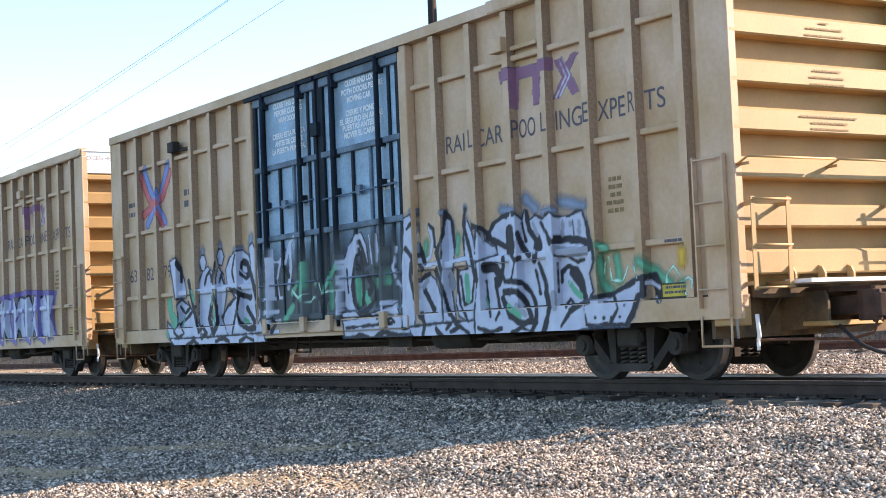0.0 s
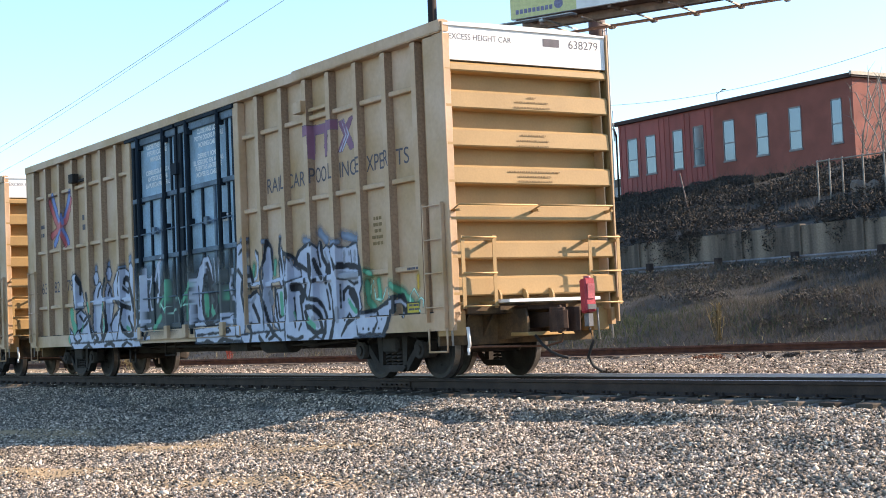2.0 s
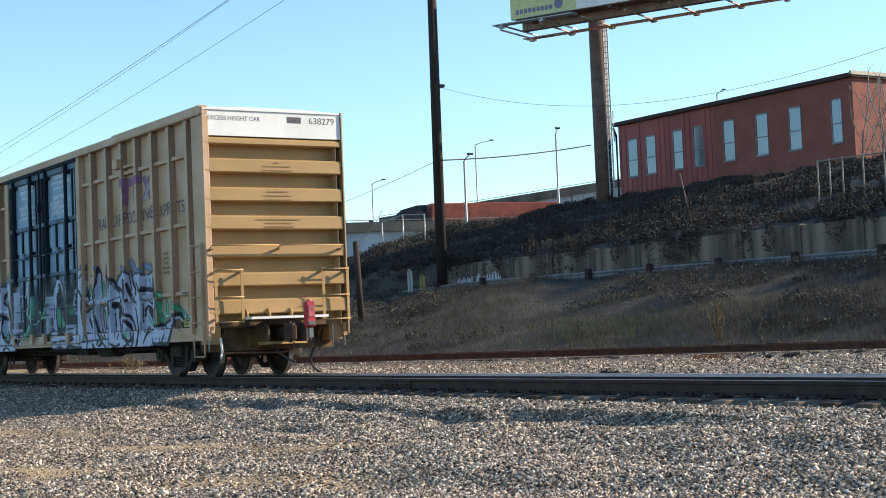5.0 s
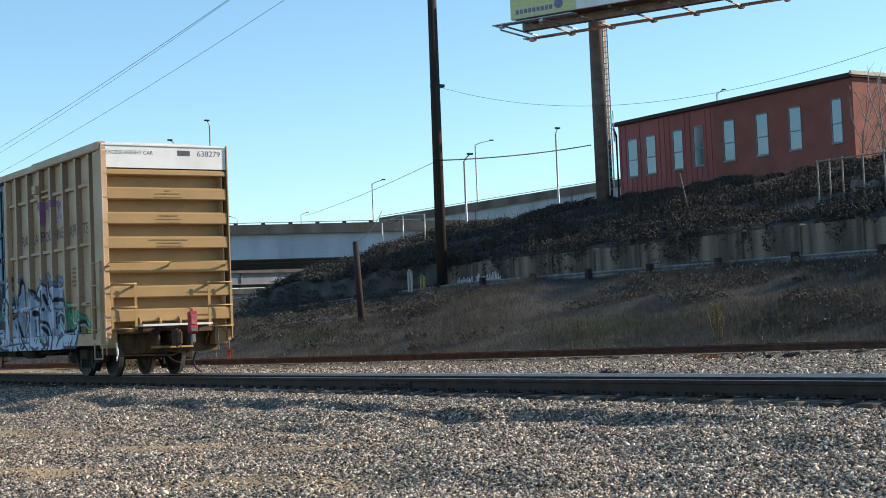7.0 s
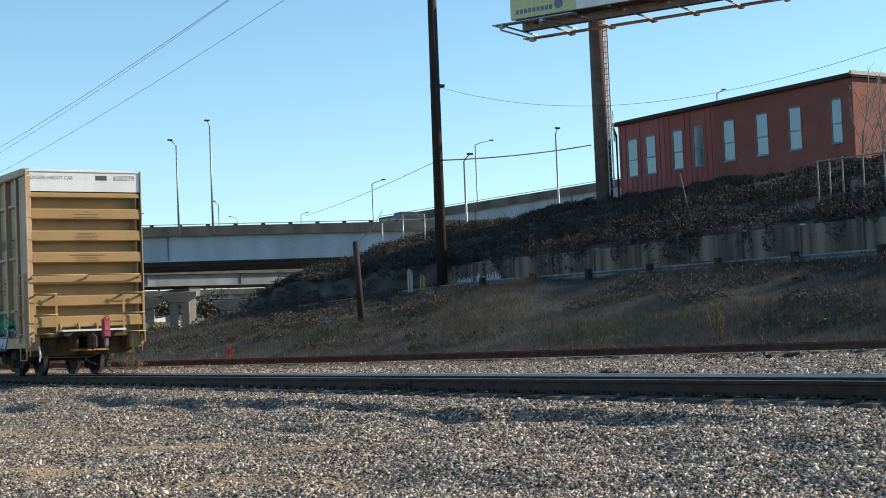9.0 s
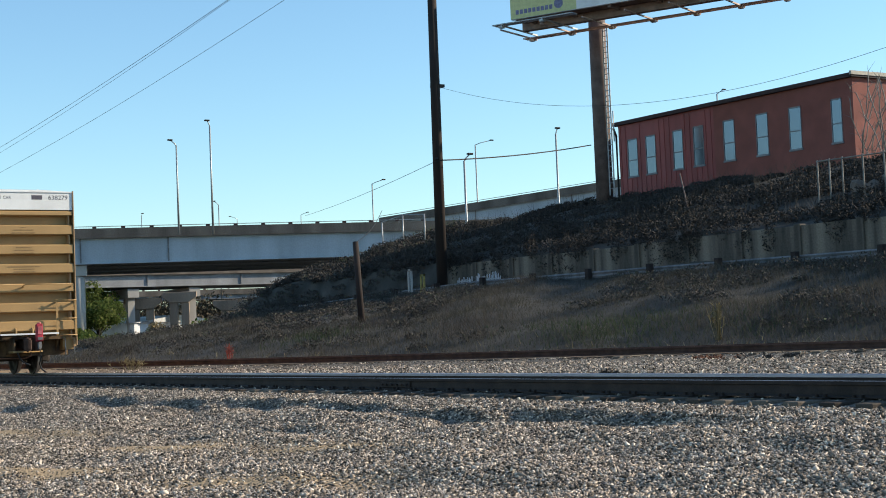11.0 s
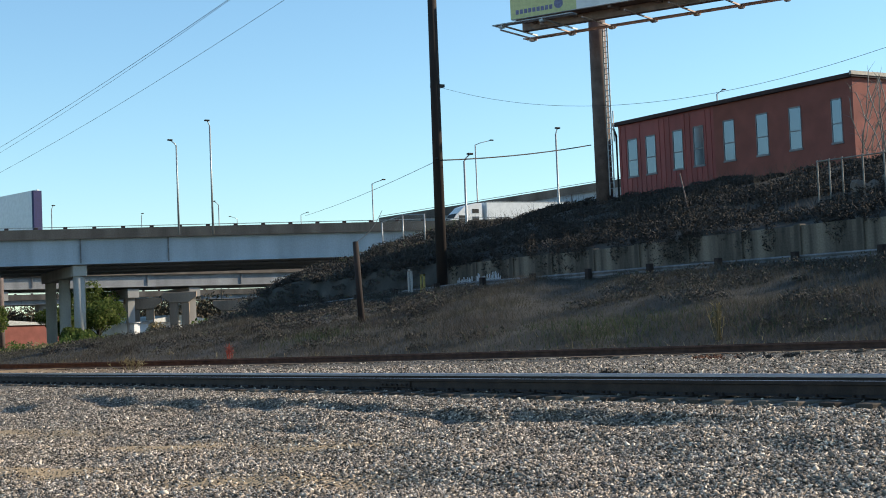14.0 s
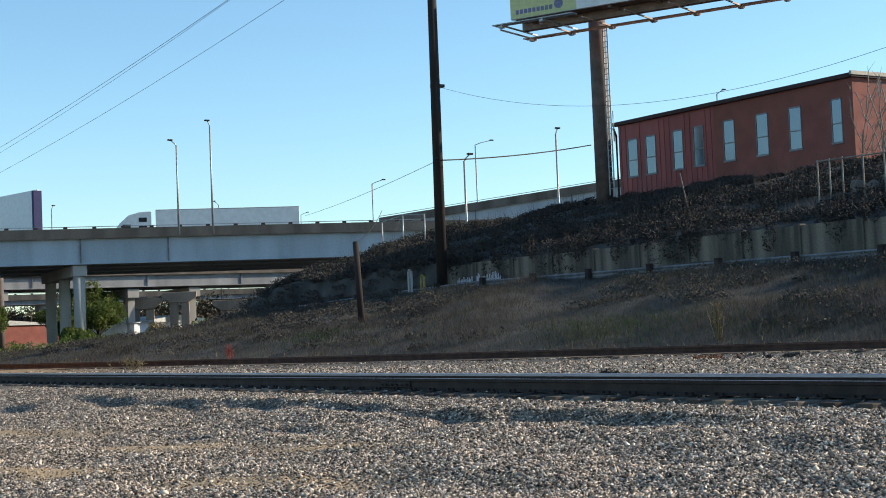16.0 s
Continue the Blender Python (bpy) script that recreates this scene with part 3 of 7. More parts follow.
    for y in (0.06, W - 0.3, W - 0.04):
        bm = bmesh.new()
        path_tube(bm, [(0.1, y, 0.98), (0.12, y, 0.5)], 0.016)
        part("sill_step", bm, M_GALV, panel, "steel sill step bar")
    return panel


def build_door(car, x0, x1, inset):
    """A plug door with its frame rails, locking bars and gear."""
    y = 0.05
    w = x1 - x0
    bm = bmesh.new()
    box(bm, x0, x1, y, y + 0.05, 0.98, 4.92)
    door = part("door", bm, M_DOOR, car, "blue plug door with dark locking bars")
    for k in range(4):
        bm = bmesh.new()
        x = x0 + w * (0.16, 0.40, 0.62, 0.86)[k]
        if k in (1, 2):
            box(bm, x - 0.036, x + 0.036, y - 0.04, y + 0.004, 1.02, 3.62)
        else:
            box(bm, x - 0.036, x + 0.036, y - 0.03, y + 0.004, 1.02, 4.86)
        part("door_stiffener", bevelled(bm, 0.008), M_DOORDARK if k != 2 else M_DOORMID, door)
    for z, h in ((4.86, 0.10), (3.66, 0.06), (2.44, 0.06), (1.06, 0.06)):
        bm = bmesh.new()
        box(bm, x0 + 0.02, x1 - 0.02, y - 0.06, y + 0.004, z - h, z + h * 0.6)
        part("door_rail", bevelled(bm, 0.01), M_DOORMID, door)
    for fx in (0.20, 0.77):
        bm = bmesh.new()
        x = x0 + w * fx
        tube(bm, (x, y - 0.10, 0.86), (x, y - 0.10, 4.95), 0.042, 10)
        for z in (4.74, 3.62, 3.0):
            box(bm, x - 0.05, x + 0.07, y - 0.12, y + 0.0, z - 0.06, z + 0.06)
        part("locking_bar", bm, M_DOORDARK, door, "vertical dark locking bar")
    for side in (x0 + 0.06, x1 - 0.06):
        bm = bmesh.new()
        box(bm, side - 0.055, side + 0.055, y - 0.05, y + 0.004, 0.98, 4.9)
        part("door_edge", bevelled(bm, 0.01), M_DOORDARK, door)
    bm = bmesh.new()
    path_tube(bm, [(x0 + 0.1, y - 0.09, 2.92), (x1 - 0.1, y - 0.09, 2.96)], 0.014)
    xm = x0 + w * 0.5
    box(bm, xm - 0.07, xm + 0.07, y - 0.1, y - 0.04, 2.90, 3.04)
    part("door_handle", bm, M_DOORMID, door, "door operating gear")
    bm = bmesh.new()
    path_tube(bm, [(x0 + 0.1, y - 0.09, 1.62), (x1 - 0.1, y - 0.09, 1.62)], 0.014)
    part("lower_rod", bm, M_DOORMID, door, "thin lower door rod")
    return door


def build_boxcar():
    car = thing("boxcar", "faded tan high-cube railway boxcar with blue plug doors and graffiti", "boxcar")
    L, W, H = CAR_L, CAR_W, CAR_H
    # sheets
    for name, y0, y1 in (("side_wall", SHEET_Y, SHEET_Y + 0.02), ("side_wall", W - SHEET_Y - 0.02, W - SHEET_Y)):
        spans = ((-L + 0.05, -12.05, y0, y1), (-7.0, -0.05, y0, y1), (-12.05, -7.0, 0.16, 0.18)) if y0 < 1 else ((-L + 0.05, -0.05, y0, y1),)
        for xa, xb, ya, yb in spans:
            bm = bmesh.new()
            box(bm, xa, xb, ya, yb, 0.95, 5.0)
            part(name, bm, M_SIDE, car, "tan side sheet with faded paint")
    # roof
    bm = bmesh.new()
    prism(bm, [(0.0, 5.0), (W, 5.0), (W, 5.12), (W / 2, 5.17), (0.0, 5.12)], "x", -L, -0.18)
    part("roof", bm, M_GALV, car, "galvanised roof")
    bm = bmesh.new()
    prism(bm, [(-0.03, 4.985), (0.14, 4.985), (0.14, 5.08), (0.05, 5.15), (-0.03, 5.14)], "x", -L + 0.02, -0.06)
    part("top_chord", bm, M_SIDE, car, "tan roof eave rail")
    bm = bmesh.new()
    prism(bm, [(-0.045, 5.0), (0.12, 5.0), (0.12, 5.155), (0.05, 5.17), (-0.045, 5.16)], "x", -4.6, -0.02)
    part("roof_flashing", bm, M_SIDE, car)
    for x0, x1 in ((-12.25, -9.66), (-9.56, -6.95)):
        for side_y in (0.02,):
            bm = bmesh.new()
            box(bm, x0, x1, -0.06, 0.10, 4.90, 4.965)
            part("door_track", bm, M_DOORDARK, car, "dark upper door track")
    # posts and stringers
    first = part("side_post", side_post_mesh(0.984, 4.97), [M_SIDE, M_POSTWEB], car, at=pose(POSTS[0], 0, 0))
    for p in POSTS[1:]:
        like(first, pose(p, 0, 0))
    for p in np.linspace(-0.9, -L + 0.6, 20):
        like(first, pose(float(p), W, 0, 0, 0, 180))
    edges = [-0.82] + POSTS[1:7] + [-6.86]
    edges2 = [-12.25] + POSTS[7:]
    for group in (edges, edges2):
        for a, b in zip(group, group[1:]):
            for z in STRINGERS:
                bm = bmesh.new()
                box(bm, b + 0.07, a - 0.07, 0.045, SHEET_Y + 0.004, z - 0.04, z + 0.04)
                bm2 = bevelled(bm, 0.012)
                part("stringer", bm2, M_SIDE, car)
    for x in (-6.90, -12.16):
        bm = bmesh.new()
        box(bm, x - 0.11, x + 0.11, -0.02, 0.13, 0.86, 4.97)
        part("door_post", bevelled(bm, 0.012), M_SIDE, car)
    for x in (-0.28, -L + 0.28):
        bm = bmesh.new()
        d = 1 if x > -5 else -1
        box(bm, x - 0.26, x + 0.26, 0.004, SHEET_Y, 0.84, 4.97)
        box(bm, x + d * 0.22, x + d * 0.28, -0.004, 0.024, 0.76, 5.14)
        part("corner_sheet", bevelled(bm, 0.006), M_SIDE, car, "plain tan corner sheet")
        bm = bmesh.new()
        box(bm, x + d * 0.22, x + d * 0.28, W - 0.02, W + 0.004, 0.76, 5.14)
        part("corner_sheet", bm, M_SIDE, car)
    # sills
    bm = bmesh.new()
    prism(bm, [(0.0, 0.72), (0.06, 0.72), (0.06, 0.86), (SHEET_Y + 0.02, 0.98), (0.0, 0.98)], "x", -L + 0.02, -0.02)
    box(bm, -L + 0.1, -0.1, W - 0.08, W, 0.72, 0.98)
    part("side_sill", bm, M_SIDE, car, "tan side sill")
    bm = bmesh.new()
    box(bm, -L + 0.3, -0.3, 0.08, W - 0.08, 0.93, 1.0)
    box(bm, -L + 0.6, -0.6, W / 2 - 0.25, W / 2 + 0.25, 0.5, 0.93)
    for k in range(14):
        x = -1.2 - k * 1.27
        prism(bm, [(0.1, 0.93), (W - 0.1, 0.93), (W - 0.1, 0.80), (W / 2 + 0.25, 0.55), (W / 2 - 0.25, 0.55), (0.1, 0.80)], "x", x, x + 0.08)
    part("underframe", bm, M_UNDER, car, "grimy dark underframe")
    bm = bmesh.new()
    tube(bm, (-6.9, 0.5, 0.62), (-5.9, 0.5, 0.62), 0.17, 14)
    box(bm, -8.2, -7.5, 0.35, 0.75, 0.5, 0.86)
    tube(bm, (-5.4, 0.55, 0.66), (-4.9, 0.55, 0.66), 0.13, 12)
    path_tube(bm, [(-14, 0.5, 0.66), (-8.2, 0.45, 0.60), (-5.0, 0.45, 0.58), (-3.0, 0.6, 0.66)], 0.022)
    path_tube(bm, [(-11.2, 0.3, 0.9), (-11.2, 0.3, 0.46), (-10.7, 0.3, 0.46), (-10.7, 0.3, 0.9)], 0.02)
    path_tube(bm, [(-12.6, 0.2, 0.9), (-12.6, 0.2, 0.34), (-12.9, 0.2, 0.34), (-12.9, 0.2, 0.9)], 0.022)
    part("brake_gear", bm, M_UNDER, car, "black brake cylinders, rods and reservoirs")
    # side ladders with sill steps
    for x0, x1 in ((-0.62, -0.14), (-L + 0.14, -L + 0.62)):
        bm = bmesh.new()
        for z in (1.06, 1.55, 2.03, 2.52):
            path_tube(bm, [(x0, 0.02, z), (x0, -0.06, z), (x1, -0.06, z), (x1, 0.02, z)], 0.012)
        box(bm, x1 - 0.012, x1 + 0.012, -0.07, -0.01, 0.75, 2.56)
        box(bm, x0 - 0.012, x0 + 0.012, -0.07, -0.01, 0.85, 2.56)
        path_tube(bm, [(x0, -0.03, 0.76), (x0, -0.03, 0.42), (x1, -0.03, 0.42), (x1, -0.03, 0.76)], 0.018)
        part("side_ladder", bm, M_SIDE, car, "tan side ladder with sill step")
    # small gear boxes near the eaves
    for x in (-4.35, -15.5):
        bm = bmesh.new()
        box(bm, x - 0.16, x + 0.12, -0.09, 0.06, 4.42, 4.62)
        box(bm, x + 0.16, x + 0.75, 0.03, 0.09, 4.42, 4.48)
        part("placard_holder", bevelled(bm, 0.008), M_SIDE if x > -8 else M_UNDER, car, "small bracket box")
    # doors
    for x0, x1 in ((-12.0, -9.66), (-9.54, -7.02)):
        build_door(car, x0, x1, 0)
    bm = bmesh.new()
    box(bm, -9.66, -9.54, 0.03, 0.1, 0.95, 4.93)
    box(bm, -9.75, -9.52, -0.07, 0.03, 3.98, 4.2)
    part("door_gap_strip", bm, M_DOORDARK, car)
    bm = bmesh.new()
    box(bm, -12.1, -6.95, -0.05, 0.12, 0.78, 0.97)
    for x in (-11.6, -10.2, -9.3, -7.6):
        box(bm, x - 0.08, x + 0.08, -0.12, -0.04, 0.8, 1.05)
    part("door_sill", bevelled(bm, 0.01), M_SIDE, car, "door sill with rollers")
    build_end(car, 0.0, 1)
    build_end(car, -L, -1)
    axles = []
    for c in (-2.42, -L + 2.42):
        build_bogie(car, c)
        for d in (-0.889, 0.889):
            axles.append(build_wheelset(car, c + d))
    return car, axles


# ---- paint and lettering on the cars ----
PAINT = {"w": (0.45, 0.49, 0.60), "d": (0.03, 0.03, 0.036), "n": (0.27, 0.29, 0.34), "g": (0.09, 0.36, 0.23), "c": (0.42, 0.72, 0.62), "b": (0.20, 0.27, 0.38),
         "y": (0.68, 0.42, 0.05), "p": (0.24, 0.115, 0.185), "u": (0.16, 0.25, 0.52), "r": (0.55, 0.14, 0.14), "v": (0.17, 0.13, 0.36), "k": (0.075, 0.088, 0.092)}


DOOR_BARS = [x0 + w * f for x0, w in ((-12.0, 2.34), (-9.54, 2.52)) for f in (0.20, 0.77)]


def full_relief(X, Z):
    """The side's relief with its doors, rails and bars."""
    h = relief(X, Z)
    in_door = (X > -12.02) & (X < -7.0) & (Z > 0.97)
    h = np.where(in_door, SHEET_Y - 0.05, h)
    for x0, w in ((-12.0, 2.34), (-9.54, 2.52)):
        for f in (0.16, 0.40, 0.62, 0.86):
            h = np.where(in_door & (np.abs(X - x0 - w * f) < 0.04), SHEET_Y - 0.004, h)
        for xe in (x0 + 0.06, x0 + w - 0.06):
            h = np.where(in_door & (np.abs(X - xe) < 0.06), SHEET_Y + 0.006, h)
    for z, t in ((3.66, 0.06), (2.44, 0.06), (1.06, 0.06)):
        h = np.where(in_door & (Z > z - t) & (Z < z + t * 0.6), SHEET_Y + 0.01, h)
    for xb in DOOR_BARS:
        h = np.where(in_door & (np.abs(X - xb) < 0.056), SHEET_Y + 0.1, h)
    h = np.where((X > -12.1) & (X < -6.95) & (Z < 0.97) & (Z > 0.78), SHEET_Y + 0.05, h)
    h = np.where((np.abs(X + 6.90) < 0.11) | (np.abs(X + 12.16) < 0.11), np.maximum(h, SHEET_Y + 0.02), h)
    return h


class Canvas:
    """A fine grid on the car's side that takes paint."""

    def __init__(self, x0, x1, z0, z1, step, level=POST_D):
        webs = [p + q * (0.0755 + 0.001 * k) for p in POSTS for q in (-1, 1) for k in range(9)]
        self.xs, self.zs = np.unique(np.concatenate([np.arange(x0, x1, step), [w for w in webs if x0 < w < x1]])), np.arange(z0, z1, step)
        self.X, self.Z = np.meshgrid(self.xs, self.zs, indexing="ij")
        self.rgb = np.zeros((*self.X.shape, 3))
        self.a = np.zeros(self.X.shape)
        self.h = full_relief(self.X, self.Z)
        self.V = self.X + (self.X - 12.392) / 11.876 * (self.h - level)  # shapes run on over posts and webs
        self.wob = 0.012 * smooth_noise(self.X, self.Z, 17.0) + 0.008 * smooth_noise(self.X, self.Z, 41.0, 3.0)

    def lay(self, key, cover):
        c = np.clip(cover, 0, 1)
        self.rgb = self.rgb * (1 - c[..., None]) + np.array(PAINT[key]) * c[..., None]
        self.rgb = np.where((self.a < 0.02)[..., None], np.array(PAINT[key]), self.rgb)
        self.a = np.maximum(self.a, c)


def pairs(v):
    return [(v[i], v[i + 1]) for i in range(0, len(v), 2)]


def seg_dist(c, a, b):
    ax, az, bx, bz = *a, *b
    dx, dz = bx - ax, bz - az
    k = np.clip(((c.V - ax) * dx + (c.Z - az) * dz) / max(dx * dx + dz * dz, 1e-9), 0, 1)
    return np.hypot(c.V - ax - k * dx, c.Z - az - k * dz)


def brush(c, key, r, *v, soft=0.0):
    """A sprayed stroke of radius r through points x, z."""
    p = pairs(v)
    d = np.min([seg_dist(c, a, b) for a, b in zip(p, p[1:])], axis=0) + c.wob
    edge = max(0.014, soft * r * 1.6)
    r = r * (0.95 if key in "dn" else 1.0)
    c.lay(key, (r + edge * 0.5 - d) / edge * (0.75 if soft > 0.6 else 1))


def fill(c, key, *v, rim=0.045):
    """A filled letter with a dark rim."""
    p = pairs(v)
    inside = np.zeros(c.X.shape, bool)
    for (ax, az), (bx, bz) in zip(p, p[1:] + p[:1]):
        if az != bz:
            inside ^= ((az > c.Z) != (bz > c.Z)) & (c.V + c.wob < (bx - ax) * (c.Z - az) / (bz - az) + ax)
    d = np.min([seg_dist(c, a, b) for a, b in zip(p, p[1:] + p[:1])], axis=0) + c.wob
    if rim:
        c.lay("b", np.where(inside, 1, (rim * 3.2 - d) / 0.12) * 0.55)
        c.lay("d", np.where(inside, 1, (rim + 0.01 - d) / 0.02))
    c.lay(key, np.where(inside, (d - rim * 0.25 + 0.01) / 0.016, 0))


def graffiti_mat():
    m = bpy.data.materials.new("sprayed_paint")
    m.use_nodes = True
    n, l = m.node_tree.nodes, m.node_tree.links
    b = n["Principled BSDF"]
    b.inputs["Roughness"].default_value = 0.6
    b.inputs["Specular IOR Level"].default_value = 0.25
    att = n.new("ShaderNodeAttribute")
    att.attribute_name = "paint"
    noi = n.new("ShaderNodeTexNoise")
    noi.inputs["Scale"].default_value, noi.inputs["Detail"].default_value = 5, 8
    tc = n.new("ShaderNodeTexCoord")
    l.new(tc.outputs["Object"], noi.inputs["Vector"])
    mix = n.new("ShaderNodeMix")
    mix.data_type, mix.blend_type = "RGBA", "OVERLAY"
    mix.inputs[0].default_value = 0.3
    l.new(att.outputs["Color"], mix.inputs[6])
    l.new(noi.outputs["Fac"], mix.inputs[7])
    l.new(mix.outputs[2], b.inputs["Base Color"])
    tr, ms = n.new("ShaderNodeBsdfTransparent"), n.new("ShaderNodeMixShader")
    l.new(att.outputs["Alpha"], ms.inputs[0])
    l.new(tr.outputs[0], ms.inputs[1])
    l.new(b.outputs[0], ms.inputs[2])
    l.new(ms.outputs[0], n["Material Output"].inputs[0])
    return m


M_SPRAY = graffiti_mat()
M_FAINT = mat("faded_brown_stencil", (0.29, 0.185, 0.08), 0.7, var=0.3, scale=20)


def paint_on(car, c, name, label):
    """Lays the painted part of a canvas over the side's relief as a skin of paint."""
    h = c.h
    Y = SHEET_Y - h - 0.006
    nx, nz = c.X.shape
    keep = c.a > 0.01
    cell = keep[:-1, :-1] | keep[1:, :-1] | keep[1:, 1:] | keep[:-1, 1:]
    idx = np.arange(nx * nz).reshape(nx, nz)
    quads = np.stack([idx[:-1, :-1], idx[1:, :-1], idx[1:, 1:], idx[:-1, 1:]], -1)[cell]
    used, inv = np.unique(quads, return_inverse=True)
    co = np.stack([c.X, Y, c.Z], -1).reshape(-1, 3)[used]
    ob = soup(name, co, inv.reshape(-1, 4), M_SPRAY, "", "")
    for key in ("category", "kind"):
        if key in ob:
            del ob[key]
    ob["label"] = label
    col = np.concatenate([c.rgb.reshape(-1, 3), c.a.reshape(-1, 1)], 1)[used]
    att = ob.data.color_attributes.new("paint", "FLOAT_COLOR", "POINT")
    att.data.foreach_set("color", col.astype(np.float32).ravel())
    ob.parent = car
    return ob


def lettering(parent, name, body, m, width, height, material, label="", bold=0.0):
    """Flat painted words of a given width and height, centred at m."""
    cu = bpy.data.curves.new("letters", "FONT")
    cu.offset = bold
    cu.body, cu.align_x, cu.align_y = body, "CENTER", "CENTER"
    tmp = new("letters", cu)
    bpy.context.view_layer.update()
    me = bpy.data.meshes.new_from_object(tmp.evaluated_get(bpy.context.evaluated_depsgraph_get()))
    bpy.data.objects.remove(tmp)
    co = np.array([v.co[:] for v in me.vertices])
    lo, hi = co.min(0), co.max(0)
    for v in me.vertices:
        v.co.x = (v.co.x - (lo[0] + hi[0]) / 2) * width / (hi[0] - lo[0])
        v.co.y = (v.co.y - (lo[1] + hi[1]) / 2) * height / (hi[1] - lo[1])
    me.materials.clear()
    me.materials.append(material)
    ob = new(name, me)
    ob.parent, ob.matrix_basis = parent, m
    if label:
        tagged(ob, label)
    return ob


def stencil_bars(parent, rows, m, material, seed):
    """Small stencils that cannot be read, as bars."""
    rnd = random.Random(seed)
    bm = bmesh.new()
    for cx, z, w, h in rows:
        x = cx - w / 2
        while x < cx + w / 2 - 0.02:
            e = min(x + rnd.uniform(0.5, 2.6) * h, cx + w / 2)
            box(bm, x, e, -0.001, 0.001, z - h / 2, z + h / 2)
            x = e + h * rnd.uniform(0.25, 0.6)
    tagged(part("stencil", bm, material, parent, "small dark stencil lines", at=m), kind="stuff")


def paint_factory_marks(car):
    c = Canvas(-4.6, -2.4, 3.5, 4.4, 0.018)
    for shape in ((-4.42, 4.21, -3.2, 4.19, -3.19, 4.03, -4.38, 4.04), (-4.22, 4.07, -3.96, 4.06, -3.99, 3.64, -4.19, 3.65), (-3.66, 4.05, -3.48, 4.05, -3.52, 3.64, -3.67, 3.63),
                  (-3.18, 4.15, -3.0, 4.17, -2.66, 3.68, -2.84, 3.65), (-2.83, 4.19, -2.65, 4.18, -2.92, 3.91, -3.01, 4.0), (-3.02, 3.92, -2.9, 3.81, -3.1, 3.65, -3.24, 3.66)):
        fill(c, "p", *shape, rim=0)
    brush(c, "w", 0.012, -3.08, 4.16, -2.94, 3.91, -3.16, 3.67)
    brush(c, "w", 0.012, -3.0, 4.16, -2.86, 3.91, -3.08, 3.67)
    paint_on(car, c, "logo", "faded purple company mark")
    c = Canvas(-17.6, -15.4, 3.0, 4.5, 0.02)
    brush(c, "u", 0.085, -17.06, 4.26, -16.69, 3.71, -16.06, 3.14, soft=0.5)
    brush(c, "r", 0.085, -17.26, 4.15, -16.93, 3.73, -16.21, 3.09, soft=0.5)
    brush(c, "u", 0.085, -15.86, 4.24, -16.28, 3.67, -16.98, 3.15, soft=0.5)
    brush(c, "r", 0.085, -15.76, 4.06, -16.16, 3.65, -17.17, 3.35, soft=0.5)
    brush(c, "u", 0.085, -16.48, 3.74, -16.4, 3.62, soft=0.5)
    paint_on(car, c, "emblem", "faded blue and red crossed-rails emblem")
    y = SHEET_Y - 0.005
    for body, xa, xb, yy in (("RAI", -5.98, -5.51, y), ("L", -5.23, -5.12, -0.004), ("CAR", -5.21, -4.57, y), ("OO", -4.18, -3.82, y), ("L", -3.53, -3.42, -0.004), ("ING", -3.37, -2.82, y),
                             ("E", -2.645, -2.535, -0.004), ("XPE", -2.50, -1.97, y), ("R", -1.76, -1.64, -0.004), ("TS", -1.61, -1.23, y)):
        lettering(car, "lettering", body, pose((xa + xb) / 2, yy, 3.37, 90), xb - xa, 0.25, M_LETTER, "dark painted slogan")
    lettering(car, "lettering", "P", pose(-4.28 + 0.076, 0.065, 3.37, 90, 0, 85.6), 0.11, 0.25, M_LETTER, "dark painted slogan")
    for k, (x, w) in enumerate(((-18.16, 0.44), (-17.25, 0.44), (-16.35, 0.42))):
        lettering(car, "car_number", ("63", "82", "79")[k], pose(x, y, 2.13, 90), w * 0.86, 0.26, M_LETTER)
    stencil_bars(car, [(cx, 2.50 - 0.097 * k, w, 0.052) for k in range(5) for cx, w in ((-2.23, (0.24, 0.26, 0.2, 0.36, 0.32)[k]), (-1.86, 0.11))], pose(0, y, 0), M_FAINT, 3)
    stencil_bars(car, [(-1.12, 1.66, 0.3, 0.035)], pose(0, 0.04, 0), M_LETTER, 4)
    stencil_bars(car, [(-18.1, 3.62, 0.4, 0.09), (-18.1, 3.42, 0.4, 0.09), (-15.15, 3.62, 0.5, 0.12), (-15.15, 3.40, 0.5, 0.12)], pose(0, y, 0), M_LETTER, 6)
    bm = bmesh.new()
    box(bm, -1.46, -0.92, SHEET_Y - 0.012, SHEET_Y, 0.99, 1.17)
    sign = part("safety_label", bm, mat("black_label_border", (0.05, 0.045, 0.03), 0.6), car, "yellow safety label with a black border")
    bm = bmesh.new()
    box(bm, -1.43, -0.95, SHEET_Y - 0.016, SHEET_Y - 0.011, 1.01, 1.15)
    part("label_face", bm, mat("yellow_label", (0.62, 0.47, 0.04), 0.5), sign)
    stencil_bars(car, [(-1.19, 1.12, 0.36, 0.03), (-1.19, 1.06, 0.40, 0.03)], pose(0, SHEET_Y - 0.019, 0), M_LETTER, 9)
    # door instructions
    yd = 0.05 - 0.006
    rows_b = (("CLOSE AND LOCK", -8.22, 4.69, 0.98), ("BOTH DOORS BEFORE", -8.2, 4.56, 1.25), ("MOVING CAR", -8.3, 4.43, 0.72), ("CIERRE Y PONGA", -8.22, 4.22, 0.98),
              ("EL SEGURO EN AMBAS", -8.25, 4.10, 1.3), ("PUERTAS ANTES DE", -8.25, 3.99, 1.15), ("MOVER EL CARRO", -8.28, 3.87, 1.02))
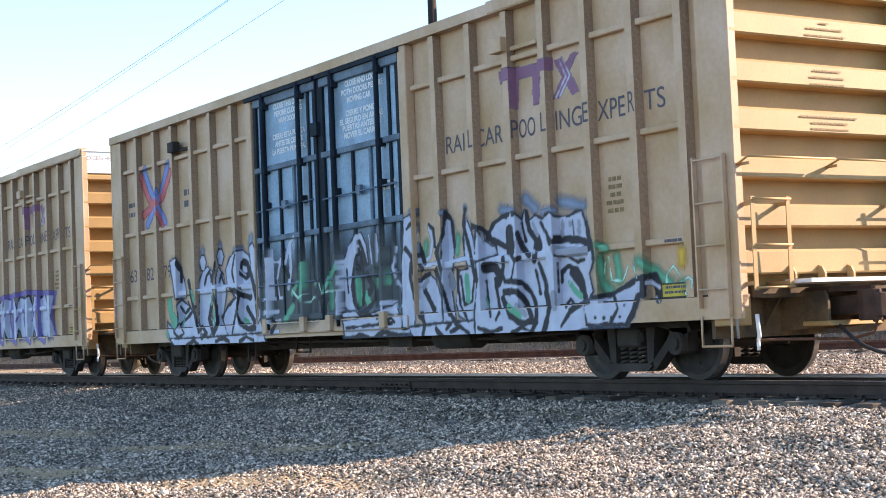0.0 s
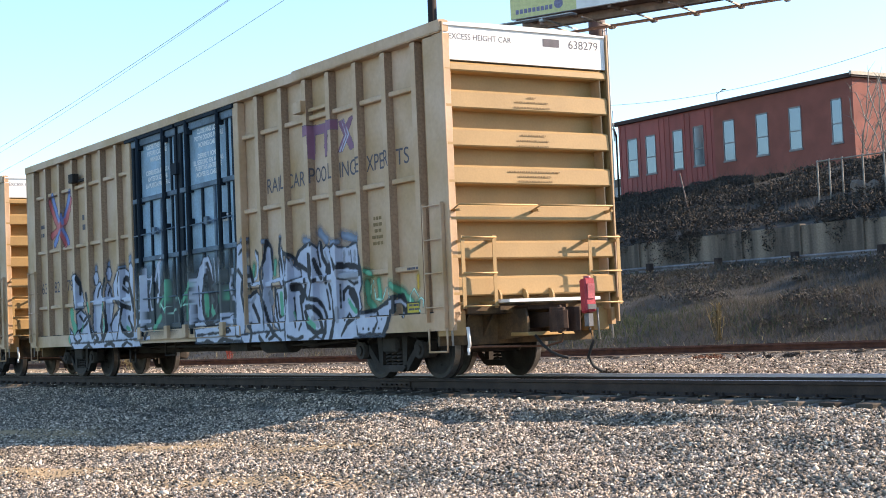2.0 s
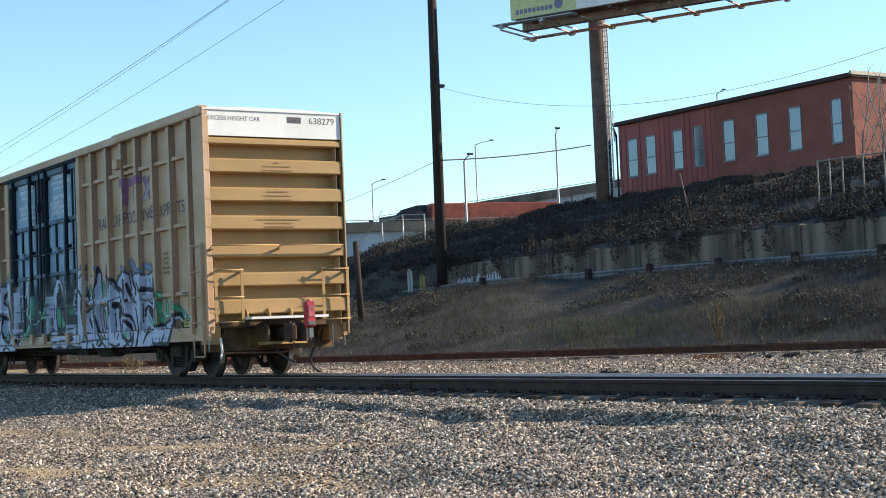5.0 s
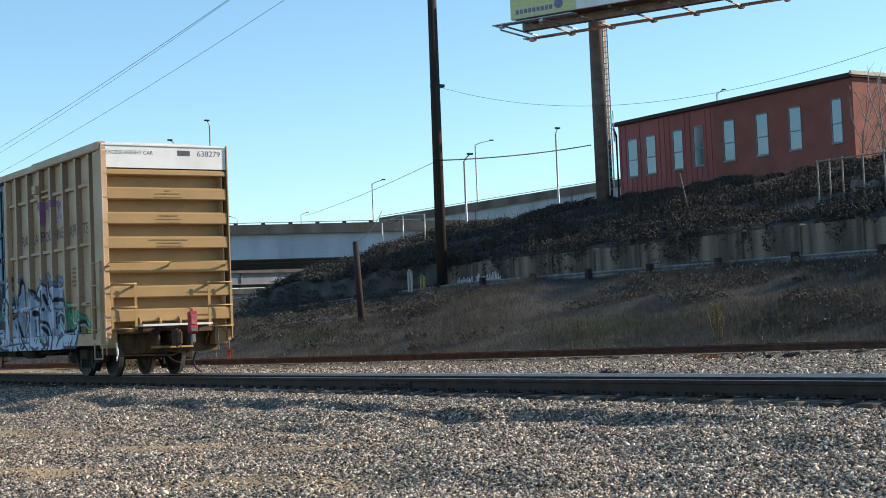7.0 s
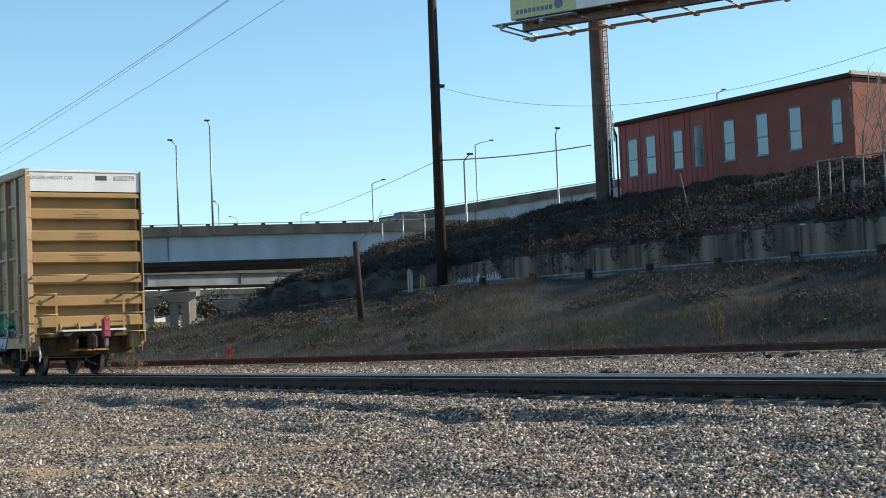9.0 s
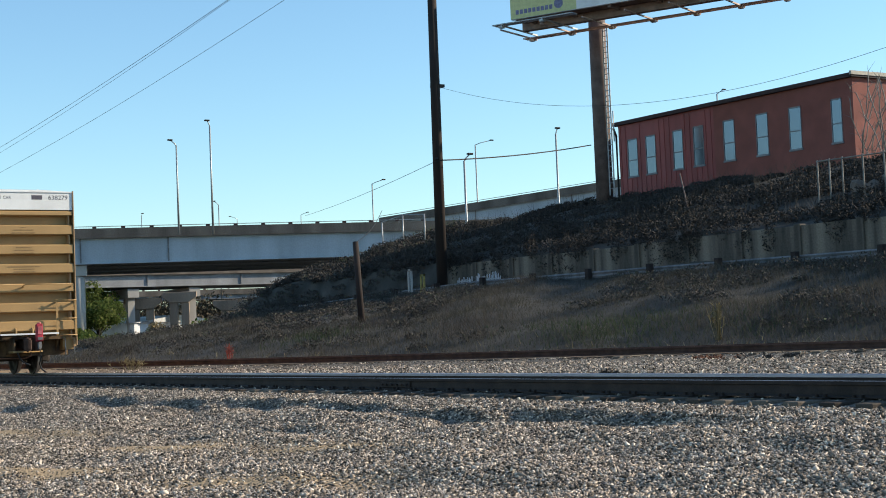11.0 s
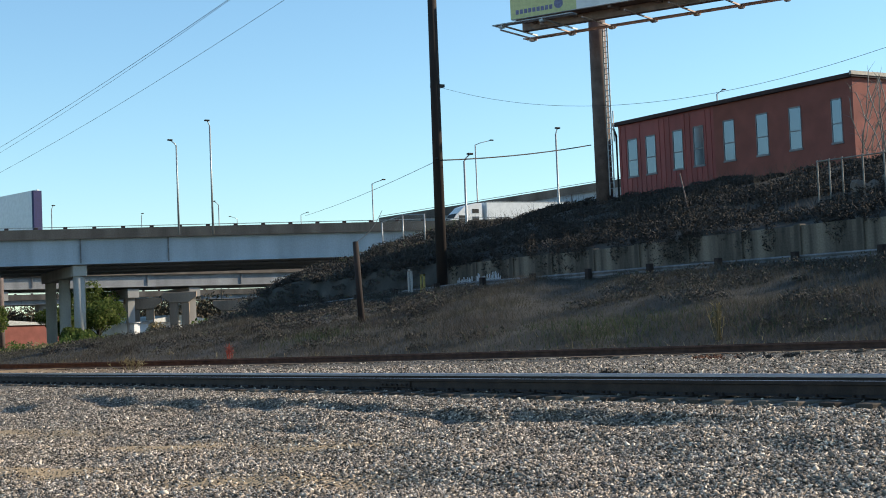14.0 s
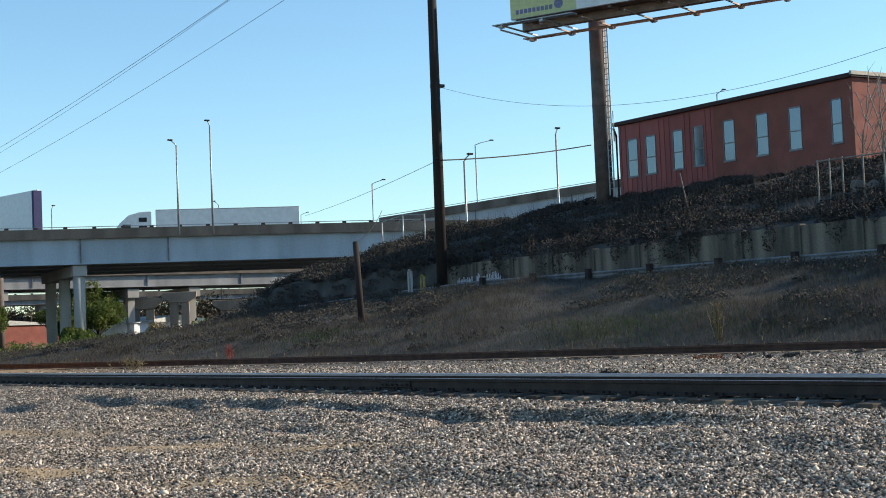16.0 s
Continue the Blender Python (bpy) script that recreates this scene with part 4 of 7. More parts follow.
    rows_a = (("CLOSE THIS DOOR", -10.72, 4.69, 1.05), ("BEFORE CLOSING", -10.72, 4.56, 0.98), ("MAIN DOOR", -10.75, 4.43, 0.62), ("CIERRE ESTA PUERTA", -10.72, 4.17, 1.15),
              ("ANTES DE CERRAR", -10.72, 4.04, 1.0), ("LA PUERTA PRINCIPAL", -10.72, 3.91, 1.2))
    doors = [o for o in car.children if o.name.split(".")[0] == "door"]
    for door, rows in zip(doors, (rows_a, rows_b)):
        for body, x, z, w in rows:
            lettering(door, "door_text", body, pose(x, yd, z, 90), w * 1.04, 0.096, M_LETTERW, bold=0.034)
    stencil_bars(doors[1], [(-7.55, 3.02, 0.5, 0.04), (-7.55, 2.92, 0.5, 0.04)], pose(0, yd, 0), M_LETTERW, 12)
    # end
    ends = [o for o in car.children if o.name.split(".")[0] == "end_wall"]
    for e in ends:
        lettering(e, "end_text", "EXCESS HEIGHT CAR", pose(0.2275, 0.68, 4.94, 90, 0, 90), 1.1, 0.085, M_LETTER)
        lettering(e, "end_number", "638279", pose(0.2275, 2.57, 4.95, 90, 0, 90), 0.56, 0.125, M_LETTER)
        stencil_bars(e, [(1.98, 4.95, 0.34, 0.12)], pose(0.2275, 0, 0, 0, 0, 90), M_LETTER, 15)
        stencil_bars(e, [(1.55, 4.10, 0.16, 0.02), (1.55, 4.03, 0.6, 0.022), (1.55, 3.95, 0.66, 0.022), (1.55, 3.54, 0.45, 0.022), (1.55, 3.46, 0.58, 0.022), (1.55, 3.38, 0.56, 0.022),
                         (1.55, 3.0, 0.95, 0.022), (1.55, 2.93, 0.6, 0.022), (1.55, 2.86, 0.62, 0.022)], pose(0.2475, 0, 0, 0, 0, 90), M_FAINT, 7)


def paint_big_graffiti(car):
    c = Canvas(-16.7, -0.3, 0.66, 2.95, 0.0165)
    # overspray
    brush(c, "y", 0.067, -0.93, 1.52, -0.94, 1.39, soft=0.8)
    brush(c, "b", 0.078, -4.49, 2.33, -4.26, 2.27, soft=0.8)
    brush(c, "b", 0.093, -3.93, 2.42, -3.72, 2.28, soft=0.8)
    brush(c, "b", 0.081, -3.17, 2.32, -2.72, 2.23, soft=0.8)
    brush(c, "b", 0.058, -3.56, 2.22, -3.3, 2.21, soft=0.8)
    brush(c, "b", 0.057, -6.66, 2.59, -6.84, 2.46, soft=0.8)
    brush(c, "b", 0.045, -5.37, 2.44, -5.38, 2.34, soft=0.8)
    brush(c, "b", 0.085, -14.31, 2.43, -14.32, 2.34, soft=0.8)
    brush(c, "b", 0.083, -13.52, 2.47, -13.55, 2.36, soft=0.8)
    brush(c, "b", 0.080, -12.2, 2.52, -12.26, 2.4, soft=0.8)
    brush(c, "b", 0.069, -12.9, 2.33, -12.58, 2.35, soft=0.8)
    brush(c, "b", 0.046, -6.0, 2.41, -5.85, 2.42, soft=0.8)
    brush(c, "g", 0.056, -2.48, 1.7, -2.29, 1.65, soft=0.8)
    brush(c, "g", 0.096, -2.42, 1.51, -2.39, 1.23, -2.22, 1.1, soft=0.8)
    brush(c, "g", 0.071, -2.1, 1.53, -2.06, 1.25, soft=0.8)
    brush(c, "g", 0.076, -1.71, 1.44, -1.4, 1.32, -1.14, 1.17, soft=0.8)
    brush(c, "g", 0.060, -1.1, 1.1, -0.94, 1.16, soft=0.8)
    brush(c, "g", 0.082, -5.58, 2.03, -5.62, 1.83, soft=0.8)
    brush(c, "g", 0.075, -6.41, 2.0, -6.46, 1.84, soft=0.8)
    brush(c, "g", 0.054, -2.07, 1.11, -1.73, 1.16, soft=0.8)
    # letters before the doors
    brush(c, "g", 0.113, -15.96, 1.5, -15.89, 1.25, -15.67, 1.11, -16.07, 0.89)
    fill(c, "w", -15.89, 2.32, -15.63, 2.35, -15.44, 2.24, -15.21, 1.89, -15.14, 1.71, -15.15, 1.58, -15.69, 1.57, -15.78, 1.92, rim=0.03)
    fill(c, "w", -16.11, 1.12, -16.02, 0.8, -15.71, 0.65, -14.97, 0.71, -14.55, 0.76, -14.51, 0.97, -14.82, 1.22, -14.97, 1.38, -15.35, 1.53, -15.62, 1.43, -15.53, 1.07, -15.77, 0.93, rim=0.03)
    fill(c, "w", -14.49, 1.86, -14.31, 2.05, -14.1, 2.11, -13.9, 1.98, -13.95, 1.62, -14.06, 1.3, -13.9, 0.97, -14.12, 0.8, -14.49, 0.86, -14.55, 1.21, rim=0.03)
    fill(c, "w", -14.46, 2.23, -14.37, 2.34, -14.24, 2.33, -14.17, 2.19, -14.26, 2.06, -14.39, 2.07, rim=0.03)
    fill(c, "w", -13.66, 2.28, -13.58, 2.41, -13.45, 2.39, -13.38, 2.26, -13.47, 2.12, -13.6, 2.13, rim=0.03)
    fill(c, "w", -13.75, 1.86, -13.63, 2.06, -13.43, 1.93, -13.31, 1.59, -13.47, 1.19, -13.16, 0.96, -13.3, 0.78, -13.97, 0.77, -14.03, 0.98, -13.74, 1.34, rim=0.03)
    fill(c, "w", -13.25, 1.74, -13.3, 2.01, -13.13, 2.21, -12.9, 2.3, -12.58, 2.32, -12.35, 2.22, -12.22, 2.05, -12.13, 1.74, -11.99, 1.33, -11.95, 1.03, -11.85, 0.81, -12.23, 0.75, -12.95, 0.73, -13.32, 0.83, -13.52, 1.15, -13.15, 1.37, -12.89, 1.47, rim=0.03)
    fill(c, "w", -12.31, 2.35, -12.17, 2.4, -12.04, 2.24, -11.96, 1.73, -11.92, 1.13, -12.07, 0.97, -12.13, 1.44, -12.25, 1.95, rim=0.03)
    fill(c, "w", -15.99, 0.78, -14.37, 0.77, -11.87, 0.81, -11.79, 0.66, -12.84, 0.62, -15.71, 0.6, rim=0.03)
    brush(c, "d", 0.078, -15.58, 2.25, -15.36, 2.12, -15.35, 1.93)
    brush(c, "d", 0.061, -15.01, 1.88, -14.85, 1.44, -14.72, 1.08, -14.6, 0.9)
    brush(c, "d", 0.039, -15.42, 1.4, -15.2, 1.27, -14.97, 1.38, -15.07, 1.49)
    brush(c, "d", 0.039, -15.48, 1.05, -15.01, 1.22, -14.72, 1.38)
    brush(c, "d", 0.039, -15.8, 0.91, -15.58, 0.79, -15.32, 0.88, -15.45, 1.01)
    brush(c, "d", 0.075, -13.91, 1.53, -13.77, 1.34, -13.74, 1.05, -13.94, 0.85, -14.1, 1.14, -14.0, 1.35)
    brush(c, "d", 0.038, -14.26, 1.79, -14.16, 1.95, -14.02, 2.03, -13.96, 1.83)
    brush(c, "d", 0.047, -14.63, 0.88, -14.43, 0.99, -14.25, 0.87, -14.47, 0.77)
    brush(c, "d", 0.037, -13.6, 1.81, -13.51, 1.94, -13.4, 1.75)
    brush(c, "d", 0.056, -13.96, 1.83, -13.78, 2.14)
    brush(c, "d", 0.037, -13.5, 1.15, -13.28, 1.33, -13.02, 1.45)
    brush(c, "d", 0.057, -13.15, 1.67, -12.81, 1.55, -12.5, 1.49, -12.29, 1.46)
    brush(c, "d", 0.061, -12.82, 1.46, -12.92, 1.21, -12.76, 1.0, -12.45, 0.9, -12.17, 0.91, -12.18, 1.05, -12.45, 1.27)
    brush(c, "d", 0.071, -12.63, 2.07, -12.69, 1.92, -12.45, 1.84, -12.3, 1.89, -12.38, 2.06, -12.55, 2.11)
    brush(c, "d", 0.033, -12.91, 2.25, -13.05, 1.97, -12.97, 1.73, -12.71, 1.64)
    brush(c, "d", 0.071, -12.26, 1.85, -12.06, 1.43, -11.93, 1.28)
    brush(c, "d", 0.036, -13.12, 0.85, -12.97, 1.16)
    brush(c, "d", 0.048, -15.2, 0.65, -14.86, 0.73, -14.65, 0.64)
    brush(c, "d", 0.046, -13.84, 0.7, -13.53, 0.76, -13.28, 0.69)
    brush(c, "d", 0.036, -12.84, 0.68, -12.54, 0.76, -12.26, 0.69)
    brush(c, "g", 0.043, -14.89, 1.66, -14.8, 1.49)
    brush(c, "g", 0.031, -13.87, 1.27, -13.89, 1.03)
    brush(c, "g", 0.026, -13.93, 1.62, -14.0, 1.4)
    brush(c, "g", 0.051, -12.56, 1.08, -12.42, 1.02)
    brush(c, "g", 0.031, -15.24, 1.21, -15.33, 1.06)
    brush(c, "w", 0.017, -12.73, 1.98, -12.47, 1.87)
    brush(c, "w", 0.027, -14.7, 1.69, -14.16, 1.71)
    brush(c, "w", 0.038, -14.02, 1.71, -13.45, 1.71, -12.46, 1.7)
    # dark ground coat on the lower doors
    for x0, x1, top in ((-11.95, -9.7, 2.2), (-9.5, -7.05, 2.35)):
        brush(c, "k", 0.42, x0 + 0.4, 1.4, x1 - 0.4, 1.4, soft=0.5)
        brush(c, "k", 0.36, x0 + 0.35, top - 0.45, x1 - 0.35, top - 0.45, soft=0.8)
        brush(c, "k", 0.2, x0 + 0.2, 1.15, x1 - 0.2, 1.15)
    # strokes over the first door
    brush(c, "w", 0.031, -11.68, 2.07, -11.67, 1.62, -11.69, 1.1)
    brush(c, "w", 0.050, -11.41, 2.25, -11.4, 1.9, -11.41, 1.43)
    brush(c, "w", 0.035, -11.09, 2.06, -11.26, 1.7, -11.19, 1.45)
    brush(c, "w", 0.049, -10.92, 1.97, -10.77, 2.26, -10.59, 2.4)
    brush(c, "w", 0.049, -10.73, 2.26, -10.72, 1.87, -10.83, 1.56)
    brush(c, "w", 0.024, -11.59, 2.03, -11.1, 2.02)
    brush(c, "w", 0.022, -11.83, 1.39, -11.06, 1.4)
    brush(c, "w", 0.044, -11.82, 1.16, -11.25, 1.17)
    brush(c, "w", 0.039, -11.79, 0.98, -11.18, 1.0)
    brush(c, "w", 0.039, -11.87, 0.8, -11.28, 0.83)
    brush(c, "d", 0.045, -11.28, 1.7, -11.24, 1.4)
    brush(c, "d", 0.060, -10.93, 1.9, -10.81, 1.77)
    brush(c, "d", 0.028, -11.56, 1.91, -11.54, 1.51)
    brush(c, "d", 0.044, -10.69, 1.67, -10.58, 1.47, -10.68, 1.28)
    brush(c, "d", 0.052, -11.62, 1.12, -11.36, 0.96, -11.53, 0.82)
    brush(c, "d", 0.034, -11.04, 2.13, -10.91, 2.21)
    brush(c, "g", 0.054, -10.35, 1.92, -10.35, 1.65, -10.44, 1.35, soft=0.4)
    brush(c, "g", 0.060, -10.68, 1.23, -10.91, 1.1, -11.0, 1.0, soft=0.4)
    brush(c, "g", 0.052, -9.63, 1.43, -9.41, 1.63, -9.2, 1.8, soft=0.4)
    brush(c, "g", 0.052, -9.34, 1.56, -9.31, 1.19, soft=0.4)
    brush(c, "g", 0.043, -10.52, 1.61, -10.71, 1.46, soft=0.4)
    brush(c, "c", 0.014, -10.21, 1.8, -10.16, 1.45, -10.09, 1.26, -9.91, 1.37, -9.83, 1.61)
    brush(c, "c", 0.014, -10.7, 1.5, -10.5, 1.37, -10.33, 1.42)
    brush(c, "c", 0.014, -9.74, 1.58, -9.67, 1.39, -9.46, 1.44, -9.15, 1.43)
    # round letter over the second door
    fill(c, "w", -8.88, 1.38, -8.97, 1.75, -8.73, 2.1, -8.49, 2.28, -8.31, 2.3, -8.17, 2.1, -8.11, 1.81, -8.24, 1.91, -8.39, 1.99, -8.55, 1.84, -8.69, 1.48, -8.63, 1.21, -8.5, 1.06, -8.72, 1.06, -8.9, 1.17, rim=0.03)
    fill(c, "w", -9.01, 1.07, -8.57, 1.08, -8.43, 0.97, -7.8, 1.07, -7.31, 1.16, -7.26, 0.97, -6.96, 0.89, -6.97, 0.72, -7.84, 0.67, -8.94, 0.71, rim=0.03)
    brush(c, "w", 0.031, -9.13, 1.94, -9.14, 1.55, -9.18, 1.08)
    brush(c, "w", 0.030, -7.86, 2.24, -7.82, 2.01, -7.87, 1.78)
    brush(c, "w", 0.034, -7.24, 2.0, -7.39, 1.7, -7.28, 1.5, -7.12, 1.39)
    brush(c, "w", 0.020, -8.07, 2.25, -8.0, 1.8)
    brush(c, "w", 0.020, -8.94, 1.86, -8.65, 2.01, -8.46, 2.01)
    brush(c, "w", 0.029, -7.8, 1.18, -7.31, 1.19)
    brush(c, "w", 0.025, -7.77, 1.1, -7.78, 0.98)
    brush(c, "g", 0.090, -8.44, 1.56, -8.41, 1.24)
    brush(c, "g", 0.070, -8.22, 1.33, -8.12, 1.19)
    brush(c, "g", 0.068, -7.59, 2.02, -7.55, 1.69, -7.49, 1.5, soft=0.4)
    brush(c, "g", 0.040, -7.84, 1.53, -7.93, 1.27)
    brush(c, "d", 0.047, -8.38, 2.04, -8.52, 1.87, -8.62, 1.57, -8.59, 1.24, -8.42, 1.06, -8.2, 1.08, -7.97, 1.23, -7.89, 1.4)
    brush(c, "d", 0.044, -8.33, 2.0, -8.27, 1.64, -8.27, 1.37, -8.32, 1.19)
    brush(c, "d", 0.047, -8.37, 2.17, -8.27, 2.03, -8.18, 1.81)
    brush(c, "d", 0.047, -8.47, 1.83, -8.37, 1.74, -8.25, 1.82)
    brush(c, "d", 0.070, -8.16, 1.63, -7.99, 1.45, -8.1, 1.36)
    brush(c, "d", 0.025, -8.99, 0.96, -7.81, 1.0)
    brush(c, "d", 0.027, -8.89, 0.83, -7.47, 0.87)
    brush(c, "d", 0.047, -8.79, 0.61, -8.45, 0.71, -8.09, 0.64)
    brush(c, "d", 0.046, -8.09, 0.62, -7.74, 0.74, -7.35, 0.69)
    brush(c, "d", 0.028, -7.92, 0.95, -7.81, 1.0, -7.71, 0.91, -7.86, 0.88)
    brush(c, "d", 0.027, -7.61, 0.91, -7.5, 0.96, -7.4, 0.88)
    brush(c, "d", 0.025, -8.8, 1.76, -8.77, 1.39)
    # tall letters beside the door
    fill(c, "w", -7.01, 2.4, -6.84, 2.44, -6.75, 2.16, -6.7, 1.93, -6.78, 1.73, -6.91, 1.47, -6.78, 1.1, -6.85, 0.78, -7.17, 0.79, -7.13, 1.67, rim=0.03)
    brush(c, "w", 0.037, -6.33, 2.26, -6.25, 2.04, -6.32, 1.81, -6.52, 1.72, -6.65, 1.88)
    fill(c, "w", -6.57, 1.45, -6.38, 1.56, -6.19, 1.45, -6.08, 1.2, -6.06, 0.86, -6.47, 0.83, -6.69, 0.95, -6.75, 1.22, rim=0.03)
    fill(c, "w", -6.01, 1.94, -5.85, 2.34, -5.7, 2.27, -5.66, 1.99, -5.72, 1.7, -5.81, 1.43, -5.75, 1.1, -5.71, 0.83, -6.03, 0.84, -6.05, 1.44, rim=0.03)
    fill(c, "w", -5.34, 2.28, -5.24, 2.08, -5.16, 1.8, -5.18, 0.9, -5.39, 0.84, -5.62, 0.93, -5.67, 1.1, -5.56, 1.55, -5.34, 1.57, -5.42, 1.81, -5.43, 2.02, rim=0.03)
    fill(c, "w", -5.12, 2.08, -4.94, 1.94, -4.73, 1.85, -4.51, 1.85, -4.52, 1.69, -5.18, 1.67, rim=0.03)
    fill(c, "w", -6.97, 0.79, -5.71, 0.83, -4.37, 0.85, -4.38, 0.65, -5.26, 0.6, -6.82, 0.6, rim=0.03)
    brush(c, "w", 0.035, -6.73, 1.68, -5.78, 1.71, -4.52, 1.73)
    # large curved letters
    fill(c, "w", -4.5, 2.22, -4.23, 2.25, -4.02, 2.14, -3.96, 2.28, -3.88, 2.11, -3.73, 2.18, -3.58, 2.12, -3.43, 2.18, -3.32, 2.12, -3.0, 2.11, -2.87, 2.15, -2.75, 2.16, -2.69, 2.0, -2.66, 1.78, -2.55, 1.54, -2.66, 1.35, -2.6, 1.13, -2.77, 0.98, -2.72, 0.69, -3.11, 0.62, -3.49, 0.62, -3.94, 0.63, -4.83, 0.63, -5.23, 0.6, -5.24, 0.92, -5.13, 1.4, -5.15, 1.64, -4.6, 1.72, -4.65, 1.9, -4.81, 1.96, -4.68, 2.14, rim=0.03)
    brush(c, "d", 0.059, -6.63, 2.52, -6.64, 2.06, -6.47, 1.73)
    brush(c, "d", 0.030, -6.95, 2.24, -6.83, 2.32, -6.69, 2.22)
    brush(c, "d", 0.048, -6.99, 1.95, -6.81, 1.8, -6.91, 1.57, -6.8, 1.22, -6.58, 0.95)
    brush(c, "d", 0.044, -5.89, 2.39, -5.96, 2.1, -6.16, 1.85, -6.06, 1.61)
    brush(c, "d", 0.036, -5.88, 2.42, -5.72, 2.3, -5.67, 1.91)
    brush(c, "d", 0.042, -5.37, 2.41, -5.42, 2.2, -5.33, 1.97, -5.24, 1.63, -5.19, 1.4)
    brush(c, "d", 0.042, -5.22, 2.15, -4.97, 2.11, -4.78, 2.0)
    brush(c, "d", 0.058, -6.5, 1.33, -6.37, 1.16, -6.27, 1.03)
    brush(c, "d", 0.037, -6.69, 1.37, -6.55, 1.5, -6.35, 1.56)
    brush(c, "d", 0.049, -6.19, 1.6, -6.0, 1.26, -5.89, 1.01, -5.71, 0.81)
    brush(c, "d", 0.035, -5.62, 1.57, -5.62, 1.32, -5.58, 1.08, -5.41, 0.84)
    brush(c, "d", 0.028, -5.54, 1.48, -5.48, 1.08, -5.28, 1.12, -5.22, 1.4)
    brush(c, "d", 0.044, -6.74, 1.56, -6.66, 1.73, -6.54, 1.65)
    brush(c, "d", 0.026, -5.95, 1.11, -5.88, 0.94)
    brush(c, "d", 0.026, -6.33, 2.28, -6.21, 2.2, -6.19, 1.95)
    brush(c, "d", 0.044, -6.7, 1.09, -6.55, 0.84, -6.62, 0.64)
    brush(c, "d", 0.058, -6.24, 0.74, -6.09, 0.62)
    brush(c, "d", 0.035, -5.86, 0.7, -5.62, 0.77, -5.4, 0.67)
    brush(c, "d", 0.029, -5.98, 0.74, -5.85, 0.82)
    brush(c, "d", 0.044, -4.84, 1.98, -4.59, 1.89, -4.41, 1.82)
    brush(c, "d", 0.038, -4.82, 2.01, -4.7, 2.15, -4.48, 2.24, -4.23, 2.24)
    brush(c, "d", 0.095, -4.33, 2.02, -4.31, 1.77)
    brush(c, "d", 0.060, -4.14, 1.96, -4.04, 1.79, -3.92, 1.68)
    brush(c, "d", 0.053, -3.92, 2.25, -3.87, 2.02, -3.73, 1.86, -3.79, 1.59)
    brush(c, "d", 0.072, -3.7, 1.89, -3.66, 1.78)
    brush(c, "d", 0.029, -3.61, 2.08, -3.49, 1.91, -3.45, 1.78)
    brush(c, "d", 0.057, -3.39, 1.83, -3.02, 1.83, -2.72, 1.77, -2.64, 1.68)
    brush(c, "d", 0.036, -3.35, 1.64, -3.01, 1.62)
    brush(c, "d", 0.038, -3.21, 1.29, -3.21, 1.41, -3.07, 1.48, -2.89, 1.43, -2.8, 1.31, -2.74, 1.12)
    brush(c, "d", 0.064, -3.0, 1.39, -2.84, 1.24, -2.75, 1.08)
    brush(c, "d", 0.033, -3.28, 0.71, -3.09, 0.89, -2.72, 1.02, -2.36, 1.08)
    brush(c, "d", 0.026, -3.16, 0.96, -3.05, 1.06, -2.97, 0.99, -3.09, 0.92)
    brush(c, "d", 0.055, -3.56, 1.17, -3.51, 0.97, -3.58, 0.79, -3.69, 0.6)
    brush(c, "d", 0.039, -3.69, 1.55, -3.57, 1.32, -3.55, 1.15)
    brush(c, "d", 0.034, -3.76, 1.46, -3.68, 1.16)
    brush(c, "d", 0.042, -4.54, 1.51, -4.48, 1.36, -4.09, 1.31, -3.88, 1.18, -3.79, 1.02, -3.81, 0.79, -3.94, 0.64)
    brush(c, "d", 0.054, -4.54, 1.13, -4.39, 0.89, -4.13, 0.77, -3.91, 0.8)
    brush(c, "d", 0.053, -4.5, 1.21, -4.23, 1.21, -4.02, 1.07, -3.91, 0.87)
    brush(c, "d", 0.082, -4.97, 1.57, -4.7, 1.56, -4.57, 1.44, -4.63, 1.35)
    brush(c, "d", 0.030, -4.91, 1.37, -4.86, 0.89)
    brush(c, "d", 0.036, -4.7, 1.4, -4.62, 1.01)
    brush(c, "d", 0.041, -4.5, 1.66, -4.51, 1.43)
    brush(c, "d", 0.033, -4.73, 0.84, -4.64, 0.93)
    brush(c, "d", 0.036, -5.16, 0.74, -4.88, 0.67, -4.6, 0.72)
    brush(c, "d", 0.033, -5.26, 0.6, -4.94, 0.65)
    brush(c, "d", 0.027, -4.38, 0.66, -4.13, 0.72, -3.87, 0.65)
    brush(c, "d", 0.040, -4.33, 1.71, -4.25, 1.62, -4.11, 1.65)
    brush(c, "d", 0.023, -3.04, 1.59, -2.86, 1.52, -2.74, 1.55)
    brush(c, "d", 0.017, -3.15, 2.07, -3.14, 1.92)
    brush(c, "d", 0.017, -2.94, 2.06, -2.92, 1.8)
    brush(c, "d", 0.024, -4.33, 1.36, -4.25, 1.58)
    brush(c, "d", 0.021, -3.29, 1.53, -3.29, 1.16)
    brush(c, "d", 0.027, -4.03, 2.11, -3.96, 1.87)
    brush(c, "d", 0.033, -2.67, 2.0, -2.59, 1.7, -2.56, 1.54)
    brush(c, "n", 0.064, -3.38, 1.71, -3.06, 1.66, -2.73, 1.66)
    brush(c, "n", 0.079, -5.79, 1.48, -5.76, 1.36)
    brush(c, "n", 0.044, -6.41, 1.46, -6.53, 1.38)
    brush(c, "n", 0.065, -3.41, 1.12, -3.4, 0.97)
    brush(c, "n", 0.053, -4.24, 1.01, -4.05, 0.89)
    brush(c, "n", 0.040, -3.79, 2.09, -3.7, 1.93)
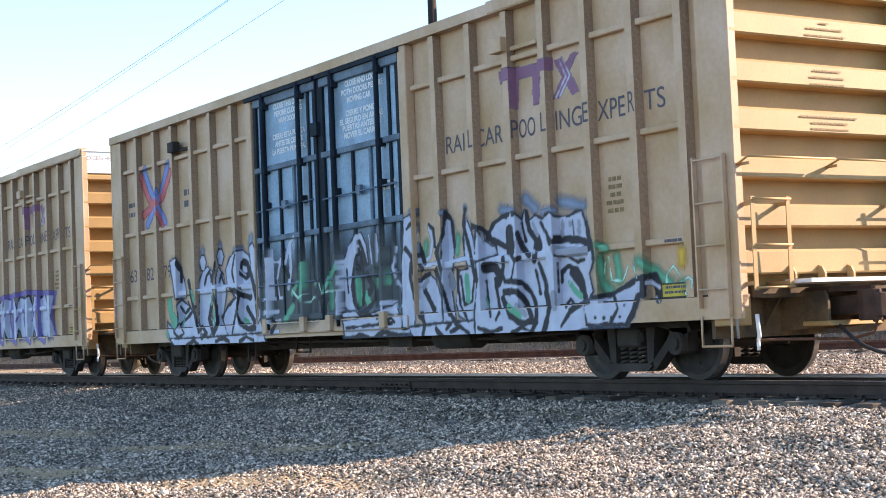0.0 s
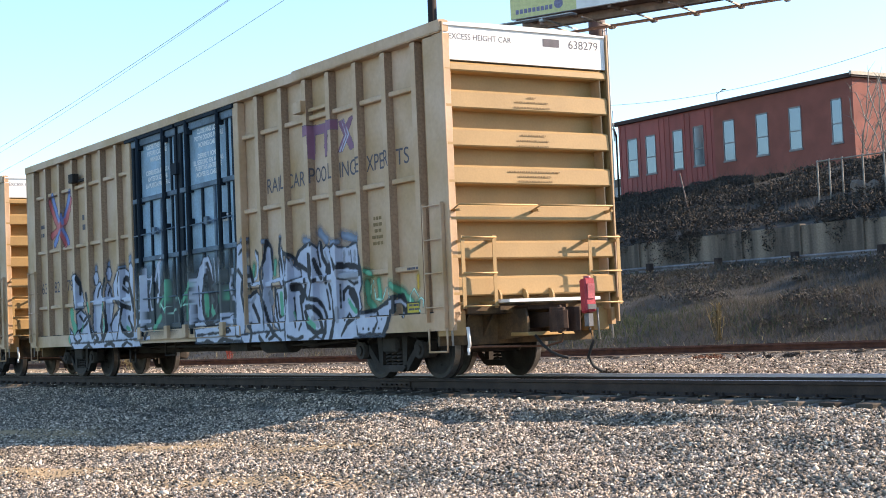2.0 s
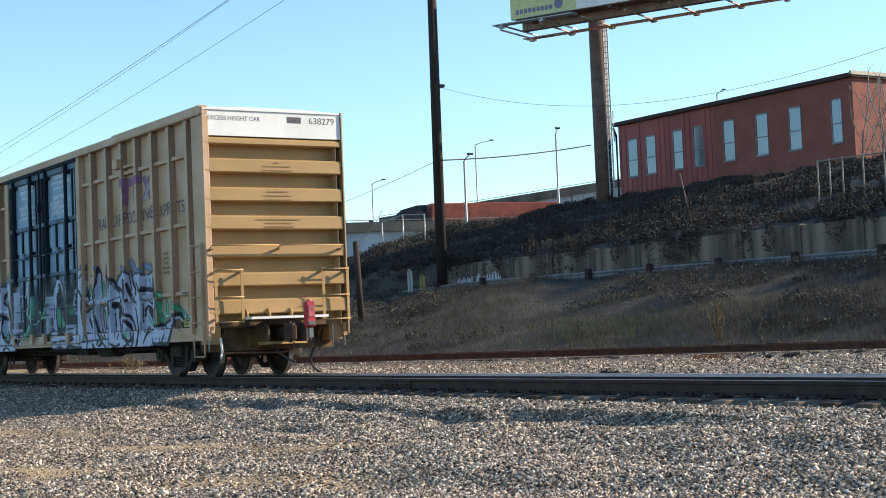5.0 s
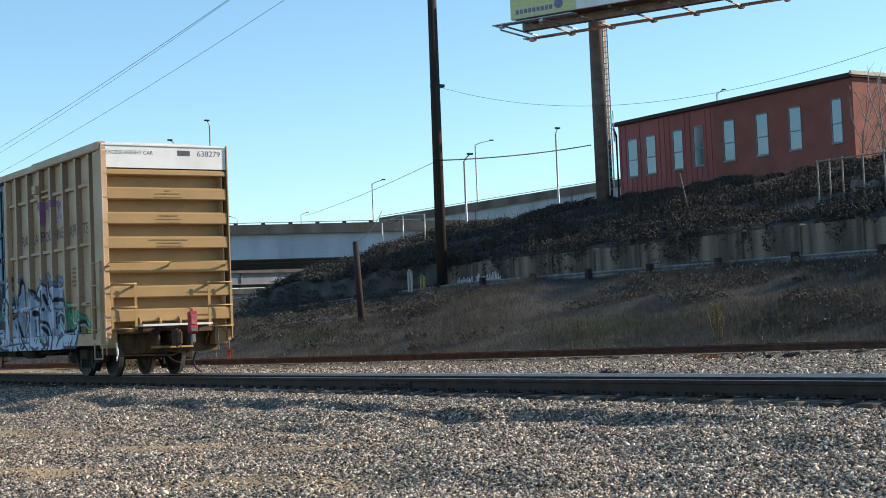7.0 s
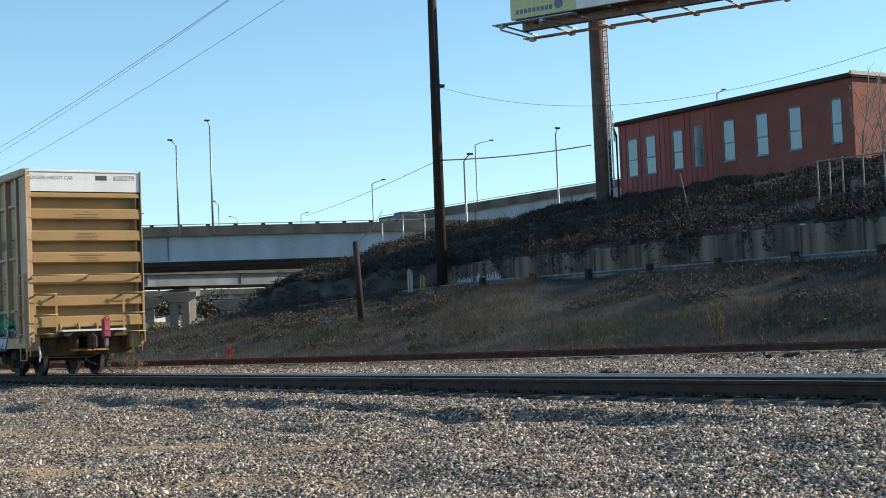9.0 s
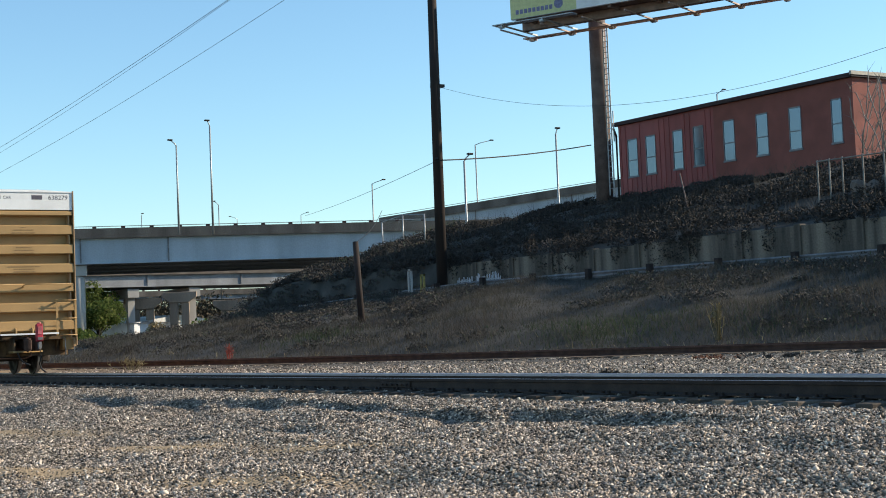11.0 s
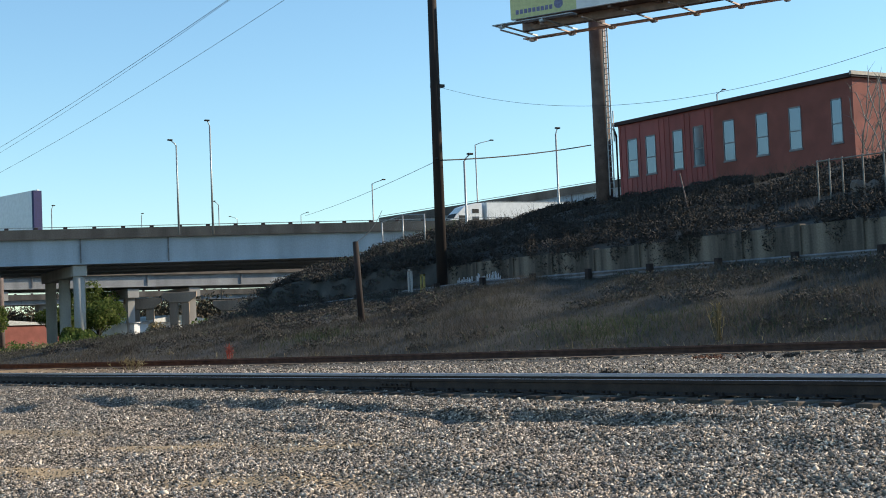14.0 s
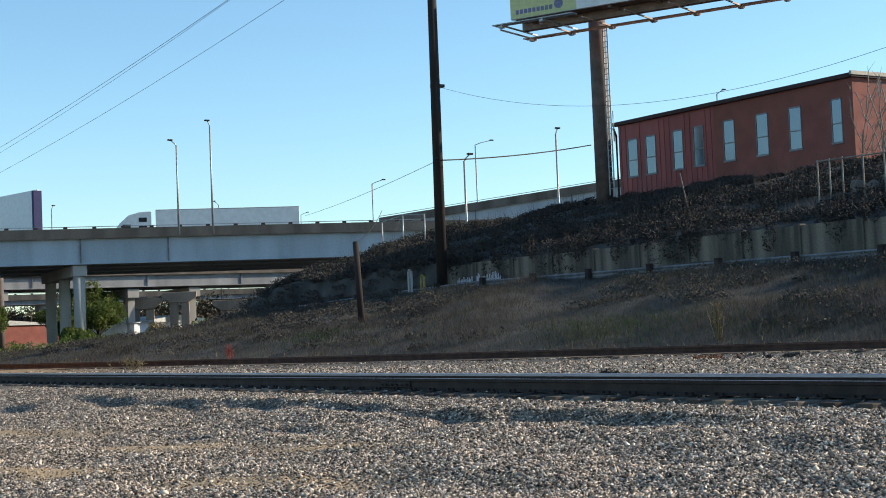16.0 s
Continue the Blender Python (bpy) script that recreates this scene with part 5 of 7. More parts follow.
    brush(c, "n", 0.033, -4.98, 2.02, -4.94, 1.91)
    brush(c, "g", 0.059, -5.39, 1.47, -5.37, 1.15)
    brush(c, "g", 0.052, -4.41, 1.0, -4.17, 0.88)
    brush(c, "g", 0.045, -3.06, 1.27, -2.92, 1.14, -2.83, 1.09)
    brush(c, "g", 0.026, -4.93, 1.13, -4.88, 1.03)
    brush(c, "n", 0.038, -3.0, 2.03, -2.99, 2.01)
    brush(c, "n", 0.038, -2.81, 2.02, -2.8, 1.99)
    brush(c, "n", 0.038, -2.82, 1.92, -2.81, 1.9)
    brush(c, "n", 0.039, -3.15, 2.04, -3.14, 2.01)
    brush(c, "n", 0.039, -3.16, 1.93, -3.15, 1.9)
    brush(c, "w", 0.017, -4.29, 2.24, -4.32, 2.13)
    brush(c, "w", 0.021, -3.88, 1.79, -3.79, 1.71)
    brush(c, "w", 0.021, -3.44, 2.06, -3.39, 1.87)
    brush(c, "w", 0.013, -3.12, 1.21, -3.03, 1.29)
    brush(c, "w", 0.014, -4.47, 1.29, -4.09, 1.25, -3.94, 1.11)
    brush(c, "w", 0.021, -4.21, 1.75, -4.06, 1.71)
    # pointed tail
    fill(c, "w", -2.74, 0.72, -2.78, 0.95, -2.48, 1.04, -2.19, 1.07, -1.73, 1.23, -1.6, 1.22, -1.71, 1.06, -1.88, 0.82, -1.98, 0.72, rim=0.03)
    brush(c, "d", 0.037, -2.59, 1.05, -2.24, 1.08, -1.71, 1.25)
    brush(c, "d", 0.036, -1.69, 1.25, -1.58, 1.26)
    brush(c, "d", 0.072, -1.64, 1.17, -1.65, 1.07)
    brush(c, "d", 0.083, -1.41, 1.23, -1.34, 1.11)
    brush(c, "d", 0.065, -1.34, 1.11, -1.37, 0.99)
    brush(c, "d", 0.048, -1.5, 1.26, -1.41, 1.21)
    brush(c, "d", 0.049, -1.73, 1.05, -1.86, 0.82, -1.98, 0.7)
    brush(c, "d", 0.030, -2.18, 1.04, -2.13, 0.9, -2.27, 0.75)
    brush(c, "d", 0.024, -2.76, 0.72, -1.98, 0.71)
    brush(c, "w", 0.026, -1.58, 1.19, -1.48, 1.2, -1.34, 1.13)
    brush(c, "w", 0.015, -1.41, 1.01, -1.35, 0.95)
    brush(c, "d", 0.023, -2.58, 0.8, -2.57, 0.8)
    brush(c, "d", 0.022, -2.41, 0.8, -2.4, 0.8)
    brush(c, "d", 0.022, -2.26, 0.8, -2.25, 0.8)
    brush(c, "d", 0.022, -2.1, 0.8, -2.09, 0.8)
    brush(c, "d", 0.022, -2.01, 0.94, -2.0, 0.94)
    brush(c, "w", 0.013, -2.66, 1.0, -2.5, 1.01, -2.49, 0.92)
    brush(c, "c", 0.010, -2.36, 1.25, -2.33, 1.47, -2.26, 1.55, -2.21, 1.25, -2.0, 1.24, -1.88, 1.43, -1.79, 1.39, -1.75, 1.26)
    brush(c, "c", 0.010, -1.24, 1.03, -1.2, 1.27, -1.08, 1.37, -0.98, 1.26, -0.94, 1.07, -0.87, 1.01)
    brush(c, "c", 0.010, -0.91, 1.19, -0.83, 1.22, -0.77, 1.18, -0.8, 1.08)
    paint_on(car, c, "graffiti", "silver-white sprayed letters with black rims and green")


def paint_small_graffiti(car):
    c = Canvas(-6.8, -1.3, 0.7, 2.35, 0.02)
    for k, x in enumerate((-6.1, -5.0, -3.9, -2.8)):
        fill(c, "w", x - 0.5, 1.0, x - 0.1, 0.9, x, 1.25, x + 0.2, 0.95, x + 0.5, 1.0, x + 0.32, 1.45, x + 0.5, 1.95, x + 0.1, 2.0, x - 0.05, 1.7, x - 0.2, 2.0, x - 0.52, 1.9)
        brush(c, "v", 0.06, x - 0.55, 2.0, x - 0.5, 1.0, x - 0.1, 0.85)
        brush(c, "v", 0.05, x + 0.5, 2.0, x + 0.35, 1.45, x + 0.55, 0.95)
        brush(c, "v", 0.03, x - 0.1, 1.4, x + 0.1, 1.6 + 0.05 * k)
    brush(c, "v", 0.06, -6.6, 2.02, -4.4, 2.1, -2.2, 2.0)
    paint_on(car, c, "graffiti", "white sprayed letters with violet shadows")


boxcar, axles_a = build_boxcar()
paint_factory_marks(boxcar)
CAR_PITCH = 20.76
boxcar_b = copy_thing(boxcar, pose(-CAR_PITCH, 0, 0))
axles_b = [o for o in boxcar_b.children if o.name.startswith("axle")]
boxcar_b["label"] = "faded tan high-cube boxcar coupled ahead, with violet-edged graffiti"
paint_big_graffiti(boxcar)
paint_small_graffiti(boxcar_b)


# ---- embankment: retaining wall, guardrail, fences, poles ----
def build_retaining_wall():
    wall = thing("wall_retaining", "stained old concrete retaining wall along the embankment road", "retaining wall", kind="structure")
    x, k, shared = -20.0, 0, None
    while x > -68:
        m = pose(x, 32, 0, 0, 0, 0)
        if shared is None:
            bm = bmesh.new()
            box(bm, -3.16, -0.02, -0.08, 0.34, 2.4, 4.36)
            box(bm, -0.18, 0.16, -0.16, 0.2, 2.4, 4.42)
            shared = part("wall_panel", bevelled(bm, 0.02), M_CONC, wall, at=m)
        else:
            m = pose(x, 32, -0.02 * k + random.uniform(-0.05, 0.03), 0, random.uniform(-0.5, 0.5), 0)
            like(shared, m)
        x -= 3.2
        k += 1
    # sprayed tag on the wall
    bm = bmesh.new()
    rnd = random.Random(4)
    for k in range(9):
        x = -66.2 + 0.44 * k
        a = rnd.uniform(-0.1, 0.1)
        for q in range(3):
            dx = 0.13 * (q - 1) + rnd.uniform(-0.04, 0.04)
            h0, h1 = 3.1 + rnd.uniform(0, 0.1), 3.3 + rnd.uniform(0, 0.16) * (1 + (k > 3))
            prism(bm, [(x + dx - 0.04, h0), (x + dx + 0.04, h0 + a), (x + dx + 0.05, h1), (x + dx - 0.05, h1 + a)], "y", 31.84, 31.85)
        box(bm, x - 0.2, x + 0.2, 31.842, 31.85, 3.2, 3.25)
    part("sprayed_tag", bm, mat("faded_spray", (0.62, 0.63, 0.66), 0.8, var=0.3, scale=6), wall, "faded white sprayed tag")


def build_guardrail():
    g = thing("guardrail", "weathered steel W-beam guardrail on square posts", "guardrail")
    bm = bmesh.new()
    prof = [(0.0, 3.28), (-0.05, 3.36), (0.0, 3.43), (-0.0, 3.45), (-0.05, 3.52), (0.0, 3.58), (0.02, 3.58), (0.02, 3.28)]
    rings = []
    for k in range(32):
        x = -80.5 + 2.0 * k
        rings.append([bm.verts.new((x, y + 29.9, z - 0.45 + float(bench_drop(x)))) for y, z in prof])
    for r0, r1 in zip(rings, rings[1:]):
        for k in range(len(prof)):
            bm.faces.new((r0[k], r0[(k + 1) % len(prof)], r1[(k + 1) % len(prof)], r1[k]))
    bm.faces.new(rings[0]), bm.faces.new(rings[-1][::-1])
    part("beam", bm, M_WEATHERED, g, "grey corrugated steel beam")
    for k in range(15):
        x = -20 - 4.1 * k
        bm = bmesh.new()
        d = float(bench_drop(x))
        box(bm, x - 0.13, x + 0.13, 29.62, 29.84, 2.0 + d, 3.26 + d)
        part("post", bevelled(bm, 0.015), M_POLE, g)


def utility_pole(name, base, top, r0, r1, mat_, label):
    ob = thing(name, label, "utility pole")
    bm = bmesh.new()
    tube(bm, base, top, r0, 14, r1)
    part("shaft", bm, mat_, ob)
    return ob


M_PIPE = mat("weathered_pipe", (0.26, 0.24, 0.21), 0.8, var=0.3, scale=4)
M_YELLOWPOST = mat("faded_yellow_post", (0.42, 0.33, 0.10), 0.8, var=0.25)


def build_poles():
    p = utility_pole("utility_pole", (-66.55, 31.0, 2.5), (-66.38, 31.0, 22.0), 0.29, 0.22, M_POLE, "tall dark utility pole standing before the wall")
    bm = bmesh.new()
    tube(bm, (-66.5, 30.9, 9.6), (-66.1, 30.7, 9.6), 0.07, 8)
    box(bm, -66.7, -66.3, 30.85, 31.5, 13.35, 13.5)
    part("bracket", bm, M_BLACK, p)
    bm = bmesh.new()
    box(bm, -66.8, -66.3, 30.9, 31.0, 5.2, 6.0)
    tube(bm, (-66.75, 30.95, 2.8), (-66.65, 30.9, 9.5), 0.05, 8)
    part("conduit", bm, M_BLACK, p)
    utility_pole("pole_stub", (-57.15, 20.8, 0.6), (-57.48, 20.8, 4.71), 0.15, 0.125, M_POLE, "short leaning cut-off wooden pole on the slope")
    for x, z0, z1, c in ((-67.0, 2.9, 3.95, M_PIER), (-65.8, 2.5, 3.62, M_YELLOWPOST)):
        q = thing("marker_post", "short roadside marker post", "marker post")
        bm = bmesh.new()
        for d in (-0.14, 0.14):
            box(bm, x + d - 0.05, x + d + 0.05, 29.3, 29.38, z0 - 0.3, z1)
        box(bm, x - 0.19, x + 0.19, 29.3, 29.38, z1 - 0.1, z1)
        part("frame", bm, c, q)


def wire(name, p0, p1, sag, r, label):
    """A hanging cable."""
    bm = bmesh.new()
    p0, p1 = Vector(p0), Vector(p1)
    n = 24
    path_tube(bm, [p0.lerp(p1, k / n) - Vector((0, 0, sag * 4 * (k / n) * (1 - k / n))) for k in range(n + 1)], r, 5)
    ob = part(name, bm, M_BLACK)
    return tagged(ob, label, "cable")


def at_px(depth, fx, fy):
    """A place at a depth along the view, by its slopes to the right and up."""
    m = VIEW.to_3x3()
    return EYE + m @ Vector((fx * depth, fy * depth, -depth))


def build_fence(x0, y0, x1, y1, h, n, name="chain_link_fence"):
    f = thing(name, "rusty chain-link fence on steel posts along the bank top", "fence")
    top = []
    for k in range(n):
        x, y = x0 + (x1 - x0) * k / (n - 1), y0 + (y1 - y0) * k / (n - 1)
        z = float(ground_z(x, y))
        bm = bmesh.new()
        tube(bm, (x, y, z - 0.3), (x, y, z + h), 0.045, 8)
        part("post", bm, M_GALV, f)
        top.append(Vector((x, y, z + h - 0.03)))
    bm = bmesh.new()
    path_tube(bm, top, 0.03, 6)
    part("top_rail", bm, M_GALV, f)
    bm = bmesh.new()
    for a, b in zip(top, top[1:]):
        m = max(2, int((b - a).length / 0.28))
        for k in range(m):
            u0, u1 = a.lerp(b, k / m), a.lerp(b, (k + 1) / m)
            for q in range(int(h / 0.28)):
                d = Vector((0, 0, -0.28 * q))
                tube(bm, u0 + d, u1 + d + Vector((0, 0, -0.28)), 0.0025, 3)
                tube(bm, u1 + d, u0 + d + Vector((0, 0, -0.28)), 0.0025, 3)
    part("mesh", bm, M_GALV, f)


build_retaining_wall()
build_guardrail()
build_poles()


# ---- brick building ----
M_FRAME = mat("grey_window_frame", (0.22, 0.22, 0.23), 0.6, var=0.15)


def build_brick_building():
    b = thing("brick_building", "low red brick and clad warehouse with tall sash windows", "building")
    y, z0, z1 = 49.0, 6.9, 12.95
    wins = [(-56.12, -55.38), (-59.17, -58.26), (-61.67, -60.75), (-64.29, -63.37), (-66.81, -65.93), (-68.6, -67.72), (-71.07, -70.15), (-72.78, -71.83)]
    zw0, zw1 = 9.66, 12.0
    xs = sorted(v for w in wins for v in w)
    for x0, x1, m, nm in ((-65.05, -54.6, M_BRICK, "brick_wall"), (-73.6, -65.05, M_REDMETAL, "clad_wall")):
        bm = bmesh.new()
        box(bm, x0, x1, y, y + 0.3, z0, zw0)
        box(bm, x0, x1, y, y + 0.3, zw1, z1)
        e = [x0] + [v for v in xs if x0 < v < x1] + [x1]
        for a, c in zip(e[::2], e[1::2]):
            box(bm, a, c, y, y + 0.3, zw0, zw1)
        if nm == "clad_wall":
            x = x0 + 0.2
            while x < x1:
                if not any(a - 0.1 < x < c + 0.1 for a, c in wins):
                    box(bm, x - 0.03, x + 0.03, y - 0.03, y + 0.004, z0, z1 - 0.1)
                else:
                    box(bm, x - 0.03, x + 0.03, y - 0.03, y + 0.004, z0, zw0 - 0.1)
                x += 0.45
        part(nm, bm, m, b, "red brick wall" if nm == "brick_wall" else "red ribbed metal wall")
    bm = bmesh.new()
    box(bm, -54.9, -54.6, y + 0.3, y + 22, z0, z1)
    box(bm, -73.6, -73.3, y + 0.3, y + 22, z0, z1)
    box(bm, -73.6, -54.6, y + 21.7, y + 22, z0, z1)
    part("side_wall", bm, M_BRICK, b, "painted brick gable wall")
    bm = bmesh.new()
    box(bm, -73.9, -54.4, y - 0.25, y + 22.2, z1, z1 + 0.22)
    part("roof", bm, M_ROOFEDGE, b, "flat roof with a dark edge")
    bm = bmesh.new()
    box(bm, -54.5, -54.35, y - 0.3, y + 22.2, z1 + 0.1, z1 + 0.3)
    part("coping", bm, M_TRIM, b)
    bm = bmesh.new()
    path_tube(bm, [(-73.95, y - 0.1, z1 - 0.1), (-73.7, y - 0.1, z1 - 0.6), (-73.7, y - 0.1, z0 + 0.4)], 0.07)
    part("downpipe", bm, M_BLACK, b, "dark rain downpipe")
    for i, (a, c) in enumerate(wins):
        bm = bmesh.new()
        for x0, x1 in ((a, a + 0.04), (c - 0.04, c)):
            box(bm, x0, x1, y - 0.03, y + 0.05, zw0, zw1)
        box(bm, a, c, y - 0.03, y + 0.12, zw1 - 0.07, zw1)
        box(bm, a - 0.05, c + 0.05, y - 0.06, y + 0.12, zw0 - 0.06, zw0 + 0.05)
        box(bm, a + 0.04, c - 0.04, y - 0.02, y + 0.05, (zw0 + zw1) / 2 - 0.18, (zw0 + zw1) / 2 - 0.12)
        w = part("window", bm, M_FRAME, b, "tall sash window in a grey frame")
        for z_a, z_b in ((zw0 + 0.05, (zw0 + zw1) / 2 - 0.18), ((zw0 + zw1) / 2 - 0.12, zw1 - 0.07)):
            bm = bmesh.new()
            box(bm, a + 0.04, c - 0.04, y + 0.0, y + 0.02, z_a, z_b)
            part("pane", bm, M_GLASS, w)
    for x, dy, h in ((-73.3, -0.6, 1.9), (-64.9, 4, 1.2)):
        bm = bmesh.new()
        tube(bm, (x, y + dy, z1 - 1.0), (x, y + dy, z1 + h - 1.0), 0.04, 8)
        part("roof_pipe", bm, M_GALV, b)


build_brick_building()


# ---- billboard on its monopole ----
# brighter copy of the billboard steel; light on the underside is in the colour
M_UNDERSIDE = mat("brown_sign_underside", (0.34, 0.24, 0.20), 0.8, var=0.3, scale=1.5)
# rusty steel lightened so that the sunlight on it is part of the colour
M_CATWALK = mat("pale_rusty_catwalk", (0.60, 0.45, 0.38), 0.8, var=0.25, scale=3)


def build_billboard():
    b = thing("billboard", "large roadside billboard on a brown steel monopole with catwalks", "billboard")
    bm = bmesh.new()
    tube(bm, (-70.27, 45, 7.6), (-70.27, 45, 21.0), 0.50, 24)
    part("column", bm, M_BBPOST, b, "brown steel monopole column")
    o = Vector((-69.9, 38.5, 18.1))
    e = Vector((0.91, 0.41, 0))
    n = Vector((-0.45, 0.89, 0))
    ang = math.degrees(math.atan2(e.y, e.x))
    m = Matrix.Translation(o) @ pose(0, 0, 0, 0, 0, ang)
    bm = bmesh.new()
    box(bm, 0.0, 14.6, 0.0, 0.25, 0.0, 4.5)
    f = part("sign_face", bm, M_WHITE, b, "pale sign face", at=m)
    bm = bmesh.new()
    box(bm, 0.02, 4.2, -0.012, -0.004, 0.02, 4.4)
    part("poster", bm, mat("lime_poster", (0.62, 0.62, 0.30), 0.6, var=0.1), f, "lime-yellow poster panel")
    bm = bmesh.new()
    for k in range(9):
        box(bm, 0.35 + 0.27 * k, 0.55 + 0.27 * k, -0.018, -0.012, 0.25, 0.5)
    tube(bm, (3.1, -0.012, 0.5), (3.1, -0.02, 0.5), 0.28, 16)
    part("lettering", bm, mat("blue_print", (0.22, 0.22, 0.36), 0.6), f)
    bm = bmesh.new()
    box(bm, 0.0, 14.6, 2.9, 3.15, 0.0, 4.5)
    part("back_face", bm, M_BBPOST, b, "dark back sign face", at=m)
    bm = bmesh.new()
    for k in range(6):
        box(bm, 0.8 + 2.6 * k, 1.0 + 2.6 * k, 0.2, 2.95, -0.15, 0.1)
    box(bm, 0, 14.6, 1.3, 1.75, -0.45, 0.0)
    box(bm, 0, 14.6, 0.2, 2.9, 0.05, 0.12)
    part("underside_frame", bm, M_UNDERSIDE, b, "brown steel torsion tube and beams", at=m)
    for y0, y1, x0, x1 in ((-1.1, -0.5, -0.6, 4.5), (3.6, 4.2, -1.3, 15.4)):
        bm = bmesh.new()
        for k in range(3):
            box(bm, x0, x1, y0 + 0.22 * k, y0 + 0.22 * k + 0.14, -0.42, -0.36)
        x = x0 + 0.6
        while x < x1:
            box(bm, x - 0.04, x + 0.04, min(y0, 0), max(y1, 3.0), -0.5, -0.42)
            box(bm, x - 0.12, x + 0.12, y0 - 0.1, y0 + 0.2, -0.62, -0.5)
            x += 2.6
        part("catwalk", bm, M_CATWALK if y0 > 0 else M_GALV, b, "steel catwalk with lamps", at=m)
    bm = bmesh.new()
    for d in (-0.2, 0.2):
        tube(bm, (-69.5 + d, 44.95, 8.2), (-69.5 + d, 44.95, 18.0), 0.045, 6)
    for k in range(30):
        z = 8.6 + 0.32 * k
        x = -69.5
        tube(bm, (x - 0.2, 44.95, z), (x + 0.2, 44.95, z), 0.025, 5)
    part("ladder", bm, M_GALV, b, "white service ladder")


build_billboard()


# ---- highway bridges ----
B0, B1 = Vector((-149.06, 33.07, 0)), Vector((-137.7, 67.24, 0))
BDIR = (B1 - B0).normalized()
BNORM = Vector((-BDIR.y, BDIR.x, 0))
BANG = math.degrees(math.atan2(BDIR.y, BDIR.x))
BM = Matrix.Translation(B0) @ pose(0, 0, 0, 0, 0, BANG)


def build_bridge(name, label, m, x0, x1, top, width, depth, joints, grade=0.0, posts=True, steel=None):
    """Deck with parapet, steel girders and joints, along local x; local y points away."""
    b = thing(name, label, "bridge", m)
    bm = bmesh.new()
    def bar(y0, y1, z0, z1):
        v = box(bm, x0, x1, y0, y1, z0, z1)
        for q in v:
            q.co.z += grade * (q.co.x - x0)
    bar(0, width, top - 1.18, top - 0.95)
    part("deck", bm, M_PARAPET, b, "stained concrete deck slab")
    for y0, y1 in ((0, 0.3), (width - 0.3, width)):
        bm = bmesh.new()
        bar(y0, y1, top - 0.946, top - 0.22)
        part("parapet", bm, M_PARAPET, b, "stained concrete parapet")
    bm = bmesh.new()
    bar(-0.12, -0.004, top - 1.22, top - 1.0)
    part("fascia", bm, M_PARAPET, b)
    for k in (0.0, 0.3, 0.6, 0.9):
        bm = bmesh.new()
        y = 0.35 + width * k
        prism(bm, [(y - 0.2, top - depth), (y + 0.35, top - depth), (y + 0.35, top - depth + 0.1), (y + 0.15, top - depth + 0.1), (y + 0.15, top - 1.184), (y, top - 1.184), (y, top - depth + 0.1), (y - 0.2, top - depth + 0.1)], "x", x0, x1)
        for q in bm.verts:
            q.co.z += grade * (q.co.x - x0)
        part("girder", bm, steel or M_GIRDER, b, "pale steel girder")
    bm = bmesh.new()
    for x in joints:
        v = box(bm, x - 0.07, x + 0.07, 0.2, 0.36, top - depth, top - 1.23)
        for q in v:
            q.co.z += grade * (q.co.x - x0)
    part("stiffener", bm, M_WEATHERED, b)
    bm = bmesh.new()
    bar(0.08, 0.2, top - 0.06, top)
    part("railing", bm, M_GALV, b, "aluminium parapet rail")
    if posts:
        bm = bmesh.new()
        box(bm, -0.2, 0.2, 0.02, 0.28, -0.3, -0.02)
        first = part("rail_post", bevelled(bm, 0.03), M_ROOFEDGE, b, at=pose(-38.6, 0, top))
        for k in range(1, 30):
            like(first, pose(-38.6 + 2.8 * k, 0, top))
    return b


M_BENT = mat("brown_bent_concrete", (0.36, 0.28, 0.21), 0.9, var=0.25, scale=0.6, grain=8, bump=0.1, streak=True)


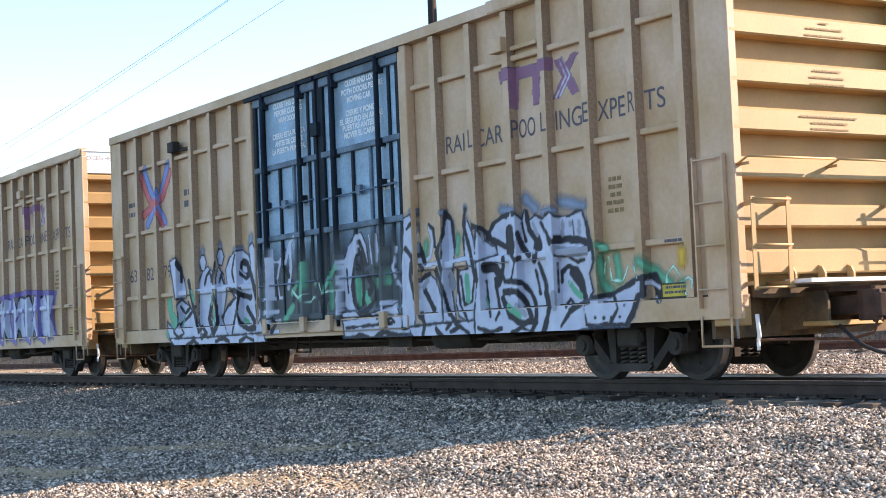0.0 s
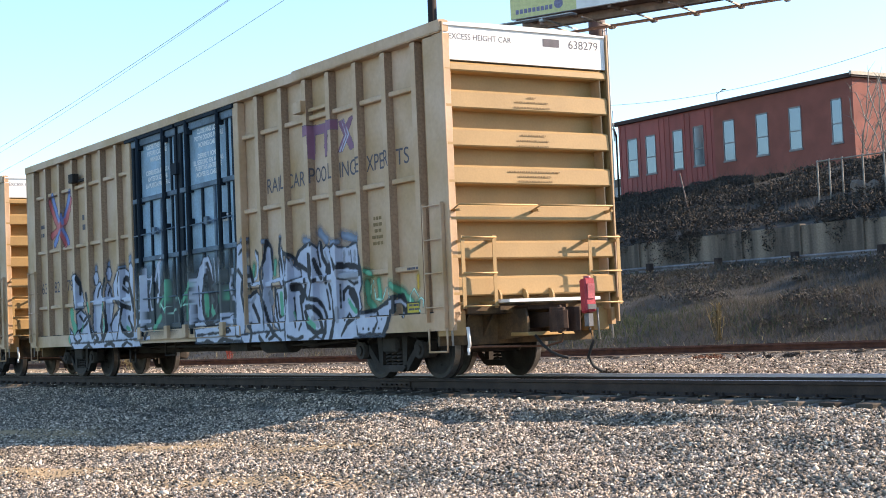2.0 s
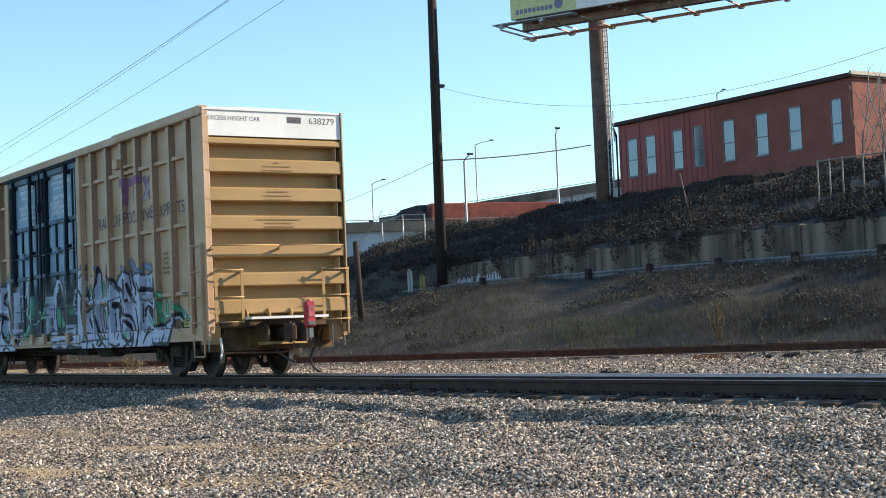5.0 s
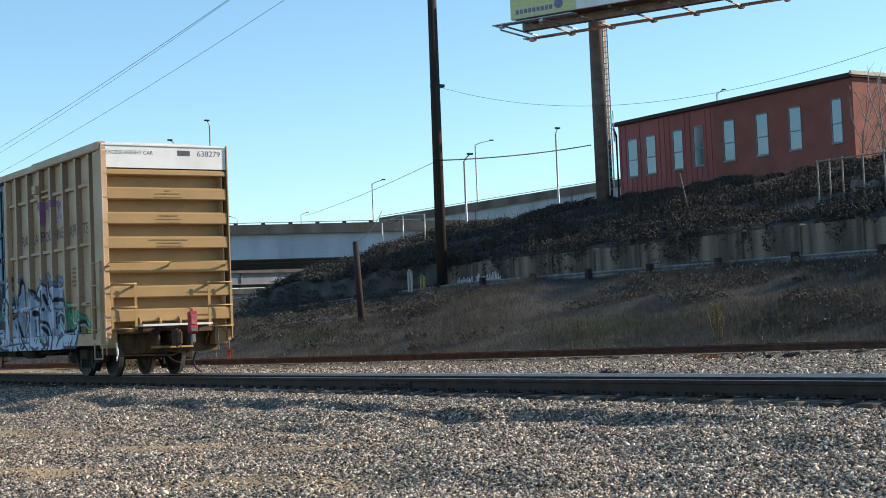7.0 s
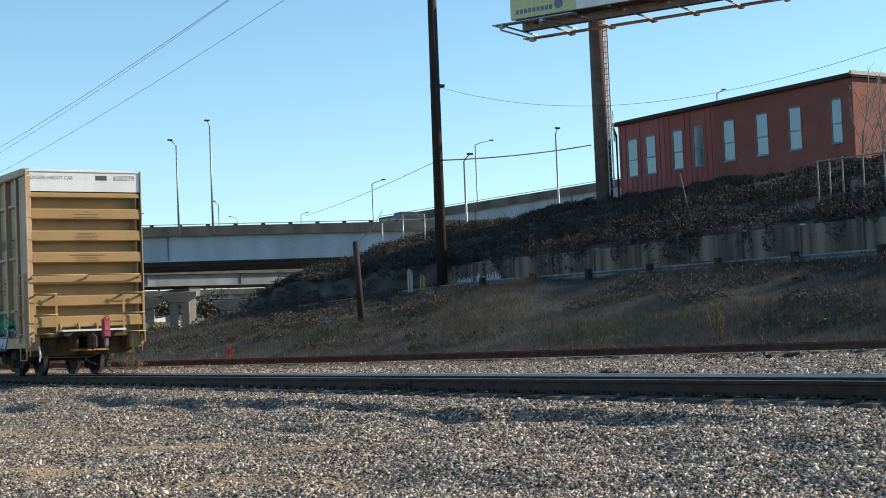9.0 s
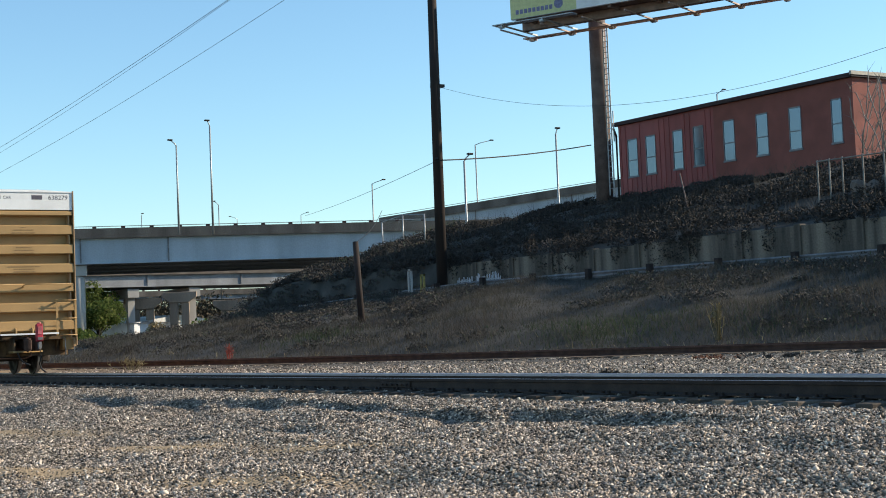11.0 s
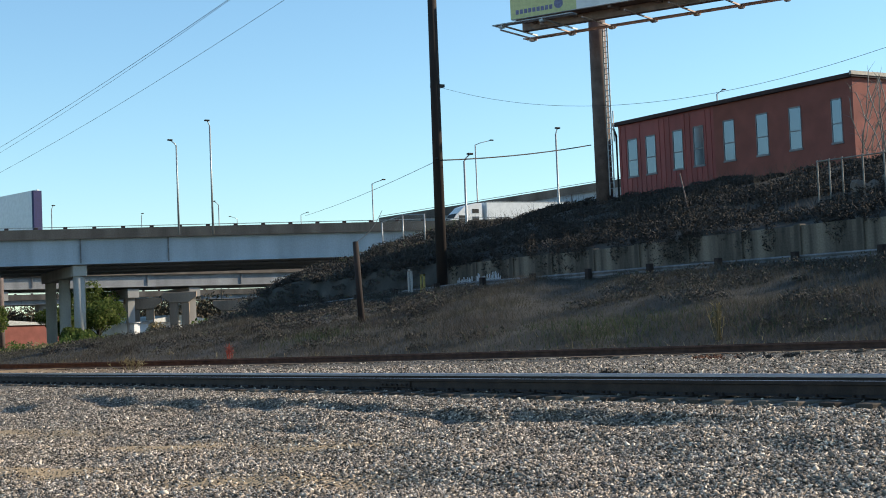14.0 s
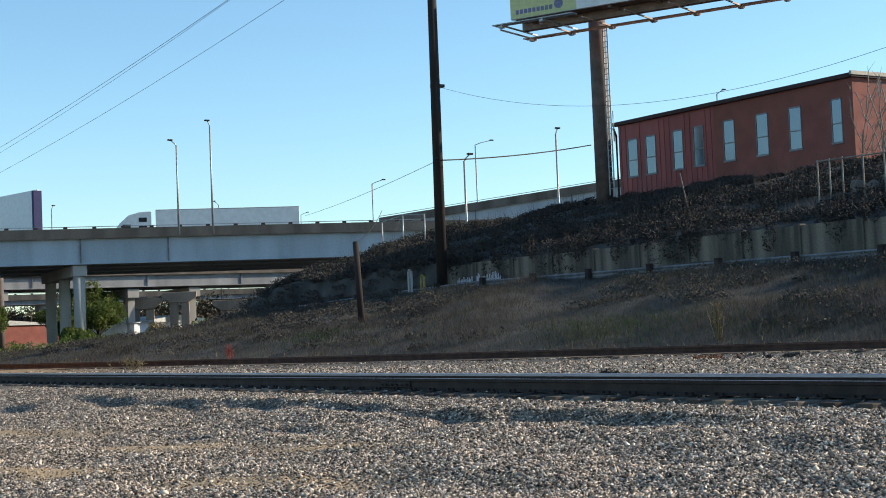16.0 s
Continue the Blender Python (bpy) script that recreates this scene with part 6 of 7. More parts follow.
def build_bridges():
    near = build_bridge("highway_bridge", "pale steel girder highway bridge on concrete columns", BM, -260, 300, 12.52, 26.0, 3.75, [-17, 7.6, 16.2, 44])
    first = None
    for px in (8.3, 0.0, -29, 60):
        for k in range(3):
            bm = bmesh.new()
            x, y = px - 0.9 - 1.36 * k, 1.2 + 7.0 * k
            tube(bm, (x, y, -0.6), (x, y, 8.75 if k == 0 else 8.0), 0.58, 18)
            part("column", bm, M_PIER, near, "round concrete column")
        bm = bmesh.new()
        prism(bm, [(px - 1.5, 0.5), (px - 0.1, 0.5), (px - 3.2, 17.0), (px - 4.6, 17.0)], "z", 7.6, 8.75)
        part("pier_cap", bevelled(bm, 0.08), M_PIER, near, "concrete pier cap")
    far_m = Matrix.Translation((-202.0, 43.15, 0)) @ pose(0, 0, 0, 0, 0, 87.6)
    far = build_bridge("far_highway_bridge", "second concrete-decked highway bridge farther back", far_m, -80, 90, 11.4, 14, 2.85, [10, 26, 40], steel=M_FARGIRDER)
    for px in (-20, 6, 24, 33):
        for dy in (2, 9):
            bm = bmesh.new()
            box(bm, px - 0.5, px + 0.5, dy - 0.5, dy + 0.5, -1, 7.6)
            part("column", bm, M_PIER, far)
        bm = bmesh.new()
        box(bm, px - 0.8, px + 0.8, 0.5, 11, 7.1, 8.3)
        part("pier_cap", bm, M_PIER, far)
    third_m = Matrix.Translation(B0 + BNORM * 120 + BDIR * -10) @ pose(0, 0, 0, 0, 0, BANG + 9)
    third = build_bridge("distant_ramp", "sunlit distant ramp bridge behind the others", third_m, -60, 90, 10.3, 9, 2.0, [10, 30], steel=M_FARGIRDER)
    for px in (4, 14, 26, 38):
        bm = bmesh.new()
        box(bm, px - 0.7, px + 0.7, 2, 7, -1, 8.4)
        part("column", bm, M_PIER, third)
    # two-column bents of the ramp beyond the second bridge
    for x, y, half, top in ((-203.6, 69.3, 2.6, 7.0), (-200.7, 73.6, 2.4, 7.7), (-196.6, 80.1, 3.0, 6.3)):
        bent = thing("ramp_bent", "brown concrete two-column bent under a distant ramp", "bridge pier", pose(x, y, 0, 0, 0, BANG - 8), group="ramp bents")
        bm = bmesh.new()
        prism(bm, [(-half, top), (half, top), (half, top - 0.7), (half - 1.2, top - 1.5), (1.2 - half, top - 1.5), (-half, top - 0.7)], "y", -0.7, 0.7)
        part("pier_cap", bevelled(bm, 0.05), M_BENT, bent)
        for d in (1.6 - half, half - 1.6):
            bm = bmesh.new()
            box(bm, d - 0.55, d + 0.55, -0.5, 0.5, -0.6, top - 1.49)
            part("column", bevelled(bm, 0.05), M_BENT, bent)
    # flyover ramp that climbs behind the hill
    a, c = Vector((-161.5, 88.0, 0)), Vector((-146.5, 110.5, 0))
    d = (c - a).normalized()
    ramp_m = Matrix.Translation(a) @ pose(0, 0, 0, 0, 0, math.degrees(math.atan2(d.y, d.x)))
    build_bridge("flyover_ramp", "pale flyover ramp climbing behind the hill", ramp_m, -4, 45, 15.27, 10, 3.6, [8, 20], grade=0.118, posts=False)


build_bridges()


# ---- street lamps on the bridges ----
def build_street_lamp(pos, h, arm, label="slender steel street lamp on the highway"):
    lamp = thing("street_lamp", label, "street lamp", Matrix.Translation(pos), group="highway street lamps")
    bm = bmesh.new()
    tube(bm, (0, 0, 0), (0, 0, h - 0.55), 0.12, 8, 0.08)
    part("pole", bm, M_GALV, lamp)
    bm = bmesh.new()
    e = Vector(BDIR) * arm
    path_tube(bm, [Vector((0, 0, h - 0.6)), Vector((0, 0, h - 0.35)) + e * 0.3, Vector((0, 0, h)) + e], 0.055, 6)
    part("arm", bm, M_GALV, lamp)
    bm = bmesh.new()
    p = Vector((0, 0, h)) + e
    box(bm, p.x - 0.15, p.x + 0.15, p.y - 0.26, p.y + 0.26, p.z - 0.08, p.z + 0.07)
    part("lamp_head", bevelled(bm, 0.05), M_UNDER, lamp)


F_PX = 2717.5
for px, base_y, top_y, dep, arm in ((316.5, 402, 247, 153, -0.6), (377, 402, 212, 154, -0.25), (388, 400, 356, 230, -0.7), (420, 400, 383, 330, -1.5),
                                    (533, 392, 376, 330, 1.5), (661, 392, 318, 205, 1.6), (826, 395, 272, 120, 0.5), (845, 352, 248, 195, 2.2), (989, 360, 226, 140, 0.2),
                                    (1272, 230, 158, 180, 0.9), (92, 404, 364, 230, 0.3), (251, 402, 378, 300, 0.2)):
    pos = at_px(dep, (px - 784) / F_PX, (441 - base_y) / F_PX)
    foot = 11.4 if 150 < dep < 160 else float(ground_z(pos.x, pos.y)) - 0.2
    build_street_lamp(Vector((pos.x, pos.y, foot)), pos.z - foot + (base_y - top_y) / F_PX * dep, arm)


# ---- overhead cables ----
def cable_between(a, b, da, db, sag, r, label):
    return wire("cable", at_px(da, (a[0] - 784) / F_PX, (441 - a[1]) / F_PX), at_px(db, (b[0] - 784) / F_PX, (441 - b[1]) / F_PX), sag, r, label)


cable_between((440, -25), (-120, 328), 60, 110, 0.34, 0.0105, "thin dark overhead power cable")
cable_between((445, -27), (-120, 339), 60, 110, 0.36, 0.008, "thin dark overhead power cable")
cable_between((540, -24), (-120, 366), 60, 110, 0.45, 0.009, "thin dark overhead power cable")
wire("cable", (-57.48, 20.8, 4.68), (-87.5, 40, 8.9), 0.3, 0.016, "slack cable from the cut-off pole to the fence")
cable_between((779, 284), (1046, 257), 78, 92, 0.15, 0.035, "dark overhead service cable from the pole")
cable_between((779, 155), (1568, 84), 78, 50, 1.4, 0.008, "thin overhead telephone cable")
cable_between((775, 284), (540, 382), 78, 140, 0.2, 0.014, "thin grey overhead cable")


# ---- distant billboard behind the bridge ----
def build_far_sign():
    b = thing("distant_billboard", "pale distant roadside billboard seen from an angle", "billboard")
    c = at_px(190, (69 - 784) / F_PX, (441 - 405) / F_PX)
    d = at_px(206, (-70 - 784) / F_PX, (441 - 405) / F_PX)
    c.z = d.z = 15.0
    e = (d - c)
    e.z = 0
    L = e.length
    m = Matrix.Translation(c) @ pose(0, 0, 0, 0, 0, math.degrees(math.atan2(e.y, e.x)))
    bm = bmesh.new()
    box(bm, 0, L, -0.2, 0.1, -1.5, 5.3)
    part("sign_face", bm, M_WHITE, b, "pale printed sign face", at=m)
    bm = bmesh.new()
    box(bm, -0.55, -0.05, -0.2, 0.9, -1.3, 5.1)
    part("side_frame", bm, M_NAVY, b, at=m)
    bm = bmesh.new()
    tube(bm, (L * 0.5, 0, -15.5), (L * 0.5, 0, -1), 0.5, 12)
    part("column", bm, M_BBPOST, b, at=m)


build_far_sign()


# ---- vehicles ----
def wheel_mesh(r, w):
    bm = bmesh.new()
    tube(bm, (0, -w / 2, 0), (0, w / 2, 0), r, 18)
    tube(bm, (0, -w / 2 - 0.01, 0), (0, w / 2 + 0.01, 0), r * 0.5, 12, mi=1)
    return bm


def build_truck(name, label, trailer_mat, cab_mat, container):
    """Tractor and semi-trailer; nose at x = 0, it heads to -x."""
    t = thing(name, label, "truck")
    bm = bmesh.new()
    prism(bm, [(0.25, 0.6), (0.1, 1.3), (0.35, 1.75), (1.7, 2.05), (2.2, 2.75), (3.1, 3.55), (4.4, 3.9), (5.6, 3.95), (5.6, 0.75)], "y", -1.15, 1.15)
    cab = part("cab", bevelled(bm, 0.06), cab_mat, t, "aerodynamic sleeper cab")
    for y in (-1.165, 1.165):
        for xa, xb, za, zb in ((4.2, 5.1, 2.75, 3.25), (2.4, 3.3, 1.75, 2.5), (4.2, 5.1, 1.75, 2.35)):
            bm = bmesh.new()
            box(bm, xa, xb, y - 0.01, y + 0.01, za, zb)
            part("side_window", bm, M_BLACK, cab, "dark cab window")
    bm = bmesh.new()
    prism(bm, [(1.75, 2.1), (2.2, 2.72), (2.17, 2.74), (1.71, 2.12)], "y", -1.0, 1.0)
    part("windscreen", bm, M_BLACK, cab)
    bm = bmesh.new()
    x0 = 6.1
    box(bm, x0, x0 + 16.15, -1.3, 1.3, 1.15, 4.1)
    body = part("trailer", bevelled(bm, 0.03), trailer_mat, t, "orange corrugated container" if container else "plain white box trailer")
    bm = bmesh.new()
    if container:
        for k in range(52):
            x = x0 + 0.2 + 0.305 * k
            for y in (-1.32, 1.3):
                box(bm, x, x + 0.14, y, y + 0.02, 1.3, 3.98)
    else:
        box(bm, x0, x0 + 16.15, -1.315, 1.315, 1.1, 1.25)
        box(bm, x0, x0 + 16.15, -1.315, 1.315, 4.0, 4.08)
    part("side_rail", bm, trailer_mat if container else M_GALV, body)
    bm = bmesh.new()
    box(bm, 0.6, x0 + 2, -0.45, 0.45, 0.6, 1.0)
    box(bm, x0 + 1, x0 + 16, -0.5, 0.5, 0.9, 1.14)
    part("chassis", bm, M_UNDER, t)
    w = wheel_mesh(0.5, 0.5)
    first = None
    for x in (1.3, 6.3, 7.6, x0 + 13.4, x0 + 14.7):
        for y in (-0.95, 0.95):
            m = pose(x, y, 0.5)
            if first is None:
                first = part("wheel", w, [M_BLACK, M_GALV], t, at=m)
            else:
                like(first, m)
    return t


def build_pickup():
    t = thing("pickup_truck", "dark grey crew-cab pickup truck driving on the highway", "pickup truck")
    paint = mat("dark_grey_car_paint", (0.06, 0.07, 0.085), 0.3, 0.3, var=0.1)
    bm = bmesh.new()
    prism(bm, [(0.0, 0.6), (0.02, 1.3), (2.05, 1.38), (2.15, 1.4), (5.8, 1.4), (5.8, 0.55)], "y", -0.98, 0.98)
    part("body", bevelled(bm, 0.05), paint, t)
    bm = bmesh.new()
    prism(bm, [(1.6, 1.38), (2.25, 2.1), (4.2, 2.12), (4.5, 1.38)], "y", -0.85, 0.85)
    part("cabin", bevelled(bm, 0.06), paint, t)
    bm = bmesh.new()
    prism(bm, [(2.0, 1.46), (2.4, 1.98), (4.05, 2.0), (4.25, 1.46)], "y", -0.86, 0.86)
    part("side_window", bm, M_BLACK, t)
    first = None
    for x in (1.05, 4.6):
        for y in (-0.85, 0.85):
            m = pose(x, y, 0.38)
            first = part("wheel", wheel_mesh(0.38, 0.26), [M_BLACK, M_GALV], t, at=m) if first is None else like(first, m)
    return t


white_truck = build_truck("semi_truck", "white semi truck with a long plain box trailer", M_WHITE, M_WHITE, False)
orange_truck = build_truck("container_truck", "semi truck hauling an orange corrugated container", mat("orange_container_paint", (0.42, 0.10, 0.06), 0.6, var=0.2, scale=1), M_DOORDARK, True)
pickup = build_pickup()


# ---- end of train device hanging on the coupler ----
def build_train_device():
    d = thing("end_of_train_device", "red end-of-train marker device clamped on the coupler", "train marker")
    bm = bmesh.new()
    prism(bm, [(1.0, 1.42), (1.14, 1.44), (1.16, 0.97), (1.02, 0.94)], "y", 1.50, 1.68)
    body = part("housing", bevelled(bm, 0.02), M_RED, d, "red plastic housing")
    bm = bmesh.new()
    tube(bm, (1.08, 1.59, 1.42), (1.08, 1.59, 1.47), 0.05, 12)
    box(bm, 1.145, 1.17, 1.53, 1.65, 1.15, 1.36)
    part("marker_lens", bm, mat("pale_red_lens", (0.55, 0.15, 0.16), 0.3), body)
    bm = bmesh.new()
    box(bm, 1.15, 1.175, 1.52, 1.66, 1.0, 1.07)
    box(bm, 1.02, 1.12, 1.56, 1.64, 0.76, 0.94)
    part("clamp", bm, M_WEATHERED, d, "steel clamp")
    bm = bmesh.new()
    path_tube(bm, [(1.08, 1.6, 0.74), (1.12, 1.62, 0.55), (1.02, 1.6, 0.34), (1.08, 1.64, 0.2), (1.2, 1.7, 0.12)], 0.024)
    part("hose", bm, M_BLACK, d, "hanging black hose")
    return d


train_device = build_train_device()
for piece in train_device.children:
    piece.matrix_basis = pose(0, -0.03, -0.06)


# ---- ballast stones ----
def stones(name, n_wanted, region, size, label, seed):
    """Angular broken stones lying on the ground. region gives x, y samples."""
    rng = np.random.default_rng(seed)
    x, y = region(rng, n_wanted)
    keep = rng.random(len(x)) > dust_at(x, y) * 0.93
    x, y = x[keep], y[keep]
    n = len(x)
    s = size * np.exp(rng.normal(0, 0.29, n))
    octa = np.array([(1, 0, 0), (0, 1, 0), (-1, 0, 0), (0, -1, 0), (0, 0, 1), (0, 0, -1)], float) * 0.62
    v = (octa[None] + rng.uniform(-0.24, 0.24, (n, 6, 3))) * np.stack([s * rng.uniform(0.8, 1.9, n), s * rng.uniform(0.6, 1.1, n), s * rng.uniform(0.45, 0.85, n)], -1)[:, None]
    a, b = rng.uniform(0, 6.283, n), rng.normal(0, 0.5, n)
    ca, sa, cb, sb = np.cos(a), np.sin(a), np.cos(b), np.sin(b)
    vx, vy, vz = v[..., 0], v[..., 1], v[..., 2]
    vx, vz = vx * cb[:, None] - vz * sb[:, None], vx * sb[:, None] + vz * cb[:, None]
    vx, vy = vx * ca[:, None] - vy * sa[:, None], vx * sa[:, None] + vy * ca[:, None]
    z = ground_z(x, y) + s * rng.uniform(-0.15, 0.3, n)
    co = np.stack([vx + x[:, None], vy + y[:, None], vz + z[:, None]], -1).reshape(-1, 3)
    tri = np.array([(0, 1, 4), (1, 2, 4), (2, 3, 4), (3, 0, 4), (1, 0, 5), (2, 1, 5), (3, 2, 5), (0, 3, 5)])
    faces = (tri[None] + 6 * np.arange(n)[:, None, None]).reshape(-1, 3)
    return soup(name, co, faces, M_STONE, label, "ballast")


def wedge(rng, n):
    """The yard before the track, denser towards the open side."""
    m = n * 3
    u = rng.random(m)
    r = 11.0 * np.exp(u * math.log(44 / 11.0) * 0.93)
    ang = np.radians(rng.uniform(40.3, 74.2, m))
    x, y = -np.sin(ang) * r, -11.876 + np.cos(ang) * r
    ok = (y < 0.1) & (y > -11)
    return x[ok][:n], y[ok][:n]


def strip(rng, n):
    x = -rng.uniform(12, 62, n * 3)
    y = rng.uniform(2.6, 20, n * 3)
    ok = y < yard_track_y(x) - 0.5
    return x[ok][:n], y[ok][:n]


def cribs(rng, n):
    return -rng.uniform(4, 60, n), rng.uniform(0.15, 2.9, n)


stones("ballast_stones", 238000, wedge, 0.0228, "loose grey crushed ballast stones on the yard", 11)
stones("ballast_stones", 40000, strip, 0.04, "sunlit pale ballast stones between the tracks", 12)
stones("ballast_stones", 12000, cribs, 0.028, "ballast stones packed between the ties", 13)


# ---- grass, brush and trees ----
def blades(name, x, y, h, w, lean, material, label, rng, up=0.0, category="grass"):
    n = len(x)
    a = rng.uniform(0, 6.283, n)
    z = ground_z(x, y) + up - 0.03
    dx, dy = np.cos(a) * w, np.sin(a) * w
    lx, ly = rng.normal(0, lean, n) * h, rng.normal(0, lean, n) * h
    p0 = np.stack([x - dx, y - dy, z], -1)
    p1 = np.stack([x + dx, y + dy, z], -1)
    p2 = np.stack([x + lx, y + ly, z + h], -1)
    co = np.stack([p0, p1, p2], 1).reshape(-1, 3)
    return soup(name, co, np.arange(3 * n).reshape(-1, 3), material, label, category)


def leaf_cloud(rng, centres, radii, n, size):
    """Small tilted leaves in and on lumpy clumps."""
    k = rng.integers(0, len(centres), n)
    d = rng.normal(0, 1, (n, 3))
    d /= np.linalg.norm(d, axis=1)[:, None]
    r = rng.uniform(0.35, 1.0, n) ** 0.6
    p = centres[k] + d * (r[:, None] * radii[k]) 
    u = rng.normal(0, 1, (n, 3))
    u /= np.linalg.norm(u, axis=1)[:, None]
    w = np.cross(u, rng.normal(0, 1, (n, 3)))
    w /= np.linalg.norm(w, axis=1)[:, None]
    s = (size * rng.uniform(0.5, 1.3, n))[:, None]
    co = np.stack([p - u * s, p - w * s * 0.45, p + u * s, p + w * s * 0.45], 1).reshape(-1, 3)
    return co, np.arange(4 * n).reshape(-1, 4)


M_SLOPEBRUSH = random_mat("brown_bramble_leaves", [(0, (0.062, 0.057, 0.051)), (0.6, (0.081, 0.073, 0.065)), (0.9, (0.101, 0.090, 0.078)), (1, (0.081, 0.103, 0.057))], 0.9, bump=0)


def build_plants():
    rng = np.random.default_rng(5)
    n = 150000
    x = rng.uniform(-118, -20, n)
    f = yard_track_y(x) + 2.4
    y = f + (29.6 - f) * rng.random(n) ** 0.8
    patch = smooth_noise(x, y, 0.55, 1.5) + 0.6 * smooth_noise(x, y, 1.7, 0.4)
    dry = patch + rng.normal(0, 0.45, n) > 0.6
    h = rng.uniform(0.08, 0.3, n) * (1 + 0.7 * np.clip(patch, -0.5, 1))
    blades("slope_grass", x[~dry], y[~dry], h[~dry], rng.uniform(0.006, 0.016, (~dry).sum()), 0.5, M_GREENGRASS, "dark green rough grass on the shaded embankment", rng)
    blades("dry_grass", x[dry], y[dry], h[dry] * 1.1, rng.uniform(0.005, 0.014, dry.sum()), 0.5, M_DRYSHADE, "tufts of dry grass on the slope in a shade-darkened colour", rng)
    # fringe of dry grass along the yard track
    m = 9000
    x = rng.uniform(-75, -18, m)
    y = yard_track_y(x) + 2.0 + rng.exponential(0.5, m)
    blades("verge_grass", x, y, rng.uniform(0.06, 0.3, m), rng.uniform(0.008, 0.02, m), 0.4, M_DRY, "pale dry grass fringe beside the yard track", rng)
    # brush above the wall
    m = 720
    cx = rng.uniform(-89, -26, m)
    cy = rng.uniform(32.4, 48, m)
    ok = (smooth_noise(cx, cy, 0.5, 2.2) > -0.8) & ~((cx > -74.5) & (cx < -54) & (cy > 47.2))
    cx, cy = cx[ok], cy[ok]
    cz = ground_z(cx, cy)
    rad = rng.uniform(0.4, 1.0, len(cx)) * np.interp(cy, [33, 40, 47], [1.0, 0.95, 0.6])
    centres = np.stack([cx, cy, cz + rad * 0.12], -1)
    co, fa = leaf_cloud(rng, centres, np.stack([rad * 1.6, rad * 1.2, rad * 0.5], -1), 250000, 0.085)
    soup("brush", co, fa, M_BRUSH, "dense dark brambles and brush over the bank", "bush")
    # vines hanging over the wall
    m = 70
    cx = rng.uniform(-68, -22, m)
    centres = np.stack([cx, np.full(m, 31.9), rng.uniform(3.6, 4.6, m)], -1)
    k = rng.uniform(0.15, 0.75, m)
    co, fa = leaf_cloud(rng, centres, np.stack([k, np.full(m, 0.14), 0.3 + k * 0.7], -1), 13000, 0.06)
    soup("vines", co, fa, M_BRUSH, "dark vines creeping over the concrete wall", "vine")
    # low brush and brambles scattered over the slope
    m = 620
    cx = rng.uniform(-112, -22, m)
    f = yard_track_y(cx) + 4.5
    cy = f + (29.3 - f) * rng.random(m) ** 0.6
    ok = smooth_noise(cx, cy, 0.35, 5.1) + 0.5 * smooth_noise(cx, cy, 1.1, 0.7) > -0.15
    cx, cy = cx[ok], cy[ok]
    rad = rng.uniform(0.25, 0.7, len(cx))
    centres = np.stack([cx, cy, ground_z(cx, cy) + rad * 0.1], -1)
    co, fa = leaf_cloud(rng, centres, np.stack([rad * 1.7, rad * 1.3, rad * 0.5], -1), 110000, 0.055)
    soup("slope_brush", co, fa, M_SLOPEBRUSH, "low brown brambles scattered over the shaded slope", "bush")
    # brush on the hill's far end
    m = 170
    cx, cy = rng.uniform(-112, -80, m), rng.uniform(24, 45, m)
    rad = rng.uniform(0.4, 0.9, m)
    centres = np.stack([cx, cy, ground_z(cx, cy) + 0.1], -1)
    co, fa = leaf_cloud(rng, centres, np.stack([rad * 1.8, rad * 1.4, rad * 0.6], -1), 60000, 0.08)
    soup("hill_brush", co, fa, M_SLOPEBRUSH, "low dark brush on the hill's falling end", "bush")
    # brush beyond the wall's end
    m = 420
    cx, cy = rng.uniform(-104, -67.5, m), rng.uniform(29.0, 36.0, m)
    rad = rng.uniform(0.3, 0.7, m)
    centres = np.stack([cx, cy, ground_z(cx, cy) + 0.05], -1)
    co, fa = leaf_cloud(rng, centres, np.stack([rad * 1.6, rad * 1.2, rad * 0.5], -1), 80000, 0.07)
    soup("hill_brush", co, fa, M_SLOPEBRUSH, "low brown brambles beyond the wall's end", "bush")
    # bare twigs
    n = 5000
    x, y = rng.uniform(-89, -24, n), rng.uniform(32.6, 47, n)
    blades("dry_stems", x, y, rng.uniform(0.4, 1.1, n), rng.uniform(0.008, 0.016, n), 0.3, M_DRYSHADE, "thin dry weed stems among the brush", rng, category="weeds")
    # sunlit grass on the far end of the hill
    n = 9000
    x, y = rng.uniform(-104, -88, n), rng.uniform(37, 50, n)
    blades("hill_grass", x, y, rng.uniform(0.3, 0.9, n), rng.uniform(0.02, 0.05, n), 0.3, M_LEAF, "yellow-green sunlit grass at the hill's end", rng)
    # weeds beside the yard track towards the bridge
    n = 9000
    x = rng.uniform(-150, -92, n)
    y = yard_track_y(x) + 2.3 + rng.exponential(2.5, n)
    green = smooth_noise(x, y, 0.7, 3.3) > 0.1
    for sel, m_, what in ((~green, M_DRY, "pale dry weeds beside the yard track"), (green, M_LEAF, "green weeds beside the yard track")):
        blades("weeds", x[sel], y[sel], rng.uniform(0.25, 0.9, sel.sum()), rng.uniform(0.015, 0.04, sel.sum()), 0.35, m_, what, rng, category="weeds")
    # scrub towards the bridge
    m = 130
    cx, cy = rng.uniform(-150, -92, m), rng.uniform(13, 46, m)
    ok = cy > 12 + (cx + 150) * 0.12
    cx, cy = cx[ok], cy[ok]
    rad = rng.uniform(0.4, 1.1, len(cx))
    centres = np.stack([cx, cy, ground_z(cx, cy) + 0.4 * rad], -1)
    half = rng.random(len(cx)) < 0.5
